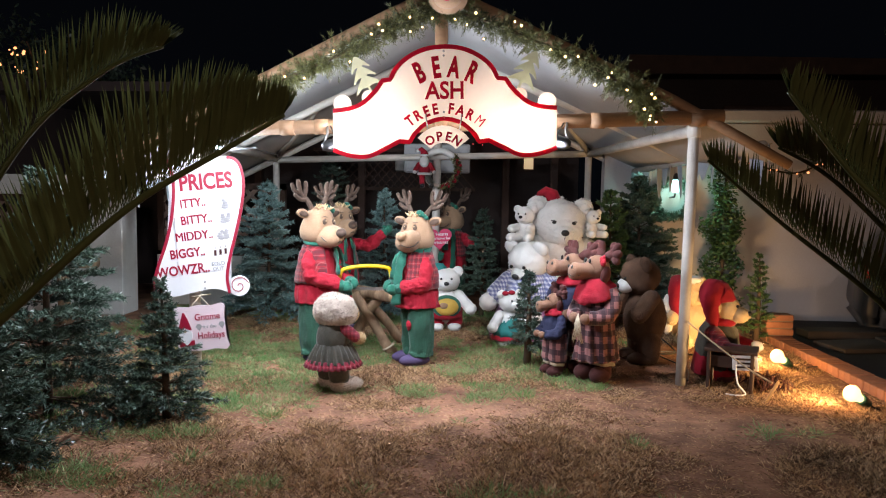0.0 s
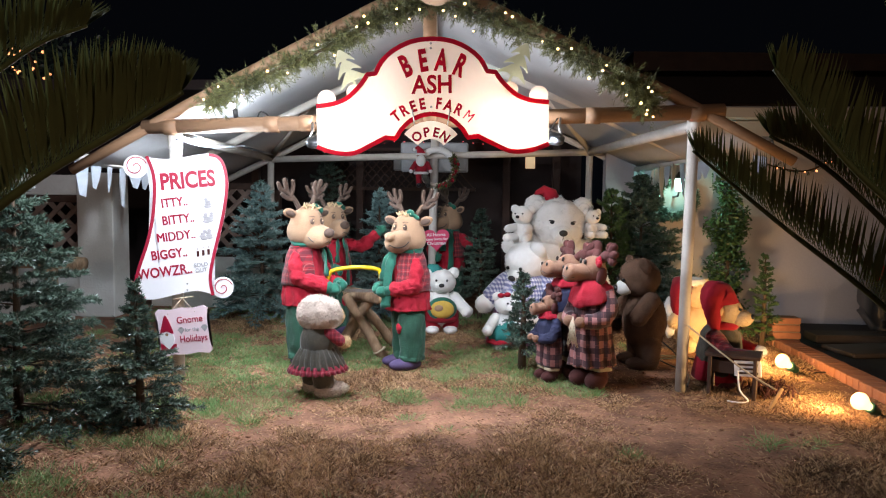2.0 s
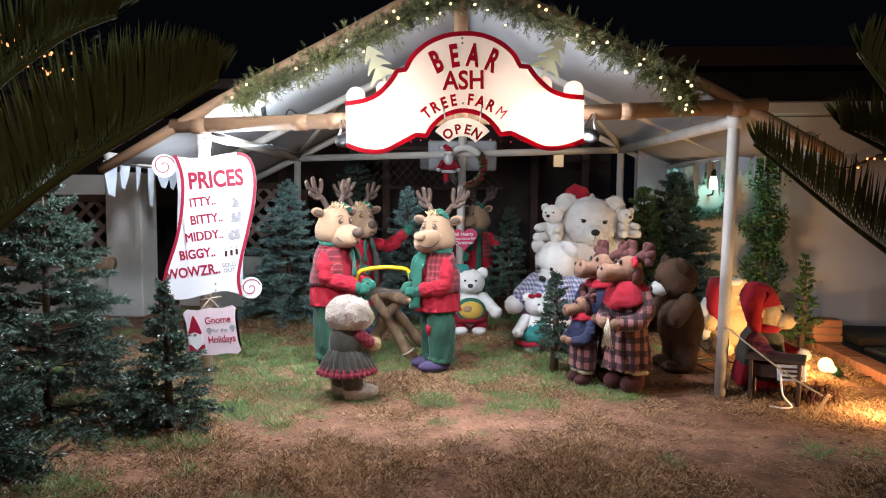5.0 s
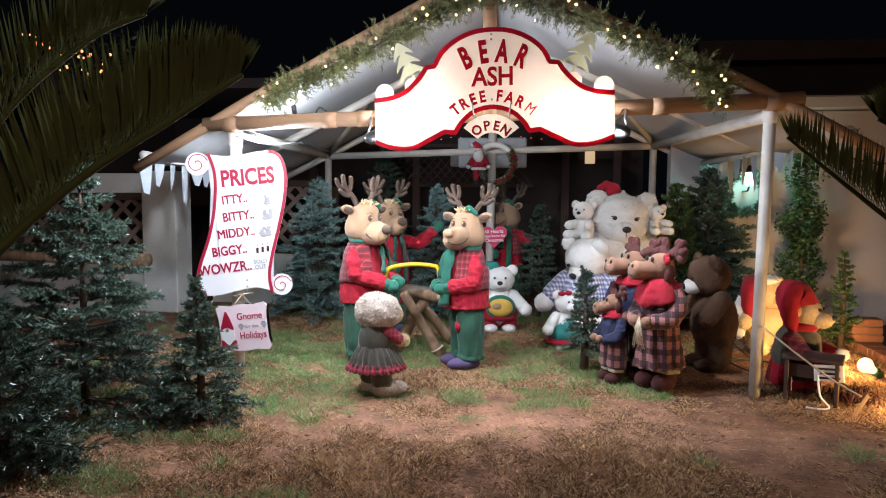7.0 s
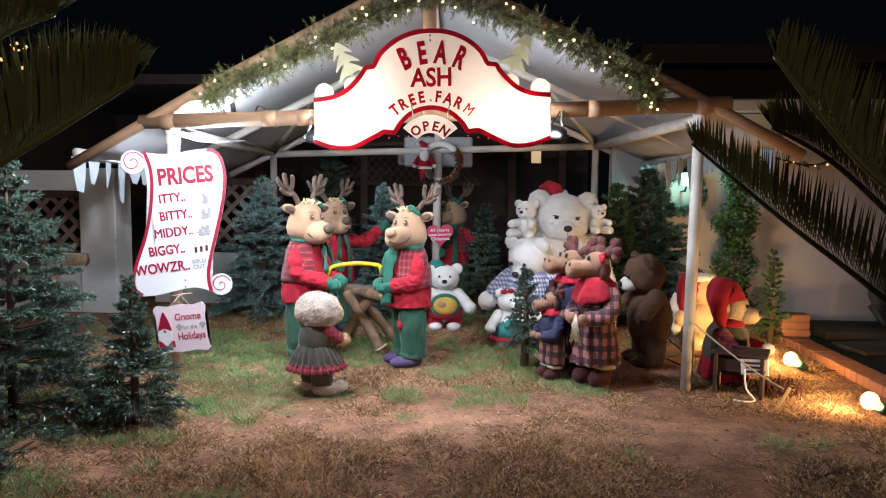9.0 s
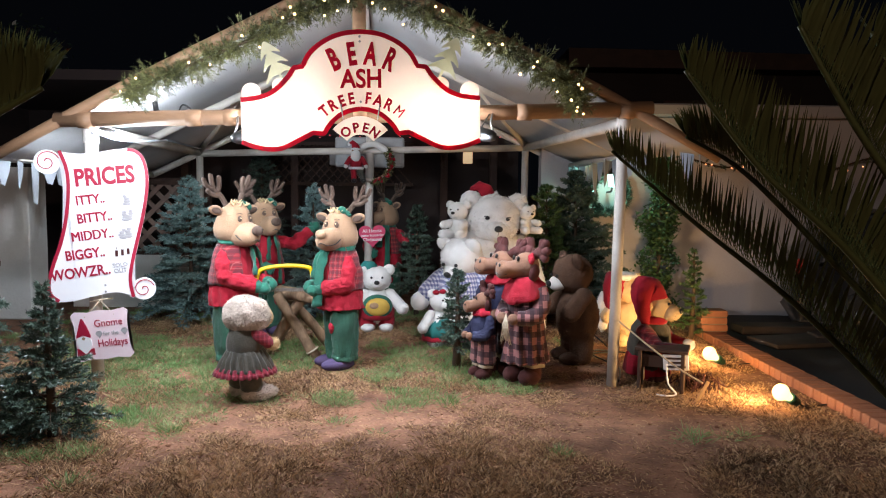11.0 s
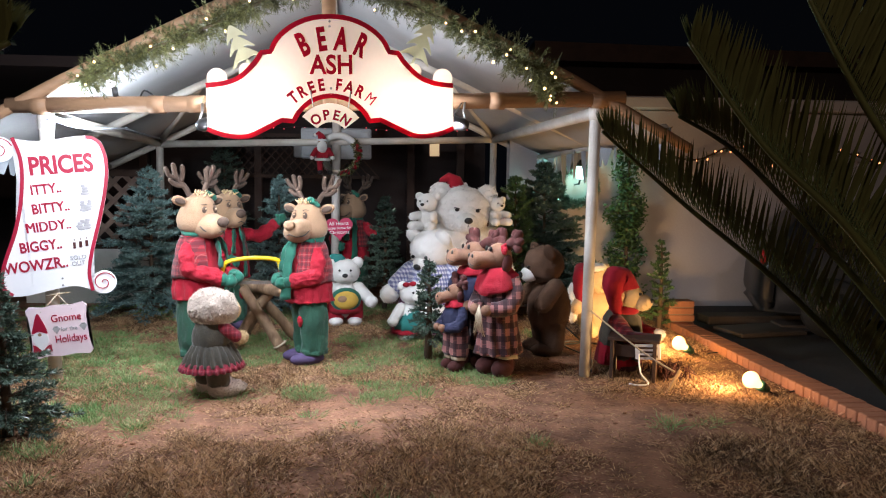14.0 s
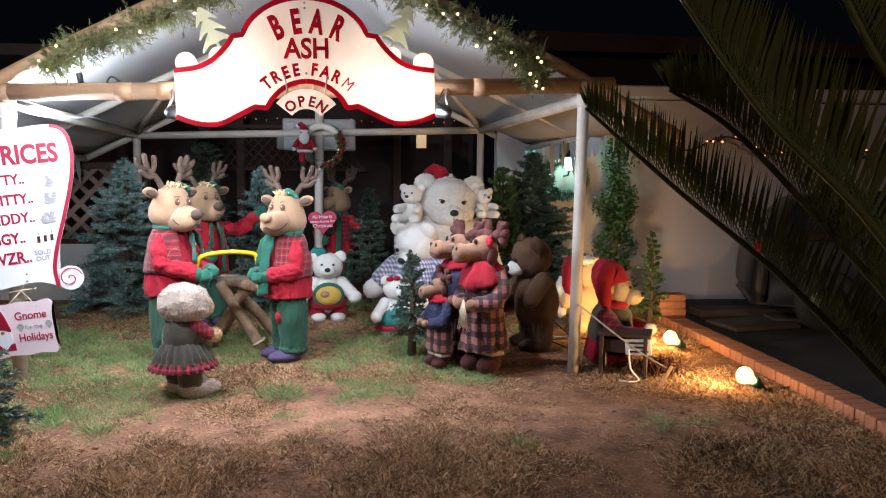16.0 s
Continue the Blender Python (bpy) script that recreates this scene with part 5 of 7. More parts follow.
def reindeer(m, label, arm_r, arm_l, vest=True, head_turn=0, dark=False, size=1.0, nod=6, nose=5):
    """Standing stuffed reindeer in jacket and trousers, facing -y; arms given as elbow and palm places."""
    bm = bmesh.new()
    M = [TAN, RED, GREEN, RED_PLAID, PURPLE, ANTLER, BLACK, MAROON, CREAM_FUR, TROUSER]
    for s in (-1, 1):
        blob(bm, (0.10 * s, -0.06, 0.055), (0.085, 0.165, 0.062), 4, u=18, v=12)
        blob(bm, (0.10 * s, 0.0, 0.09), (0.075, 0.085, 0.06), 4, u=16, v=10)
        lathe(bm, (0.092 * s, 0.01, 0.0), [(0.085, 0.095), (0.106, 0.09), (0.110, 0.13), (0.104, 0.145), (0.112, 0.28), (0.120, 0.46), (0.112, 0.60), (0.09, 0.74)], 9, 30, 5, 0.09, 1.12)
    blob(bm, (0.0, 0.02, 0.66), (0.18, 0.16, 0.12), 9)
    lathe(bm, (0, 0.01, 0), [(0.18, 0.61), (0.212, 0.575), (0.228, 0.585), (0.224, 0.62), (0.222, 0.70), (0.206, 0.77), (0.190, 0.85), (0.174, 0.95), (0.152, 1.06), (0.120, 1.14), (0.09, 1.18)], 1, 52, 13, 0.045, 0.94)
    if vest:
        wrap(bm, (0, 0.012, 0), [(0.224, 0.77), (0.216, 0.85), (0.200, 0.95), (0.178, 1.05), (0.146, 1.13)], -58, 238, 3, 40, 0.96, 0.02)
    # scarf: a wound ring and two hanging tails
    for turn_z, rr in ((1.15, 0.118), (1.185, 0.112)):
        ring = [(rr * math.cos(k * 0.3142), 0.005 + rr * math.sin(k * 0.3142), turn_z + 0.012 * math.cos(k * 0.3142 + turn_z * 9)) for k in range(21)]
        tube(bm, ring, 0.026, 2, 8, False)
    tube(bm, smooth_line([(0.06, -0.13, 1.16), (0.075, -0.205, 1.04), (0.085, -0.245, 0.85), (0.09, -0.255, 0.62)], 3), [0.032, 0.036, 0.040, 0.044, 0.046, 0.046, 0.046, 0.048, 0.048, 0.048], 2, 10, True, 0.28)
    tube(bm, smooth_line([(0.02, -0.13, 1.16), (-0.015, -0.205, 1.05), (-0.03, -0.235, 0.86)], 3), [0.03, 0.034, 0.038, 0.042, 0.042, 0.044, 0.044], 2, 10, True, 0.28)
    for s, arm in ((-1, arm_r), (1, arm_l)):
        sh = Vector((0.135 * s, 0.01, 1.06))
        el, pa = Vector(arm[0]), Vector(arm[1])
        line = smooth_line([sh - (el - sh) * 0.1, sh.lerp(el, 0.5) + Vector((0.012 * s, 0.02, 0)), el, el.lerp(pa, 0.55), pa], 4)
        tube(bm, line, [(0.062 + 0.012 * math.sin(math.pi * i / (len(line) - 1)) + 0.005 * math.sin(i * 1.9)) * min(1, 0.35 + 0.3 * i) for i in range(len(line))], 1, 16)
        d = (pa - el).normalized()
        limb(bm, pa - d * 0.015, pa + d * 0.012, 0.056, 0.054, 2, 14)
        blob(bm, pa + d * 0.075, (0.050, 0.056, 0.058), 2)
        limb(bm, pa + d * 0.04, pa + d * 0.07 + Vector((0.05 * -s, 0, 0.03)), 0.024, 0.02, 2, 8)
    # knee patch
    blob(bm, (0.10, -0.128, 0.40), (0.040, 0.02, 0.052), 1, turn(0, 0, 8), u=12, v=8)
    # head: a pear of felt, broad in the cheeks, with a long muzzle
    hb = bmesh.new()
    lathe(hb, (0, 0.015, 0.0), [(0.02, -0.178), (0.085, -0.172), (0.135, -0.152), (0.168, -0.118), (0.182, -0.072), (0.180, -0.025), (0.166, 0.03), (0.146, 0.085), (0.122, 0.135), (0.090, 0.175), (0.050, 0.198), (0.012, 0.206)], 0, 36, squash=0.98)
    tube(hb, smooth_line([(0, -0.06, -0.062), (0, -0.15, -0.060), (0, -0.225, -0.048), (0, -0.275, -0.034), (0, -0.302, -0.026), (0, -0.314, -0.022)], 3), [0.135, 0.133, 0.130, 0.126, 0.122, 0.117, 0.112, 0.106, 0.099, 0.09, 0.08, 0.067, 0.052, 0.034, 0.016, 0.006], 0, 26, True, 0.82)
    blob(hb, (0, -0.312, 0.008), (0.056, 0.040, 0.044), nose, u=18, v=12)
    for s in (-1, 1):
        blob(hb, (0.058 * s, -0.128, 0.078), (0.021, 0.014, 0.030), 5, turn(20 * s, -16, -8 * s), u=14, v=10)
        # small pale blob on each eye, a glint modelled into the head
        blob(hb, (0.055 * s, -0.140, 0.088), (0.006, 0.004, 0.007), 8, u=8, v=6)
        felt(hb, [(0.035 * s, -0.128, 0.122), (0.060 * s, -0.122, 0.130), (0.082 * s, -0.108, 0.122)], 0.004, 0.003, 5, 6)
        blob(hb, (0.195 * s, 0.04, 0.125), (0.082, 0.026, 0.046), 0, turn(0, 0, -16 * s))
        blob(hb, (0.200 * s, 0.022, 0.125), (0.058, 0.016, 0.030), 5, turn(0, 0, -16 * s))
        tube(hb, smooth_line([(0.0, -0.318, -0.075), (0.050 * s, -0.292, -0.098), (0.100 * s, -0.222, -0.092), (0.122 * s, -0.170, -0.055)], 4), 0.0045, 6, 6)
    r = random.Random(4)
    for k in range(44):
        a, q = r.uniform(0, 6.28), r.uniform(0.2, 1)
        p = Vector((0.075 * q * math.cos(a), -0.01 + 0.065 * q * math.sin(a), 0.185))
        limb(hb, p, p + Vector((r.uniform(-0.035, 0.035) + 0.2 * p.x, r.uniform(-0.05, 0.02), r.uniform(0.018, 0.042))), 0.010, 0.004, 5 if dark else 8, 5)
    blob(hb, (0.070, -0.02, 0.200), (0.045, 0.030, 0.028), 2, turn(0, 0, 24))
    blob(hb, (0.115, -0.01, 0.172), (0.038, 0.026, 0.030), 2, turn(0, 0, 40))
    antlers(hb, (0, 0.05, 0.165), 5, 0.98)
    for v in hb.verts:
        v.co += Vector((0, 0, 0.006)) * noise.noise(v.co * 11)
    join(bm, hb, Matrix.Translation((0, -0.015, 1.305)) @ Matrix.Rotation(radians(head_turn), 4, "Z") @ Matrix.Rotation(radians(nod), 4, "X") @ Matrix.Scale(0.98, 4))
    rumple(bm, (1, 2, 3, 9), 0.016, 7.0)
    rumple(bm, (1, 9), 0.007, 18.0)
    for v in bm.verts:
        v.co *= size
    return doll("reindeer_doll", bm, M, m, label, "reindeer dolls")


def turn(a, tilt=0, roll=0):
    return pose(0, 0, 0, tilt, roll, a)


reindeer(pose(-1.43, 6.62, 0.0, 0, 0, 72), "stuffed reindeer in red jacket holding a bow saw", ((-0.20, -0.06, 0.84), (-0.09, -0.28, 0.77)), ((0.20, -0.08, 0.85), (0.06, -0.30, 0.79)), head_turn=-18, nod=10)
reindeer(pose(-0.47, 6.62, 0.0, 0, 0, -62), "stuffed reindeer in red jacket and patched green trousers", ((-0.19, -0.06, 0.83), (-0.06, -0.24, 0.80)), ((0.20, -0.03, 0.82), (0.10, -0.22, 0.78)), head_turn=38, size=0.96, nod=4, nose=0)
reindeer(pose(-1.50, 8.02, 0.0, 0, 0, 34), "stuffed reindeer with one green mitten raised waving", ((-0.22, -0.08, 0.86), (-0.10, -0.28, 0.80)), ((0.32, -0.06, 1.02), (0.50, -0.12, 1.17)), head_turn=4)
reindeer(pose(-0.28, 9.98, 0.0, 0, 0, -10), "stuffed reindeer in red jumper behind the rear post", ((-0.24, -0.08, 0.86), (-0.12, -0.28, 0.80)), ((0.28, -0.12, 0.98), (0.42, -0.22, 0.98)), head_turn=-32, dark=True)


def bear_head(bm, c, s, fur, nose=4, muzzle=None, m=None, eyes=4, brow=False, rough=0.06):
    """A plush bear's head of radius s facing -y about c."""
    hb = bmesh.new()
    blob(hb, (0, 0, 0), (s * 1.08, s, s * 0.95), fur, u=28, v=18, rough=rough)
    mz = fur if muzzle is None else muzzle
    blob(hb, (0, -s * 0.86, -s * 0.25), (s * 0.52, s * 0.48, s * 0.40), mz, u=20, v=14, rough=rough * 0.6)
    blob(hb, (0, -s * 1.34, -s * 0.15), (s * 0.21, s * 0.12, s * 0.16), nose)
    for k in (-1, 1):
        blob(hb, (k * s * 0.90, s * 0.08, s * 0.66), (s * 0.44, s * 0.24, s * 0.42), fur, u=18, v=12, rough=rough)
        blob(hb, (k * s * 0.40, -s * 0.96, s * 0.18), s * 0.09, eyes, u=10, v=8)
        if brow:
            limb(hb, (k * s * 0.52, -s * 0.92, s * 0.24), (k * s * 0.36, -s * 0.99, s * 0.19), s * 0.02, s * 0.02, eyes, 6)
    mm = Matrix.Translation(c) @ (m or Matrix())
    for v in hb.verts:
        v.co = mm @ v.co
    tmp = bpy.data.meshes.new("tmp")
    hb.to_mesh(tmp)
    hb.free()
    bm.from_mesh(tmp)
    bpy.data.meshes.remove(tmp)


def santa_hat(bm, c, s, red, white, tipx=0.7, m=None):
    mm = Matrix.Translation(c) @ (m or Matrix())
    n0 = len(bm.verts)
    tube(bm, [mm @ Vector(p) for p in ((0, 0, 0), (0, 0, s * 0.5), (s * tipx * 0.4, 0, s * 0.85), (s * tipx, 0, s * 0.75), (s * tipx * 1.35, 0, s * 0.30))], [s * 0.72, s * 0.58, s * 0.36, s * 0.22, s * 0.13], red, 18)
    for k in range(14):
        a, b = 2 * math.pi * k / 14, 2 * math.pi * (k + 1) / 14
        limb(bm, mm @ Vector((s * 0.72 * math.cos(a), s * 0.72 * math.sin(a), 0)), mm @ Vector((s * 0.72 * math.cos(b), s * 0.72 * math.sin(b), 0)), s * 0.17, s * 0.17, white, 8)
    blob(bm, mm @ Vector((s * tipx * 1.4, 0, s * 0.16)), s * 0.24, white, rough=0.1)


PL = [WHITE_FUR, CREAM_FUR, BROWN_FUR, RED, BLACK, GREEN, TEAL, GOLD, LILAC_PLAID, BLUE_PLAID, DARK_GREEN, RED_PLAID, NAVY, MAROON, TAN]


def big_bear():
    bm = bmesh.new()
    blob(bm, (0, 0, 0.55), (0.46, 0.40, 0.58), 0, u=36, v=24, rough=0.08)
    blob(bm, (0, -0.05, 0.92), (0.40, 0.34, 0.34), 0, u=32, v=20, rough=0.08)
    hb = bmesh.new()
    blob(hb, (0, 0, 0), (0.315, 0.27, 0.26), 0, u=36, v=24, rough=0.07)
    blob(hb, (0, -0.08, -0.07), (0.27, 0.24, 0.19), 0, u=32, v=20, rough=0.07)
    blob(hb, (0, -0.275, -0.09), (0.125, 0.105, 0.105), 0, u=24, v=16, rough=0.04)
    blob(hb, (0, -0.375, -0.060), (0.048, 0.030, 0.036), 4, u=16, v=10)
    felt(hb, [(0, -0.38, -0.095), (0, -0.378, -0.125), (0, -0.36, -0.15)], 0.005, 0.004, 4, 6)
    for k in (-1, 1):
        blob(hb, (0.27 * k, 0.02, 0.175), (0.125, 0.075, 0.120), 0, turn(0, 0, 18 * k), u=22, v=16, rough=0.10)
        blob(hb, (0.27 * k, -0.045, 0.170), (0.080, 0.035, 0.078), 0, turn(0, 0, 18 * k), u=18, v=12, rough=0.05)
        blob(hb, (0.115 * k, -0.262, 0.035), (0.026, 0.016, 0.018), 4, u=12, v=8)
        felt(hb, [(0.150 * k, -0.248, 0.052), (0.122 * k, -0.266, 0.058), (0.095 * k, -0.274, 0.052)], 0.006, 0.005, 4, 6)
    join(bm, hb, Matrix.Translation((0.02, -0.16, 1.33)) @ turn(2, 8, 3))
    for k in (-1, 1):
        limb(bm, (0.36 * k, -0.08, 0.98), (0.46 * k, -0.36, 0.60), 0.16, 0.14, 0, 16)
        limb(bm, (0.26 * k, -0.20, 0.20), (0.36 * k, -0.62, 0.16), 0.20, 0.17, 0, 16)
        blob(bm, (0.37 * k, -0.74, 0.20), (0.15, 0.07, 0.18), 0, rough=0.06)
    santa_hat(bm, (-0.06, -0.10, 1.575), 0.16, 3, 0, -0.8, turn(0, 8, -14))
    furry(bm, (0,), 42000, 0.022)
    doll("giant_bear_doll", bm, PL, pose(1.03, 8.42, 0, 0, 0, 4), "huge white plush bear in a red santa hat", "bear dolls")


big_bear()


def small_bear(m, fur, label, s=1.0, extra=None, sit=False, muzzle=None, face=0, tilt=0):
    """A small plush bear about 0.7 high before scaling."""
    bm = bmesh.new()
    blob(bm, (0, 0, 0.28), (0.17, 0.15, 0.20), fur, u=22, v=16, rough=0.06)
    bear_head(bm, (0, -0.03, 0.58), 0.145, fur, 4, muzzle, turn(face, tilt), 4, False, 0.07)
    for k in (-1, 1):
        limb(bm, (0.14 * k, -0.02, 0.40), (0.25 * k, -0.12, 0.29), 0.068, 0.062, fur, 12)
        blob(bm, (0.27 * k, -0.15, 0.27), (0.068, 0.07, 0.066), fur, rough=0.08)
        if sit:
            limb(bm, (0.10 * k, -0.06, 0.10), (0.16 * k, -0.26, 0.08), 0.085, 0.075, fur, 12)
        else:
            limb(bm, (0.09 * k, 0, 0.16), (0.10 * k, 0, 0.06), 0.085, 0.075, fur, 12)
            blob(bm, (0.10 * k, -0.06, 0.05), (0.075, 0.11, 0.05), fur, rough=0.05)
    if extra:
        extra(bm)
    furry(bm, (0, 1), 5000, 0.012)
    for v in bm.verts:
        v.co *= s
    return doll("bear_doll", bm, PL, m, label, "bear dolls")


def apron_dress(bm):
    for k in (-1, 1):
        limb(bm, (0.085 * k, 0.0, 0.20), (0.10 * k, -0.005, 0.11), 0.105, 0.10, 3, 14)
    lathe(bm, (0, 0, 0), [(0.17, 0.14), (0.195, 0.18), (0.19, 0.28), (0.15, 0.36)], 3, 28, 7, 0.04)
    blob(bm, (0, -0.13, 0.29), (0.165, 0.075, 0.13), 5, turn(0, -12))
    blob(bm, (0, -0.165, 0.29), (0.135, 0.06, 0.10), 7, turn(0, -12))
    blob(bm, (-0.04, -0.215, 0.31), (0.05, 0.02, 0.035), 14, turn(0, -12))
    santa_hat(bm, (-0.05, 0.0, 0.665), 0.115, 6, 3, -0.8, turn(0, 0, -30))


small_bear(pose(-0.27, 8.32, 0, 0, 0, 8), 0, "white plush bear in green cap and round bib", 1.06, apron_dress, face=-4)


def plaid_dress(bm):
    lathe(bm, (0, 0, 0), [(0.27, 0.0), (0.28, 0.02), (0.245, 0.16), (0.19, 0.36), (0.14, 0.45)], 8, 90, 14, 0.10)
    lathe(bm, (0, -0.01, 0), [(0.205, 0.28), (0.20, 0.36), (0.16, 0.45), (0.10, 0.50)], 9, 32, 6, 0.03)
    for k in (-1, 1):
        limb(bm, (0.14 * k, -0.03, 0.42), (0.22 * k, -0.12, 0.33), 0.078, 0.072, 9, 12)
    blob(bm, (0.0, -0.13, 0.46), (0.06, 0.05, 0.04), 12)


small_bear(pose(0.71, 8.0, 0, 0, 0, -16), 0, "large white plush bear in lilac checked dress", 1.56, plaid_dress, face=-26, tilt=30)


def teal_dress(bm):
    lathe(bm, (0, 0, 0), [(0.235, 0.09), (0.25, 0.10), (0.22, 0.15)], 3, 32, 10, 0.06)
    lathe(bm, (0, 0, 0), [(0.22, 0.14), (0.20, 0.24), (0.13, 0.38)], 6, 32, 10, 0.05)
    blob(bm, (-0.10, -0.12, 0.70), (0.045, 0.03, 0.03), 3)
    blob(bm, (-0.02, -0.13, 0.71), (0.045, 0.03, 0.03), 3)


small_bear(pose(0.47, 7.52, 0, 0, 0, 14), 0, "small white plush bear with red hair bow", 0.84, teal_dress, face=12)


def baby(m, label):
    bm = bmesh.new()
    blob(bm, (0, 0, 0.09), (0.085, 0.075, 0.10), 0, u=16, v=12, rough=0.08)
    bear_head(bm, (0, -0.02, 0.235), 0.085, 0, 4, None, None, 4, False, 0.06)
    for k in (-1, 1):
        limb(bm, (0.06 * k, -0.03, 0.13), (0.085 * k, -0.13, 0.12), 0.038, 0.036, 0, 10)
        limb(bm, (0.05 * k, -0.04, 0.04), (0.08 * k, -0.16, 0.04), 0.042, 0.042, 0, 10)
    furry(bm, (0,), 1500, 0.010)
    doll("baby_bear_doll", bm, PL, m, label, "bear dolls")


baby(pose(0.665, 8.16, 1.10, 0, 0, -25) @ Matrix.Scale(1.3, 4), "tiny white plush bear on the giant bear's shoulder")
baby(pose(1.44, 8.22, 1.16, 0, 0, 20), "tiny white plush bear on the giant bear's shoulder")


def brown_bear():
    bm = bmesh.new()
    blob(bm, (0, 0, 0.44), (0.215, 0.20, 0.30), 2, u=28, v=20, rough=0.06)
    bear_head(bm, (0, -0.06, 0.86), 0.19, 2, 4, 0, turn(0, 16), 4, False, 0.06)
    for k in (-1, 1):
        limb(bm, (0.19 * k, -0.02, 0.66), (0.25 * k, -0.16, 0.52), 0.085, 0.085, 2, 14)
        limb(bm, (0.11 * k, 0, 0.24), (0.12 * k, 0, 0.10), 0.12, 0.105, 2, 14)
        blob(bm, (0.12 * k, -0.07, 0.06), (0.10, 0.15, 0.065), 2, rough=0.05)
    furry(bm, (2,), 9000, 0.014)
    doll("brown_bear_doll", bm, PL, pose(1.77, 6.90, 0, 0, 0, -80), "dark brown plush bear with a pale muzzle", "bear dolls")


brown_bear()


def girl():
    """Seen from behind: woolly head, dark velvet dress with a wine frill."""
    bm = bmesh.new()
    M = PL + [WOOL, FRILL_PLAID]
    blob(bm, (0, 0.01, 0.67), (0.178, 0.168, 0.138), 15, u=40, v=26, rough=0.10)
    blob(bm, (0, 0.02, 0.64), (0.185, 0.170, 0.105), 15, u=36, v=22, rough=0.12)
    blob(bm, (0, 0.135, 0.63), (0.11, 0.085, 0.085), 1)
    lathe(bm, (0, 0, 0), [(0.125, 0.36), (0.138, 0.42), (0.130, 0.50), (0.105, 0.56), (0.07, 0.59)], 10, 32, 6, 0.04)
    lathe(bm, (0, 0, 0), [(0.195, 0.245), (0.206, 0.25), (0.192, 0.29), (0.168, 0.34), (0.140, 0.385), (0.122, 0.40), (0.120, 0.415)], 10, 150, 23, 0.085)
    lathe(bm, (0, 0, 0), [(0.222, 0.205), (0.232, 0.208), (0.222, 0.235), (0.200, 0.265), (0.185, 0.27)], 16, 170, 27, 0.085)
    for k in (-1, 1):
        limb(bm, (0.118 * k, 0.03, 0.52), (0.150 * k, 0.11, 0.45), 0.050, 0.046, 16, 12)
        blob(bm, (0.150 * k, 0.15, 0.44), (0.045, 0.052, 0.048), 1)
        limb(bm, (0.075 * k, 0, 0.24), (0.078 * k, 0, 0.12), 0.088, 0.084, 10, 16)
        blob(bm, (0.085 * k, 0.075, 0.05), (0.082, 0.150, 0.055), 15, rough=0.08)
        blob(bm, (0.080 * k, 0.0, 0.075), (0.076, 0.075, 0.055), 15, rough=0.08)
    rumple(bm, (10,), 0.007, 13.0)
    furry(bm, (15, 1), 30000, 0.015)
    doll("lamb_doll", bm, M, pose(-1.07, 5.62, 0, 0, 0, -44), "woolly greige lamb doll in frilled dark dress", "")


girl()


def moose_head(bm, mm, bow):
    """A felt moose head facing -y with fat lobed antlers and hanging ears."""
    hb = bmesh.new()
    blob(hb, (0, 0.01, 0.01), (0.112, 0.120, 0.122), 0, u=24, v=16)
    tube(hb, smooth_line([(0, -0.03, -0.02), (0, -0.12, -0.035), (0, -0.19, -0.045), (0, -0.245, -0.04), (0, -0.272, -0.038)], 3), [0.10, 0.094, 0.088, 0.084, 0.083, 0.085, 0.088, 0.09, 0.088, 0.080, 0.064, 0.042, 0.010], 0, 22, True, 0.92)
    for k in (-1, 1):
        blob(hb, (0.042 * k, -0.262, -0.005), (0.014, 0.010, 0.018), 4, u=10, v=8)
        blob(hb, (0.052 * k, -0.098, 0.070), (0.017, 0.013, 0.024), 4, turn(16 * k), u=10, v=8)
        blob(hb, (0.125 * k, 0.045, -0.045), (0.034, 0.048, 0.088), 3, turn(0, 0, 14 * k), rough=0.05)
        # antlers: a broad palm with rounded lobes
        felt(hb, [(0.05 * k, 0.05, 0.10), (0.10 * k, 0.07, 0.14), (0.16 * k, 0.08, 0.155)], 0.038, 0.055, 3)
        for j, (x, z) in enumerate(((0.23, 0.10), (0.255, 0.17), (0.215, 0.235), (0.14, 0.235))):
            felt(hb, [(0.14 * k, 0.08, 0.15), (0.5 * (0.14 + x) * k, 0.09, 0.5 * (0.15 + z)), (x * k, 0.085, z)], 0.046, 0.038, 3)
        tube(hb, smooth_line([(0.01 * k, -0.280, -0.075), (0.05 * k, -0.250, -0.092), (0.082 * k, -0.190, -0.075)], 3), 0.0035, 4, 5)
    if bow:
        for a in range(5):
            blob(hb, (0.125 + 0.026 * math.cos(a * 1.257), 0.0, 0.085 + 0.026 * math.sin(a * 1.257)), (0.026, 0.02, 0.026), 1, rough=0.2)
    join(bm, hb, mm)


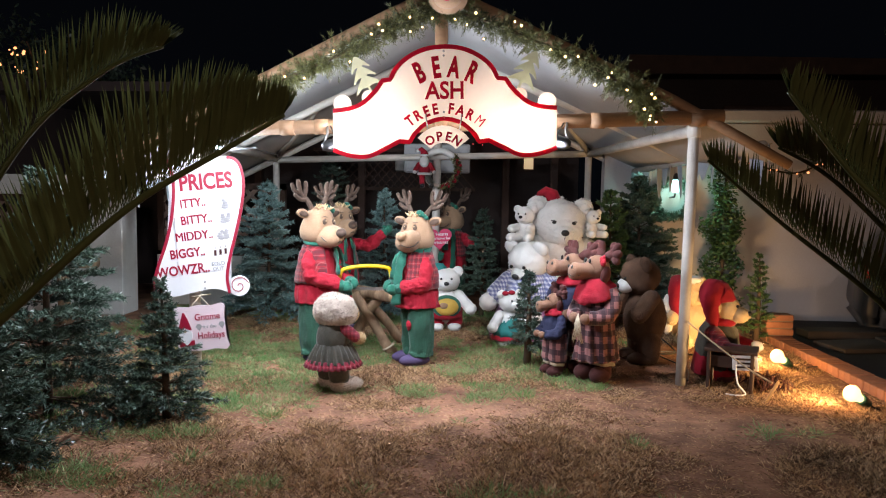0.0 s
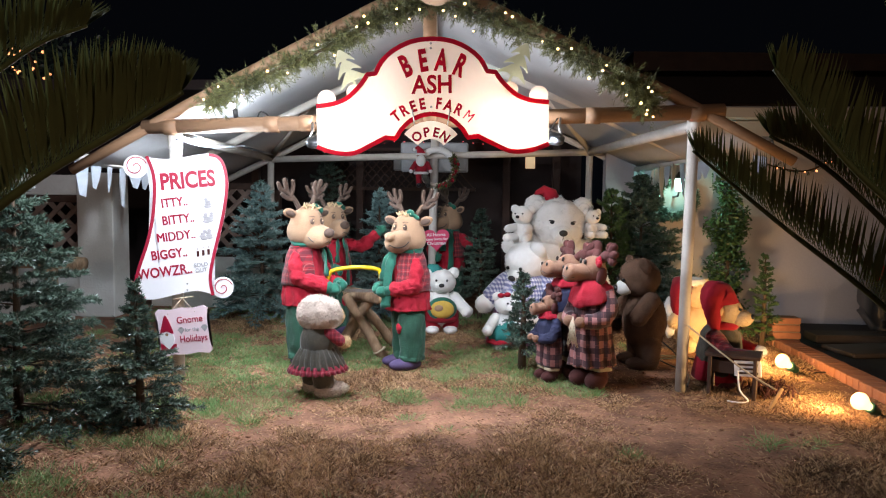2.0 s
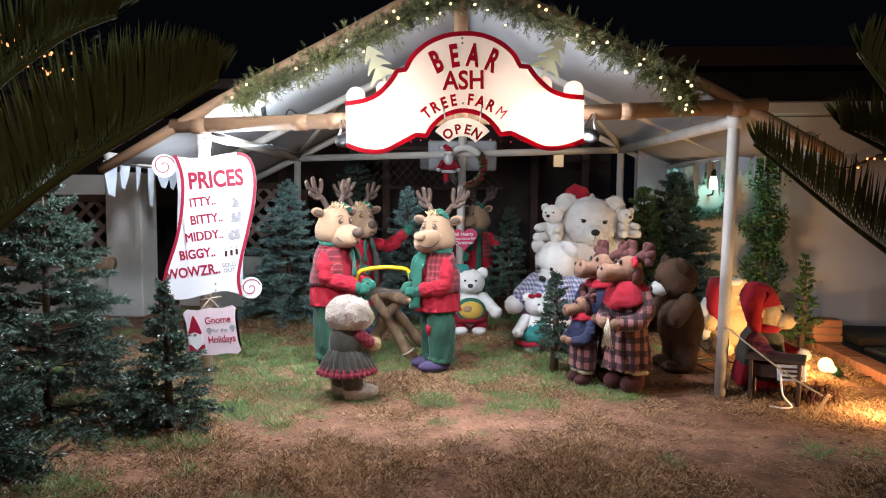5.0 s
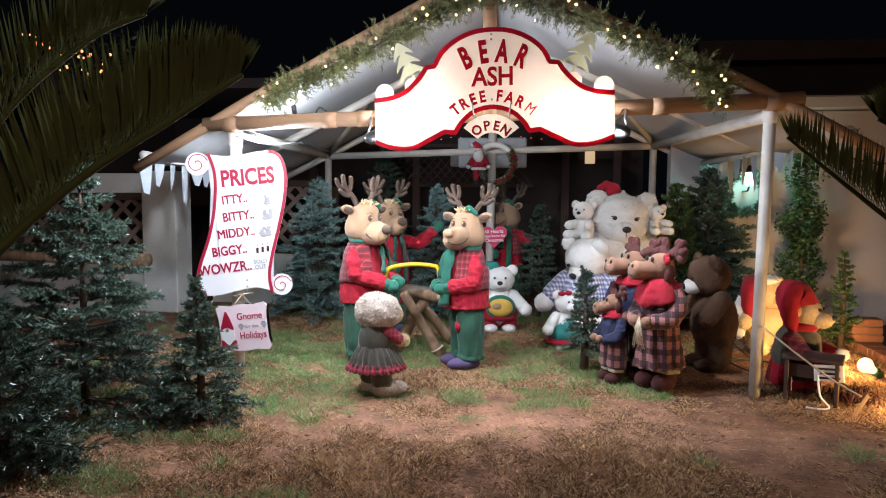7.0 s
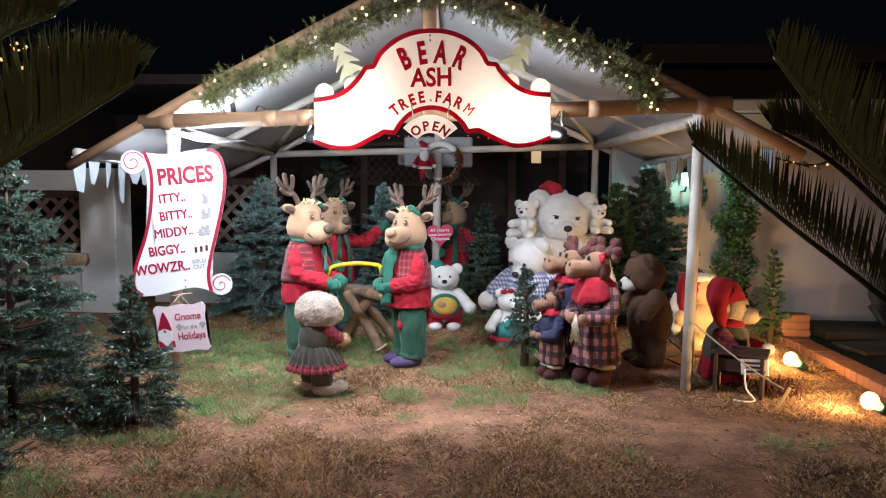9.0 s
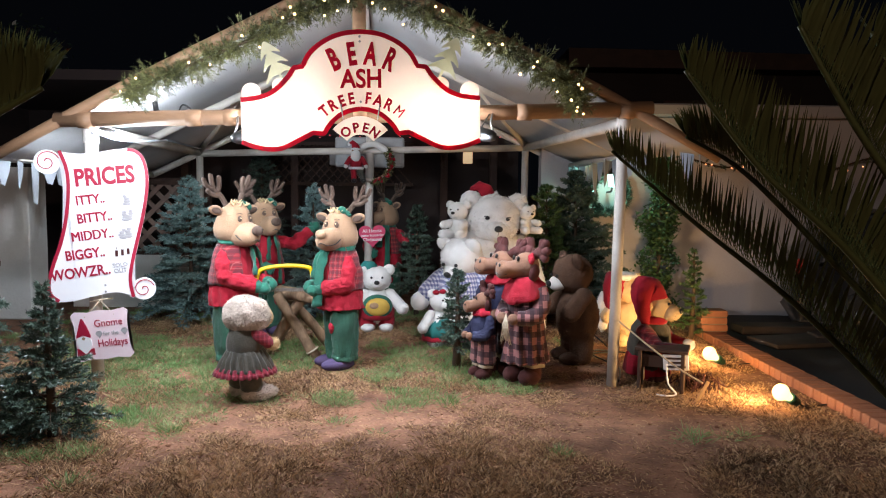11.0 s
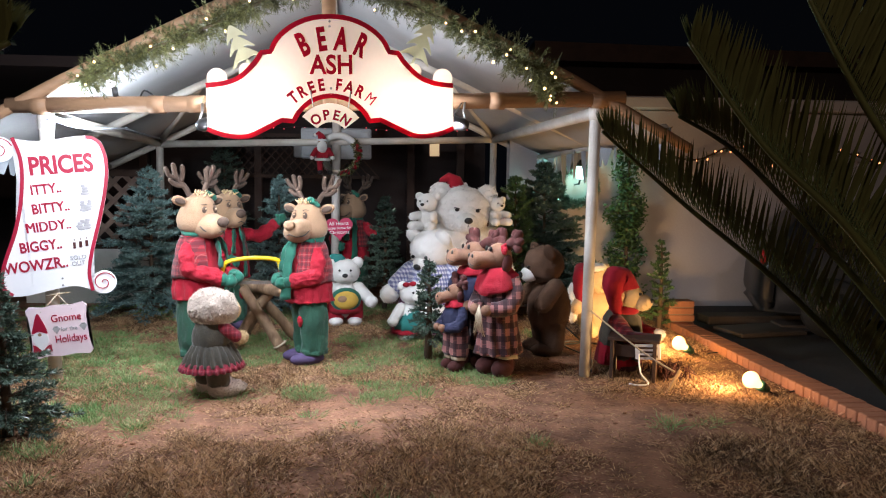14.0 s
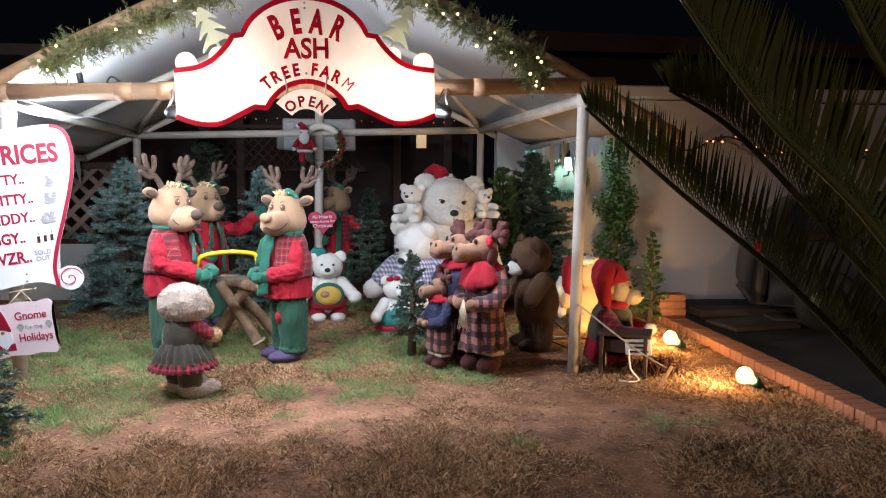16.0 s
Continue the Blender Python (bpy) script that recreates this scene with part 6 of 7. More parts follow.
def moose(m, label, s, skirt, arm=None, head=0, tilt=0):
    """Stuffed moose with flat drooping antlers, about 1.2 high before scaling."""
    M = [MOOSE_TAN, RED, DRESS_PLAID, MAROON, BLACK, NAVY, WHITE_FUR, ROPE]
    bm = bmesh.new()
    for k in (-1, 1):
        blob(bm, (0.085 * k, -0.045, 0.075), (0.082, 0.125, 0.078), 3, rough=0.05)
        limb(bm, (0.085 * k, 0, 0.09), (0.085 * k, 0, 0.22), 0.076, 0.068, 3, 16)
        lathe(bm, (0.085 * k, 0, 0), [(0.100, 0.165), (0.098, 0.19), (0.084, 0.24)], 7, 24, 5, 0.10)
    cloth = 2 if skirt else 5
    if skirt:
        lathe(bm, (0, 0, 0), [(0.180, 0.205), (0.196, 0.20), (0.192, 0.23), (0.184, 0.30), (0.172, 0.42), (0.158, 0.54), (0.146, 0.64), (0.140, 0.70)], 2, 90, 11, 0.11)
    else:
        for k in (-1, 1):
            lathe(bm, (0.085 * k, 0, 0), [(0.095, 0.215), (0.112, 0.21), (0.120, 0.26), (0.116, 0.42), (0.11, 0.60)], 2, 30, 6, 0.07)
    lathe(bm, (0, 0, 0), [(0.148, 0.54), (0.160, 0.57), (0.158, 0.70), (0.145, 0.80), (0.115, 0.88), (0.075, 0.93)], cloth, 40, 7, 0.04)
    if skirt:
        # shawl, lower at the front and behind
        n, rings = 60, []
        for i, (r, z, dip) in enumerate(((0.196, 0.775, 0.07), (0.204, 0.785, 0.068), (0.192, 0.825, 0.04), (0.160, 0.88, 0.015), (0.110, 0.93, 0.0), (0.07, 0.95, 0.0))):
            rings.append([bm.verts.new((r * (1 + 0.05 * math.sin(7 * a)) * math.cos(a), r * (1 + 0.05 * math.sin(7 * a)) * math.sin(a) - 0.01, z - dip * abs(math.sin(a)) ** 2)) for a in [2 * math.pi * k / n for k in range(n)]])
        for r0, r1 in zip(rings, rings[1:]):
            for k in range(n):
                bm.faces.new((r0[k], r0[(k + 1) % n], r1[(k + 1) % n], r1[k])).material_index = 1
    else:
        lathe(bm, (0, 0, 0), [(0.145, 0.84), (0.158, 0.86), (0.135, 0.91), (0.08, 0.95)], 1, 36, 7, 0.08)
    for k in (-1, 1):
        pa = Vector((0.07 * k, -0.205, 0.60))
        line = smooth_line([(0.135 * k, 0.0, 0.84), (0.180 * k, -0.01, 0.74), (0.185 * k, -0.07, 0.64), (0.13 * k, -0.15, 0.60), pa], 4)
        tube(bm, line, [0.058 + 0.012 * math.sin(math.pi * i / (len(line) - 1)) for i in range(len(line))], cloth, 16)
        blob(bm, pa + Vector((-0.01 * k, -0.045, -0.005)), (0.050, 0.050, 0.048), 0)
    moose_head(bm, Matrix.Translation((0, -0.03, 1.02)) @ turn(head, tilt) @ Matrix.Scale(0.94, 4), skirt)
    r = random.Random(8)
    if skirt:
        for k in range(18):
            tube(bm, [(0.0, -0.27, 0.64), (r.uniform(-0.03, 0.04), -0.29, 0.54), (r.uniform(-0.06, 0.07), -0.275, 0.42 + r.uniform(-0.05, 0.05))], 0.0035, 7, 5)
    for v in bm.verts:
        v.co *= s
    rumple(bm, (1, 2, 5), 0.012, 8.0)
    rumple(bm, (1, 5), 0.005, 20.0)
    return doll("moose_doll", bm, M, m, label, "moose dolls")


moose(pose(1.17, 6.14, 0, 0, 0, -46), "stuffed moose in checked dress and red shawl", 0.98, True, head=-30, tilt=-6)
moose(pose(0.99, 6.44, 0, 0, 0, -30), "stuffed moose in red scarf beside its partner", 0.97, False, head=-34, tilt=-10)
moose(pose(0.82, 6.28, 0, 0, 0, -62), "small stuffed moose in navy coat and checked trousers", 0.66, False, head=-14, tilt=4)


def santa_bear():
    bm = bmesh.new()
    blob(bm, (0, 0, 0.24), (0.21, 0.19, 0.24), 1, u=24, v=16, rough=0.10)
    bear_head(bm, (0.02, -0.04, 0.58), 0.155, 1, 4, None, turn(20), 4, False, 0.14)
    for k in (-1, 1):
        limb(bm, (0.17 * k, -0.04, 0.38), (0.27 * k, -0.14, 0.30), 0.075, 0.07, 1, 12)
        limb(bm, (0.11 * k, -0.10, 0.08), (0.16 * k, -0.28, 0.07), 0.09, 0.08, 1, 12)
    tube(bm, [(-0.10, 0.0, 0.70), (-0.16, -0.06, 0.60), (-0.20, -0.10, 0.46), (-0.19, -0.12, 0.32), (-0.17, -0.12, 0.24)], [0.13, 0.12, 0.09, 0.05, 0.02], 3, 14)
    for k in range(12):
        a, b = 2 * math.pi * k / 12, 2 * math.pi * (k + 1) / 12
        limb(bm, (-0.05 + 0.13 * math.cos(a), 0.0 + 0.13 * math.sin(a), 0.72), (-0.05 + 0.13 * math.cos(b), 0.13 * math.sin(b), 0.72), 0.04, 0.04, 0, 8)
    blob(bm, (-0.26, -0.02, 0.34), (0.08, 0.08, 0.22), 0, rough=0.15)
    furry(bm, (0, 1), 6000, 0.018)
    doll("santa_hat_bear_doll", bm, PL, pose(2.50, 7.88, 0, 0, 0, 10), "cream plush bear wearing a long red santa hat", "bear dolls")


santa_bear()


def elf():
    bm = bmesh.new()
    lathe(bm, (0, 0, 0), [(0.17, 0.08), (0.19, 0.12), (0.19, 0.30), (0.16, 0.46), (0.09, 0.54)], 10, 30, 6, 0.05)
    for k in (-1, 1):
        limb(bm, (0.09 * k, 0, 0.16), (0.10 * k, -0.02, 0.06), 0.07, 0.065, 3, 12)
        blob(bm, (0.10 * k, -0.07, 0.04), (0.06, 0.10, 0.045), 13)
        limb(bm, (0.17 * k, 0, 0.44), (0.22 * k, -0.12, 0.32), 0.072, 0.068, 11, 12)
        limb(bm, (0.22 * k, -0.12, 0.32), (0.14 * k, -0.26, 0.31), 0.062, 0.055, 3 if k > 0 else 11, 12)
        blob(bm, (0.13 * k, -0.30, 0.31), (0.055, 0.06, 0.05), 0 if k > 0 else 1)
    blob(bm, (0, -0.05, 0.64), (0.125, 0.13, 0.125), 1)
    blob(bm, (0, -0.17, 0.60), (0.085, 0.09, 0.07), 1)
    blob(bm, (0, -0.255, 0.62), (0.028, 0.02, 0.022), 4)
    for k in (-1, 1):
        blob(bm, (0.11 * k, -0.02, 0.66), (0.04, 0.03, 0.045), 1)
        blob(bm, (0.05 * k, -0.165, 0.68), 0.014, 4, u=8, v=6)
    tube(bm, smooth_line([(0, 0.0, 0.69), (0, 0.02, 0.76), (-0.03, 0.05, 0.79), (-0.09, 0.05, 0.73), (-0.125, 0.03, 0.61), (-0.125, 0.0, 0.48)], 3), [0.142, 0.142, 0.141, 0.138, 0.134, 0.129, 0.123, 0.116, 0.108, 0.099, 0.089, 0.078, 0.066, 0.053, 0.039, 0.024], 3, 18)
    rumple(bm, (3, 10, 11), 0.010, 10.0)
    lathe(bm, (0, 0.02, 0), [(0.185, 0.05), (0.20, 0.06), (0.19, 0.16), (0.17, 0.26)], 3, 40, 8, 0.07)
    lathe(bm, (0, -0.02, 0), [(0.12, 0.50), (0.135, 0.53), (0.11, 0.57)], 3, 24, 5, 0.05)
    furry(bm, (0, 1), 2500, 0.012)
    doll("elf_doll", bm, PL, pose(2.29, 6.32, 0, 0, 0, 58), "bear doll in long red cap at a little bench", "")


elf()


def apex_face():
    bm = bmesh.new()
    blob(bm, (0, 0, 0), (0.16, 0.12, 0.12), 14, u=24, v=16)
    blob(bm, (0, -0.10, -0.03), (0.11, 0.08, 0.075), 14)
    blob(bm, (0, -0.18, -0.02), 0.045, 3)
    for k in (-1, 1):
        blob(bm, (0.16 * k, 0.02, 0.06), (0.07, 0.03, 0.045), 13)
        blob(bm, (0.05 * k, -0.105, 0.06), 0.018, 4, u=8, v=6)
    antlers(bm, (0, 0.02, 0.09), 13, 0.8)
    doll("reindeer_head_doll", bm, PL, pose(-0.17, 5.80, 3.22), "plush reindeer head with red nose at the gable", "")


apex_face()


# ---- sawhorse, wreaths and small things ----
def sawhorse():
    t = thing("sawhorse", pose(-1.00, 7.25, 0, 0, 0, 8), "rough log sawhorse with crossed legs", "sawhorse")
    for a, b in (((-0.32, -0.22, -0.01), (0.12, -0.10, 0.62)), ((0.22, -0.32, -0.01), (-0.18, -0.12, 0.60)), ((-0.24, 0.35, -0.01), (0.12, 0.24, 0.60)), ((0.34, 0.28, -0.01), (-0.14, 0.22, 0.60))):
        bm = bmesh.new()
        k = [Vector(a).lerp(Vector(b), i / 6) + Vector((0.006 * math.sin(i * 2.1 + a[0] * 9), 0, 0)) for i in range(7)]
        tube(bm, k, [0.052 + 0.004 * math.sin(i * 2.7) - 0.001 * i for i in range(7)], 0, 14)
        part("leg", bm, LOG, t)
    bm = bmesh.new()
    tube(bm, [(-0.02, -0.16, 0.44), (0.0, 0.30, 0.44)], 0.045, 0, 12)
    part("stretcher", bm, LOG, t)
    for k, f in enumerate((0.25, 0.25)):
        s = -1 if k else 1
        p = Vector((-0.32, -0.22, 0)).lerp(Vector((0.12, -0.10, 0.62)), f) if k == 0 else Vector((0.22, -0.32, 0)).lerp(Vector((-0.18, -0.12, 0.60)), 0.12)
        bm = bmesh.new()
        lathe(bm, p, [(0.066, -0.008), (0.07, 0), (0.066, 0.008)], n=16, m=Matrix.Rotation(radians(30 * s), 4, "Y"))
        part("twine", bm, ROPE, t)
    g = thing("log", pose(-0.98, 7.15, 0.58, 0, 0, -52), "sawn log with pale end lying across the sawhorse", "log")
    bm = bmesh.new()
    tube(bm, [(-0.34, 0, 0), (0.42, 0, 0.03)], [0.068, 0.06], 0, 16)
    part("bark", bm, LOG, g)
    for x, z, s in ((-0.343, 0, -1), (0.423, 0.03, 1)):
        bm = bmesh.new()
        tube(bm, [(x, 0, z), (x + 0.004 * s, 0, z)], 0.058 if s > 0 else 0.064, 0, 16)
        part("cut_end", bm, LOG_END, g)
    b = thing("bow_saw", pose(-0.97, 6.60, 0.72, 0, 0, 4), "yellow bow saw held between two reindeer", "saw")
    bm = bmesh.new()
    tube(bm, smooth_line([(-0.26, 0, 0.03), (-0.24, 0, 0.13), (-0.19, 0, 0.185), (0, 0, 0.215), (0.19, 0, 0.205), (0.24, 0, 0.17), (0.255, 0, 0.04)], 5), 0.020, 0, 10)
    part("bow", bm, YELLOW, b)
    bm = bmesh.new()
    box(bm, (0.0, 0, 0.0), (0.62, 0.003, 0.022))
    for k in range(30):
        plate(bm, [(-0.30 + 0.02 * k, -0.011), (-0.28 + 0.02 * k, -0.011), (-0.29 + 0.02 * k, -0.024)], -0.0015, 0.0015)
    part("blade", bm, STEEL, b, smooth=False)


sawhorse()


def post_wreath():
    t = thing("santa_wreath", pose(-0.43, 9.50, 1.99), "wreath of white twigs, berries and a santa figure", "wreath")
    r = np.random.RandomState(5)
    bm = bmesh.new()
    for j in range(5):
        pts = [((0.235 + 0.014 * math.sin(j + k * 1.7)) * math.cos(k * 0.3307), 0.02 * math.sin(k * 1.3 + j), (0.235 + 0.014 * math.cos(2 * j + k)) * math.sin(k * 0.3307)) for k in range(20)]
        tube(bm, pts, 0.018, 0, 6, False)
    part("twig_ring", bm, WOOL, t)
    bm = bmesh.new()
    for k in range(26):
        a = radians(-85 + 4.6 * k)
        blob(bm, (0.25 * math.cos(a) + r.normal() * 0.015, -0.05, 0.25 * math.sin(a) + r.normal() * 0.015), r.uniform(0.012, 0.024), u=8, v=6)
    part("berries", bm, RED, t)
    bm = bmesh.new()
    for k in range(22):
        a = radians(45 + 5.2 * k)
        blob(bm, (0.24 * math.cos(a), -0.03, 0.24 * math.sin(a)), (0.045, 0.035, 0.04), u=10, v=8, rough=0.2)
    part("snow", bm, WHITE_FUR, t)
    n = 500
    a = r.uniform(-1.5, 0.7, n)
    c = np.stack([0.25 * np.cos(a), r.normal(size=n) * 0.02 - 0.02, 0.25 * np.sin(a)], 1)
    d = r.normal(size=(n, 3))
    d /= np.linalg.norm(d, axis=1, keepdims=True)
    ob = blades("leaves", c, c + d * 0.07, 0.03, PINE)
    ob.parent = t
    bm = bmesh.new()
    blob(bm, (-0.20, -0.08, 0.0), (0.088, 0.065, 0.11), 0, rough=0.08)
    for k in (-1, 1):
        limb(bm, (-0.20 + 0.035 * k, -0.08, -0.09), (-0.17 + 0.06 * k, -0.09, -0.20), 0.040, 0.036, 4 if k > 0 else 0, 10)
        blob(bm, (-0.165 + 0.06 * k, -0.105, -0.235), (0.035, 0.05, 0.032), 3)
        limb(bm, (-0.20 + 0.075 * k, -0.09, 0.05), (-0.20 + 0.125 * k, -0.12, -0.03), 0.034, 0.030, 0, 10)
        blob(bm, (-0.20 + 0.130 * k, -0.13, -0.05), 0.028, 1, u=10, v=8)
    for k in range(12):
        a, b = math.pi * 2 * k / 12, math.pi * 2 * (k + 1) / 12
        limb(bm, (-0.20 + 0.085 * math.cos(a), -0.08 + 0.062 * math.sin(a), -0.075), (-0.20 + 0.085 * math.cos(b), -0.08 + 0.062 * math.sin(b), -0.075), 0.018, 0.018, 1, 6)
    blob(bm, (-0.20, -0.10, 0.13), (0.058, 0.052, 0.058), 2)
    blob(bm, (-0.20, -0.135, 0.085), (0.066, 0.042, 0.075), 1, rough=0.15)
    blob(bm, (-0.20, -0.105, 0.172), (0.066, 0.060, 0.022), 1)
    tube(bm, [(-0.20, -0.10, 0.17), (-0.215, -0.10, 0.22), (-0.25, -0.10, 0.26), (-0.285, -0.10, 0.24)], [0.058, 0.046, 0.028, 0.014], 0, 12)
    blob(bm, (-0.29, -0.10, 0.235), 0.022, 1)
    part("santa_figure", bm, [RED, WHITE_FUR, TAN, BLACK, DARK_GREEN], t)


post_wreath()


def heart_sign():
    t = thing("heart_sign", pose(-0.43, 9.56, 1.02, 0, -3, 0), "pink heart-shaped board with white writing", "sign")
    ol = []
    for k in range(40):
        a = 2 * math.pi * k / 40
        ol.append((0.0112 * 16 * math.sin(a) ** 3, 0.0105 * (13 * math.cos(a) - 5 * math.cos(2 * a) - 2 * math.cos(3 * a) - math.cos(4 * a)) + 0.02))
    bm = bmesh.new()
    plate(bm, ol[::-1], -0.006, 0.006)
    part("panel", bm, HEART_PINK, t, smooth=False)
    for s, z, k in (("All Hearts", 0.055, 0.062), ("come home for", 0.0, 0.050), ("Christmas", -0.06, 0.062)):
        write(t, s, (0, -0.009, z), k, PRICE_BOARD, 0.0005)


heart_sign()


def wall_lantern():
    t = thing("wall_lantern", pose(2.68, 9.36, 1.80), "lit coach lantern with cool light on the wall", "lantern")
    bm = bmesh.new()
    lathe(bm, (0, -0.10, 0), [(0.045, -0.09), (0.07, 0.07)], n=8)
    part("glass", bm, COOL_GLOW, t, smooth=False).visible_shadow = False
    bm = bmesh.new()
    lathe(bm, (0, -0.10, 0), [(0.09, 0.07), (0.085, 0.085), (0.03, 0.13), (0.012, 0.16)], n=8)
    part("roof", bm, BLACK, t, smooth=False)
    bm = bmesh.new()
    tube(bm, [(0, 0.16, -0.16), (0, -0.06, -0.15), (0, -0.10, -0.09)], 0.012, 0, 8)
    part("arm", bm, BLACK, t)
    w = thing("wall_wreath", pose(2.68, 9.40, 1.62), "dark green wreath round the wall lantern", "wreath")
    r = np.random.RandomState(6)
    n = 2600
    a = r.uniform(0, 6.283, n)
    c = np.stack([0.24 * np.cos(a), r.normal(size=n) * 0.03, 0.24 * np.sin(a)], 1)
    d = r.normal(size=(n, 3))
    d /= np.linalg.norm(d, axis=1, keepdims=True)
    ob = blades("leaves", c, c + d * 0.09, 0.014, FIR)
    ob.parent = w
    bm = bmesh.new()
    tube(bm, [(0.24 * math.cos(k * 0.3307), 0.04, 0.24 * math.sin(k * 0.3307)) for k in range(20)], 0.022, 0, 6, False)
    part("ring", bm, BARK, w)


wall_lantern()


def spike_lamp(x, y, aim, tilt, label):
    t = thing("spike_lamp", pose(x, y, 0.0, 0, 0, aim), label, "lamp", "spike lamps")
    R = Matrix.Translation((0, 0, 0.11)) @ Matrix.Rotation(radians(tilt), 4, "X")
    bm = bmesh.new()
    lathe(bm, (0, 0, 0), [(0.026, -0.06), (0.034, -0.02), (0.052, 0.03), (0.064, 0.055), (0.066, 0.068), (0.062, 0.08), (0.046, 0.090), (0.02, 0.095)], n=26, m=R)
    part("bulb", bm, HOT_BULB, t).visible_shadow = False
    bm = bmesh.new()
    lathe(bm, (0, 0, 0), [(0.022, -0.17), (0.034, -0.15), (0.036, -0.10), (0.042, -0.095), (0.042, -0.055), (0.036, -0.05)], n=18, m=R)
    part("socket", bm, SOCKET_GREEN, t)
    bm = bmesh.new()
    p = R @ Vector((0, 0, -0.14))
    tube(bm, [p, (p.x, p.y + 0.02, -0.03)], [0.012, 0.006], 0, 8)
    part("spike", bm, BLACK, t)
    bm = bmesh.new()
    tube(bm, smooth_line([p, p + Vector((0.03, 0.10, -0.05)), (0.08, p.y + 0.25, 0.012), (0.20, p.y + 0.42, 0.012)], 5), 0.006, 0, 6)
    part("cable", bm, BLACK, t)


spike_lamp(3.06, 5.44, -64, 62, "glowing floodlamp in dark green socket on a spike")
spike_lamp(3.02, 6.70, -60, 62, "glowing floodlamp in green socket near the bench")


def bench():
    t = thing("craft_bench", pose(2.30, 6.00, 0, 0, 0, -24), "small dark wooden bench with a white sign", "bench")
    for x in (-0.17, 0.17):
        bm = bmesh.new()
        box(bm, (x, 0, 0.165), (0.03, 0.26, 0.33), bevel=0.004)
        part("leg", bm, BROWN_WOOD, t, smooth=False)
    bm = bmesh.new()
    box(bm, (0, 0, 0.345), (0.42, 0.28, 0.03), bevel=0.005)
    part("top", bm, BROWN_WOOD, t, smooth=False)
    bm = bmesh.new()
    box(bm, (0, -0.06, 0.24), (0.31, 0.02, 0.10))
    part("front_board", bm, BROWN_WOOD, t, smooth=False)
    s = thing("bench_sign", pose(2.36, 5.85, 0.255, 6, -4, -24), "small white sign leaning on the bench", "sign")
    bm = bmesh.new()
    box(bm, (0, 0, 0), (0.20, 0.012, 0.13), bevel=0.003)
    part("panel", bm, PRICE_BOARD, s, smooth=False)
    for k in range(3):
        bm = bmesh.new()
        box(bm, (0, -0.008, 0.035 - 0.035 * k), (0.15 - 0.03 * (k % 2), 0.003, 0.016))
        part("writing_bar", bm, BROWN_WOOD, s, smooth=False)
    bm = bmesh.new()
    plate(bm, [(-0.03, -0.05), (0.03, -0.05), (0.012, -0.015), (0.022, -0.015), (0, 0.05), (-0.022, -0.015), (-0.012, -0.015)], -0.003, 0.003)
    ob = part("tree_ornament", bm, TAN, smooth=False)
    ob.matrix_world = pose(2.110, 5.95, 0.14, 0, 0, 66) @ pose(0, -0.022, 0)
    tagged(ob, "small wooden tree shape on the bench leg", "ornament")
    bm = bmesh.new()
    box(bm, (0, 0, 0.10), (0.026, 0.012, 0.24), bevel=0.003)
    ob = part("peg", bm, LOG_END, smooth=False)
    ob.matrix_world = pose(2.42, 5.58, -0.02, 0, 28, 0)
    tagged(ob, "pale wooden tent peg leaning in the soil", "peg")
    bm = bmesh.new()
    tube(bm, smooth_line([(1.93, 6.02, 0.56), (2.12, 5.83, 0.40), (2.32, 5.70, 0.25), (2.48, 5.58, 0.16)], 5), 0.007, 0, 6)
    tagged(part("guy_rope", bm, ROPE), "pale guy rope from tent post to peg", "rope")
    bm = bmesh.new()
    tube(bm, smooth_line([(2.28, 5.84, 0.24), (2.28, 5.78, 0.10), (2.34, 5.76, 0.02), (2.26, 5.72, 0.015), (2.18, 5.76, 0.015)], 6), 0.007, 0, 6)
    tagged(part("loose_cord", bm, PRICE_BOARD), "loose white cord trailing from the bench", "cord")
    bm = bmesh.new()
    r = random.Random(2)
    for k in range(60):
        x, y = 2.60 + r.gauss(0, 0.07), 5.98 + r.gauss(0, 0.08)
        tube(bm, [(x, y, 0.01), (x + r.uniform(-0.05, 0.05), y + r.uniform(-0.05, 0.05), 0.05 + r.uniform(0, 0.1)), (x + r.uniform(-0.1, 0.1), y + r.uniform(-0.1, 0.1), r.uniform(0.01, 0.12))], 0.005, 0, 5)
    tagged(part("bead_string", bm, MAROON), "tangled heap of dark red beads", "decoration", kind="stuff")
    bm = bmesh.new()
    tube(bm, smooth_line([(1.95, 6.05, 0.04), (2.1, 6.6, 0.02), (1.95, 7.0, 0.05), (2.2, 7.3, 0.02), (2.05, 7.6, 0.16)], 6), 0.008, 0, 6)
    tube(bm, smooth_line([(1.85, 6.9, 0.02), (2.0, 7.2, 0.04), (2.3, 7.25, 0.015), (2.45, 7.0, 0.02)], 6), 0.008, 0, 6)
    tagged(part("power_cable", bm, BLACK), "black power cables lying on the soil", "cable")


bench()


def roof_cable():
    bm = bmesh.new()
    tube(bm, smooth_line([(-2.38, 6.0, 2.06), (-2.25, 6.3, 2.02), (-2.1, 6.8, 2.06), (-2.3, 7.4, 2.10), (-2.62, 9.4, 2.14)], 8), 0.009, 0, 6)
    tagged(part("light_chain", bm, CLOTH), "pale twisted cord looped along the tent frame", "cord")


roof_cable()


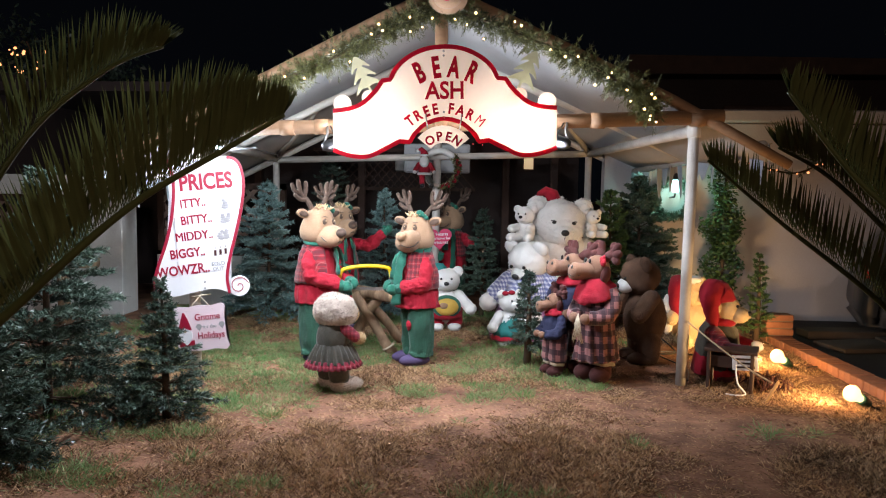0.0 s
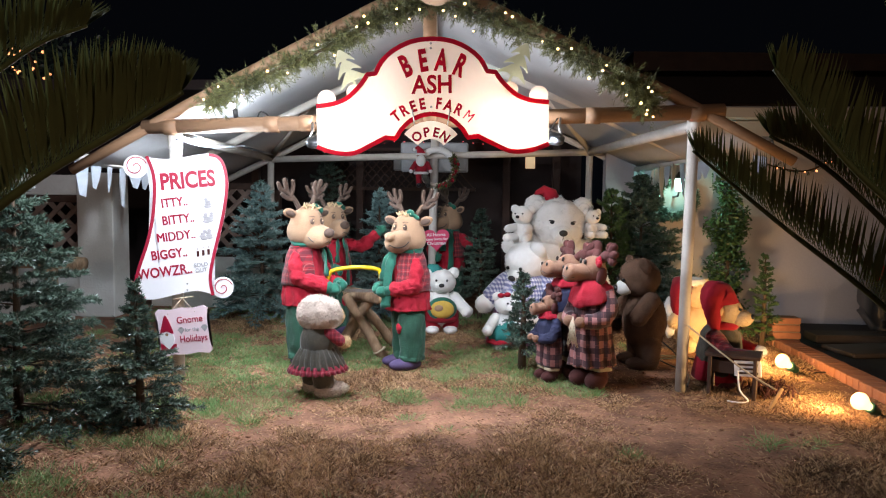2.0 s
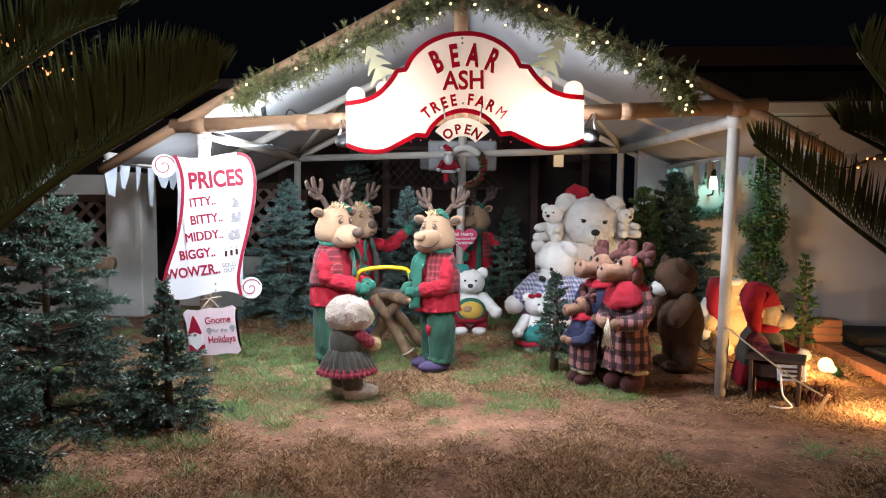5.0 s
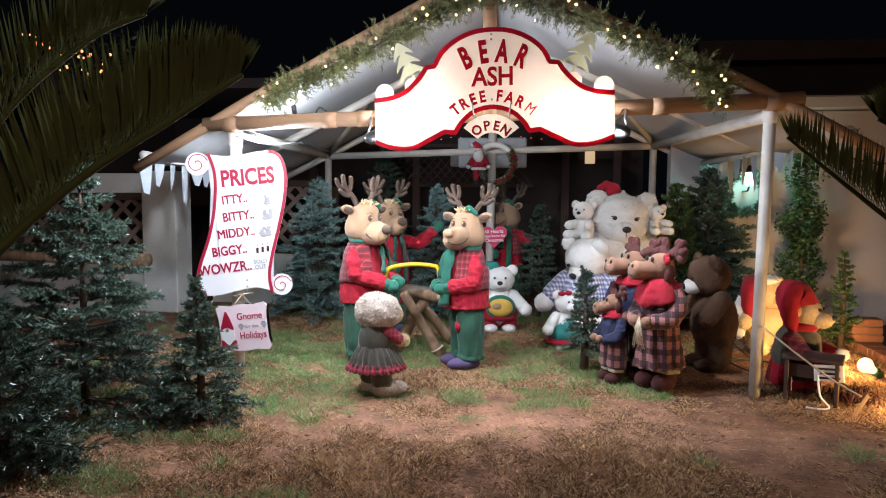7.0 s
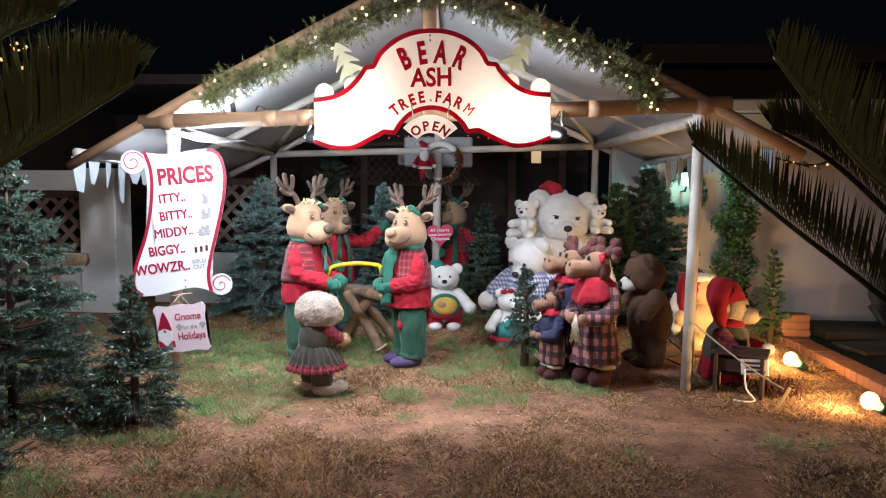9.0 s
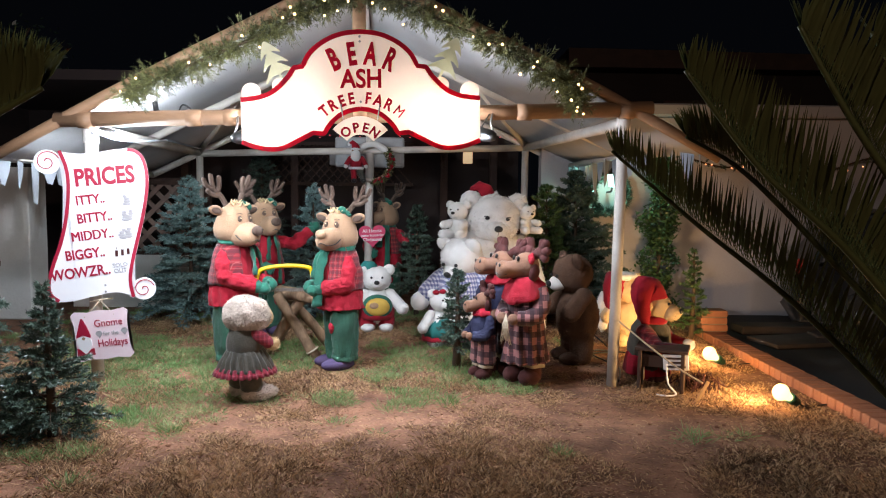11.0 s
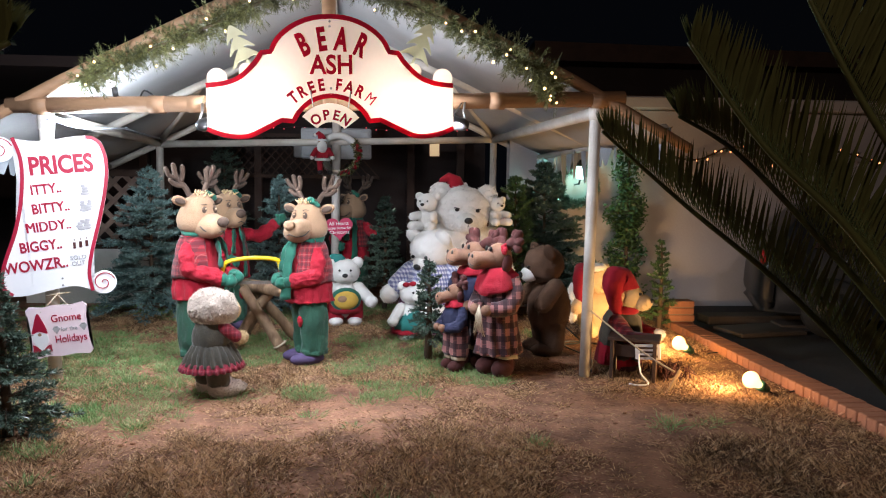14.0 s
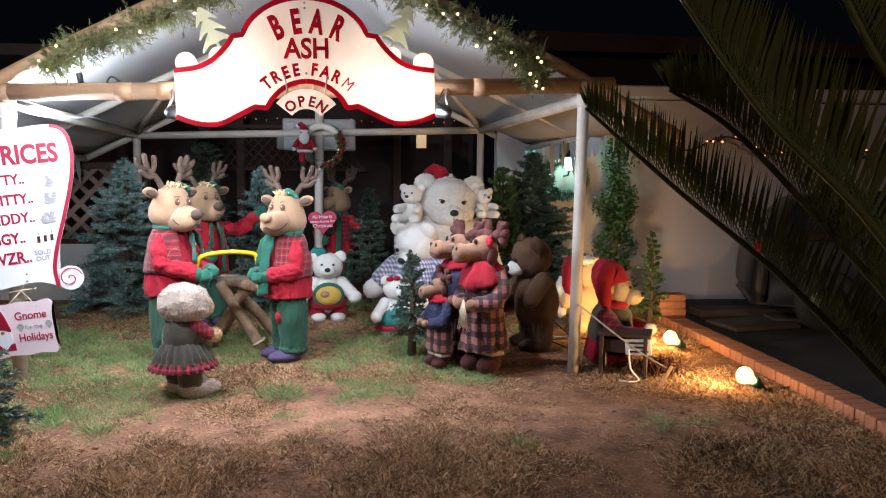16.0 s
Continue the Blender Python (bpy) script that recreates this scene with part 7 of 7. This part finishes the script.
def car():
    t = thing("car", pose(6.39, 7.67, 0.02, 0, 0, -22), "dark parked hatchback by the boundary wall", "car")
    prof = [(-1.93, 0.30), (-1.96, 0.55), (-1.92, 0.80), (-1.80, 0.92), (-1.62, 1.26), (-1.35, 1.42), (-0.5, 1.47), (0.25, 1.40), (0.95, 0.98), (1.75, 0.84), (1.95, 0.62), (1.97, 0.30), (1.62, 0.22), (-1.60, 0.22)]
    bm = bmesh.new()
    line = smooth_line(prof, 4, True)
    rings = []
    for y, k in ((-0.80, 0.93), (-0.82, 0.97), (-0.74, 1.0), (0.74, 1.0), (0.82, 0.97), (0.80, 0.93)):
        rings.append([bm.verts.new((p[0] * k, y * (1.0 if p[1] < 0.95 else 1.0 - 0.22 * (p[1] - 0.95) / 0.5), 0.75 + (p[1] - 0.75) * k)) for p in line])
    for r0, r1 in zip(rings, rings[1:]):
        for k in range(len(line)):
            bm.faces.new((r0[k], r0[(k + 1) % len(line)], r1[(k + 1) % len(line)], r1[k]))
    bmesh.ops.triangulate(bm, faces=[bm.faces.new(rings[0]), bm.faces.new(rings[-1][::-1])])
    bmesh.ops.recalc_face_normals(bm, faces=list(bm.faces))
    body = part("body", bm, CAR_PAINT, t)
    for ol in ([(-1.45, 0.96), (-0.62, 0.98), (-0.62, 1.36), (-1.25, 1.33)], [(-0.52, 0.98), (0.70, 0.98), (0.20, 1.32), (-0.52, 1.37)]):
        bm = bmesh.new()
        plate(bm, ol, -0.80, -0.74)
        part("side_window", bm, CAR_GLASS, body, smooth=False)
    bm = bmesh.new()
    box(bm, (-1.90, -0.66, 0.84), (0.10, 0.22, 0.17), bevel=0.03)
    part("tail_light", bm, TAIL_RED, body)
    bm = bmesh.new()
    box(bm, (-0.60, -0.845, 0.90), (0.16, 0.02, 0.03), bevel=0.006)
    part("door_handle", bm, STEEL, body)
    for x in (-1.22, 1.25):
        for y in (-0.74, 0.74):
            bm = bmesh.new()
            lathe(bm, (x, y, 0.31), [(0.22, -0.11), (0.31, -0.10), (0.325, -0.05), (0.325, 0.05), (0.31, 0.10), (0.22, 0.11)], n=28, m=Matrix.Rotation(radians(90), 4, "X"))
            tyre = part("wheel", bm, TYRE, t)
            bm = bmesh.new()
            lathe(bm, (x, y + (-0.10 if y < 0 else 0.10), 0.31), [(0.20, -0.015), (0.19, 0.015), (0.05, 0.02)], n=10, m=Matrix.Rotation(radians(90), 4, "X"))
            part("rim", bm, BLACK, tyre)


car()


def rear_string():
    """A faint string of tiny red bulbs along the house behind."""
    t = thing("fairy_string", pose(0, 0, 0), "string of tiny red fairy bulbs on the house", "fairy lights")
    pts = [(-2.4 + 0.16 * k, 11.535, 2.50 + 0.02 * math.sin(k * 1.9)) for k in range(26)]
    bm = bmesh.new()
    tube(bm, pts, 0.004, 0, 5)
    part("wire", bm, BLACK, t)
    for p in pts:
        bm = bmesh.new()
        blob(bm, (p[0], p[1] - 0.01, p[2] - 0.015), 0.008, u=6, v=5)
        part("bulb", bm, RED_FAIRY, t)


rear_string()


# ---- grass ----
def lawn():
    r = np.random.RandomState(77)

    def field(x, y, s, o):
        """Smooth noise over the plan, from a table."""
        gx, gy = np.linspace(-4.3, 3.6, 160), np.linspace(1.5, 10.1, 174)
        table = np.array([[noise.noise(Vector((a * s, b * s, o))) for a in gx] for b in gy])
        i = np.clip(((x - gx[0]) / (gx[1] - gx[0])).astype(int), 0, 159)
        j = np.clip(((y - gy[0]) / (gy[1] - gy[0])).astype(int), 0, 173)
        return table[j, i]

    # worn dry turf: short tufts in patches, bare soil between
    n = 27000
    x, y = r.uniform(-4.2, 3.42, n), 1.7 + 7.6 * r.uniform(0, 1, n) ** 1.15
    f = 0.9 * field(x, y, 0.9, 5.0) + 0.65 * field(x, y, 2.6, 8.0) + 0.5 * field(x, y, 7.0, 2.0)
    f = f + 0.16 * (y < 5.0) - 0.30 * np.exp(-(((x + 0.3) / 0.9) ** 2 + ((y - 5.6) / 0.5) ** 2))
    keep = f + r.uniform(-0.22, 0.22, n) > -0.02
    cx, cy, rich = x[keep], y[keep], np.clip(f[keep] + 0.45, 0.25, 1.3)
    m = 22
    size = np.repeat(rich * r.uniform(0.6, 1.25, len(cx)), m)
    ox, oy = r.normal(size=len(cx) * m) * 0.030, r.normal(size=len(cx) * m) * 0.030
    x, y = np.repeat(cx, m) + ox, np.repeat(cy, m) + oy
    z = 0.016 * field(x, y, 0.9, 3.0)
    L = r.uniform(0.018, 0.066, len(x)) * size
    a = r.uniform(0, 6.283, len(x))
    base = np.stack([x, y, z], 1)
    tip = base + np.stack([ox * 0.5 + np.cos(a) * L * 0.75, oy * 0.5 + np.sin(a) * L * 0.75, L * r.uniform(0.15, 1.0, len(x))], 1)
    tagged(blades("dry_grass", base, tip, 0.0052, STRAW), "short dry brown turf in worn patches", "grass", kind="stuff")
    # single fallen stalks on the soil
    n = 60000
    x, y = r.uniform(-4.2, 3.42, n), 1.7 + 7.6 * r.uniform(0, 1, n) ** 1.1
    a, L = r.uniform(0, 6.283, n), r.uniform(0.015, 0.06, n)
    base = np.stack([x, y, 0.004 + 0.016 * field(x, y, 0.9, 3.0)], 1)
    tip = base + np.stack([np.cos(a) * L, np.sin(a) * L, r.uniform(0.0, 0.3, n) * L], 1)
    tagged(blades("fallen_stalks", base, tip, 0.0032, STRAW), "loose dry grass stalks lying on the soil", "grass", kind="stuff")
    # green tufts: thicker on the tent's left side and along the front
    n = 9500
    x, y = r.uniform(-4.2, 3.2, n), r.uniform(2.2, 9.6, n)
    f = 0.9 * field(x, y, 0.8, 15.0) + 0.7 * field(x, y, 2.6, 18.0)
    f = f + 0.55 * np.exp(-(((x + 1.9) / 0.9) ** 2 + ((y - 7.0) / 1.6) ** 2)) + 0.30 * np.exp(-(((x - 0.1) / 0.4) ** 2 + ((y - 6.7) / 0.6) ** 2)) - 0.50 * (x > 1.2) - 0.12 * (y < 4.4) * (x > -2.2) + 0.25 * np.exp(-(((x + 2.3) / 0.5) ** 2 + ((y - 3.7) / 0.6) ** 2))
    keep = f + r.uniform(-0.10, 0.10, n) > 0.13
    cx, cy = x[keep], y[keep]
    m = 26
    x = np.repeat(cx, m) + r.normal(size=len(cx) * m) * 0.032
    y = np.repeat(cy, m) + r.normal(size=len(cx) * m) * 0.032
    z = 0.016 * field(x, y, 0.9, 3.0)
    out = np.stack([x - np.repeat(cx, m), y - np.repeat(cy, m)], 1) * 0.8 + r.normal(size=(len(x), 2)) * 0.015
    L = r.uniform(0.025, 0.075, len(x)) * np.repeat(r.uniform(0.5, 1.3, len(cx)), m)
    base = np.stack([x, y, z], 1)
    tip = base + np.stack([out[:, 0], out[:, 1], L * 0.8], 1)
    tagged(blades("green_grass", base, tip, 0.0046, GRASS), "patches of short green grass on the worn lawn", "grass", kind="stuff")
    # clods and chips
    bm = bmesh.new()
    for k in range(260):
        px, py = r.uniform(-3.2, 3.4), r.uniform(2.5, 8.2)
        s = r.uniform(0.004, 0.014)
        blob(bm, (px, py, ground_height(px, py) + s * 0.3), (s * 1.4, s, s * 0.7), 0, u=6, v=4, rough=0.3)
    tagged(part("soil_clods", bm, SOIL), "small clods of red soil scattered about", "soil", kind="stuff")


lawn()
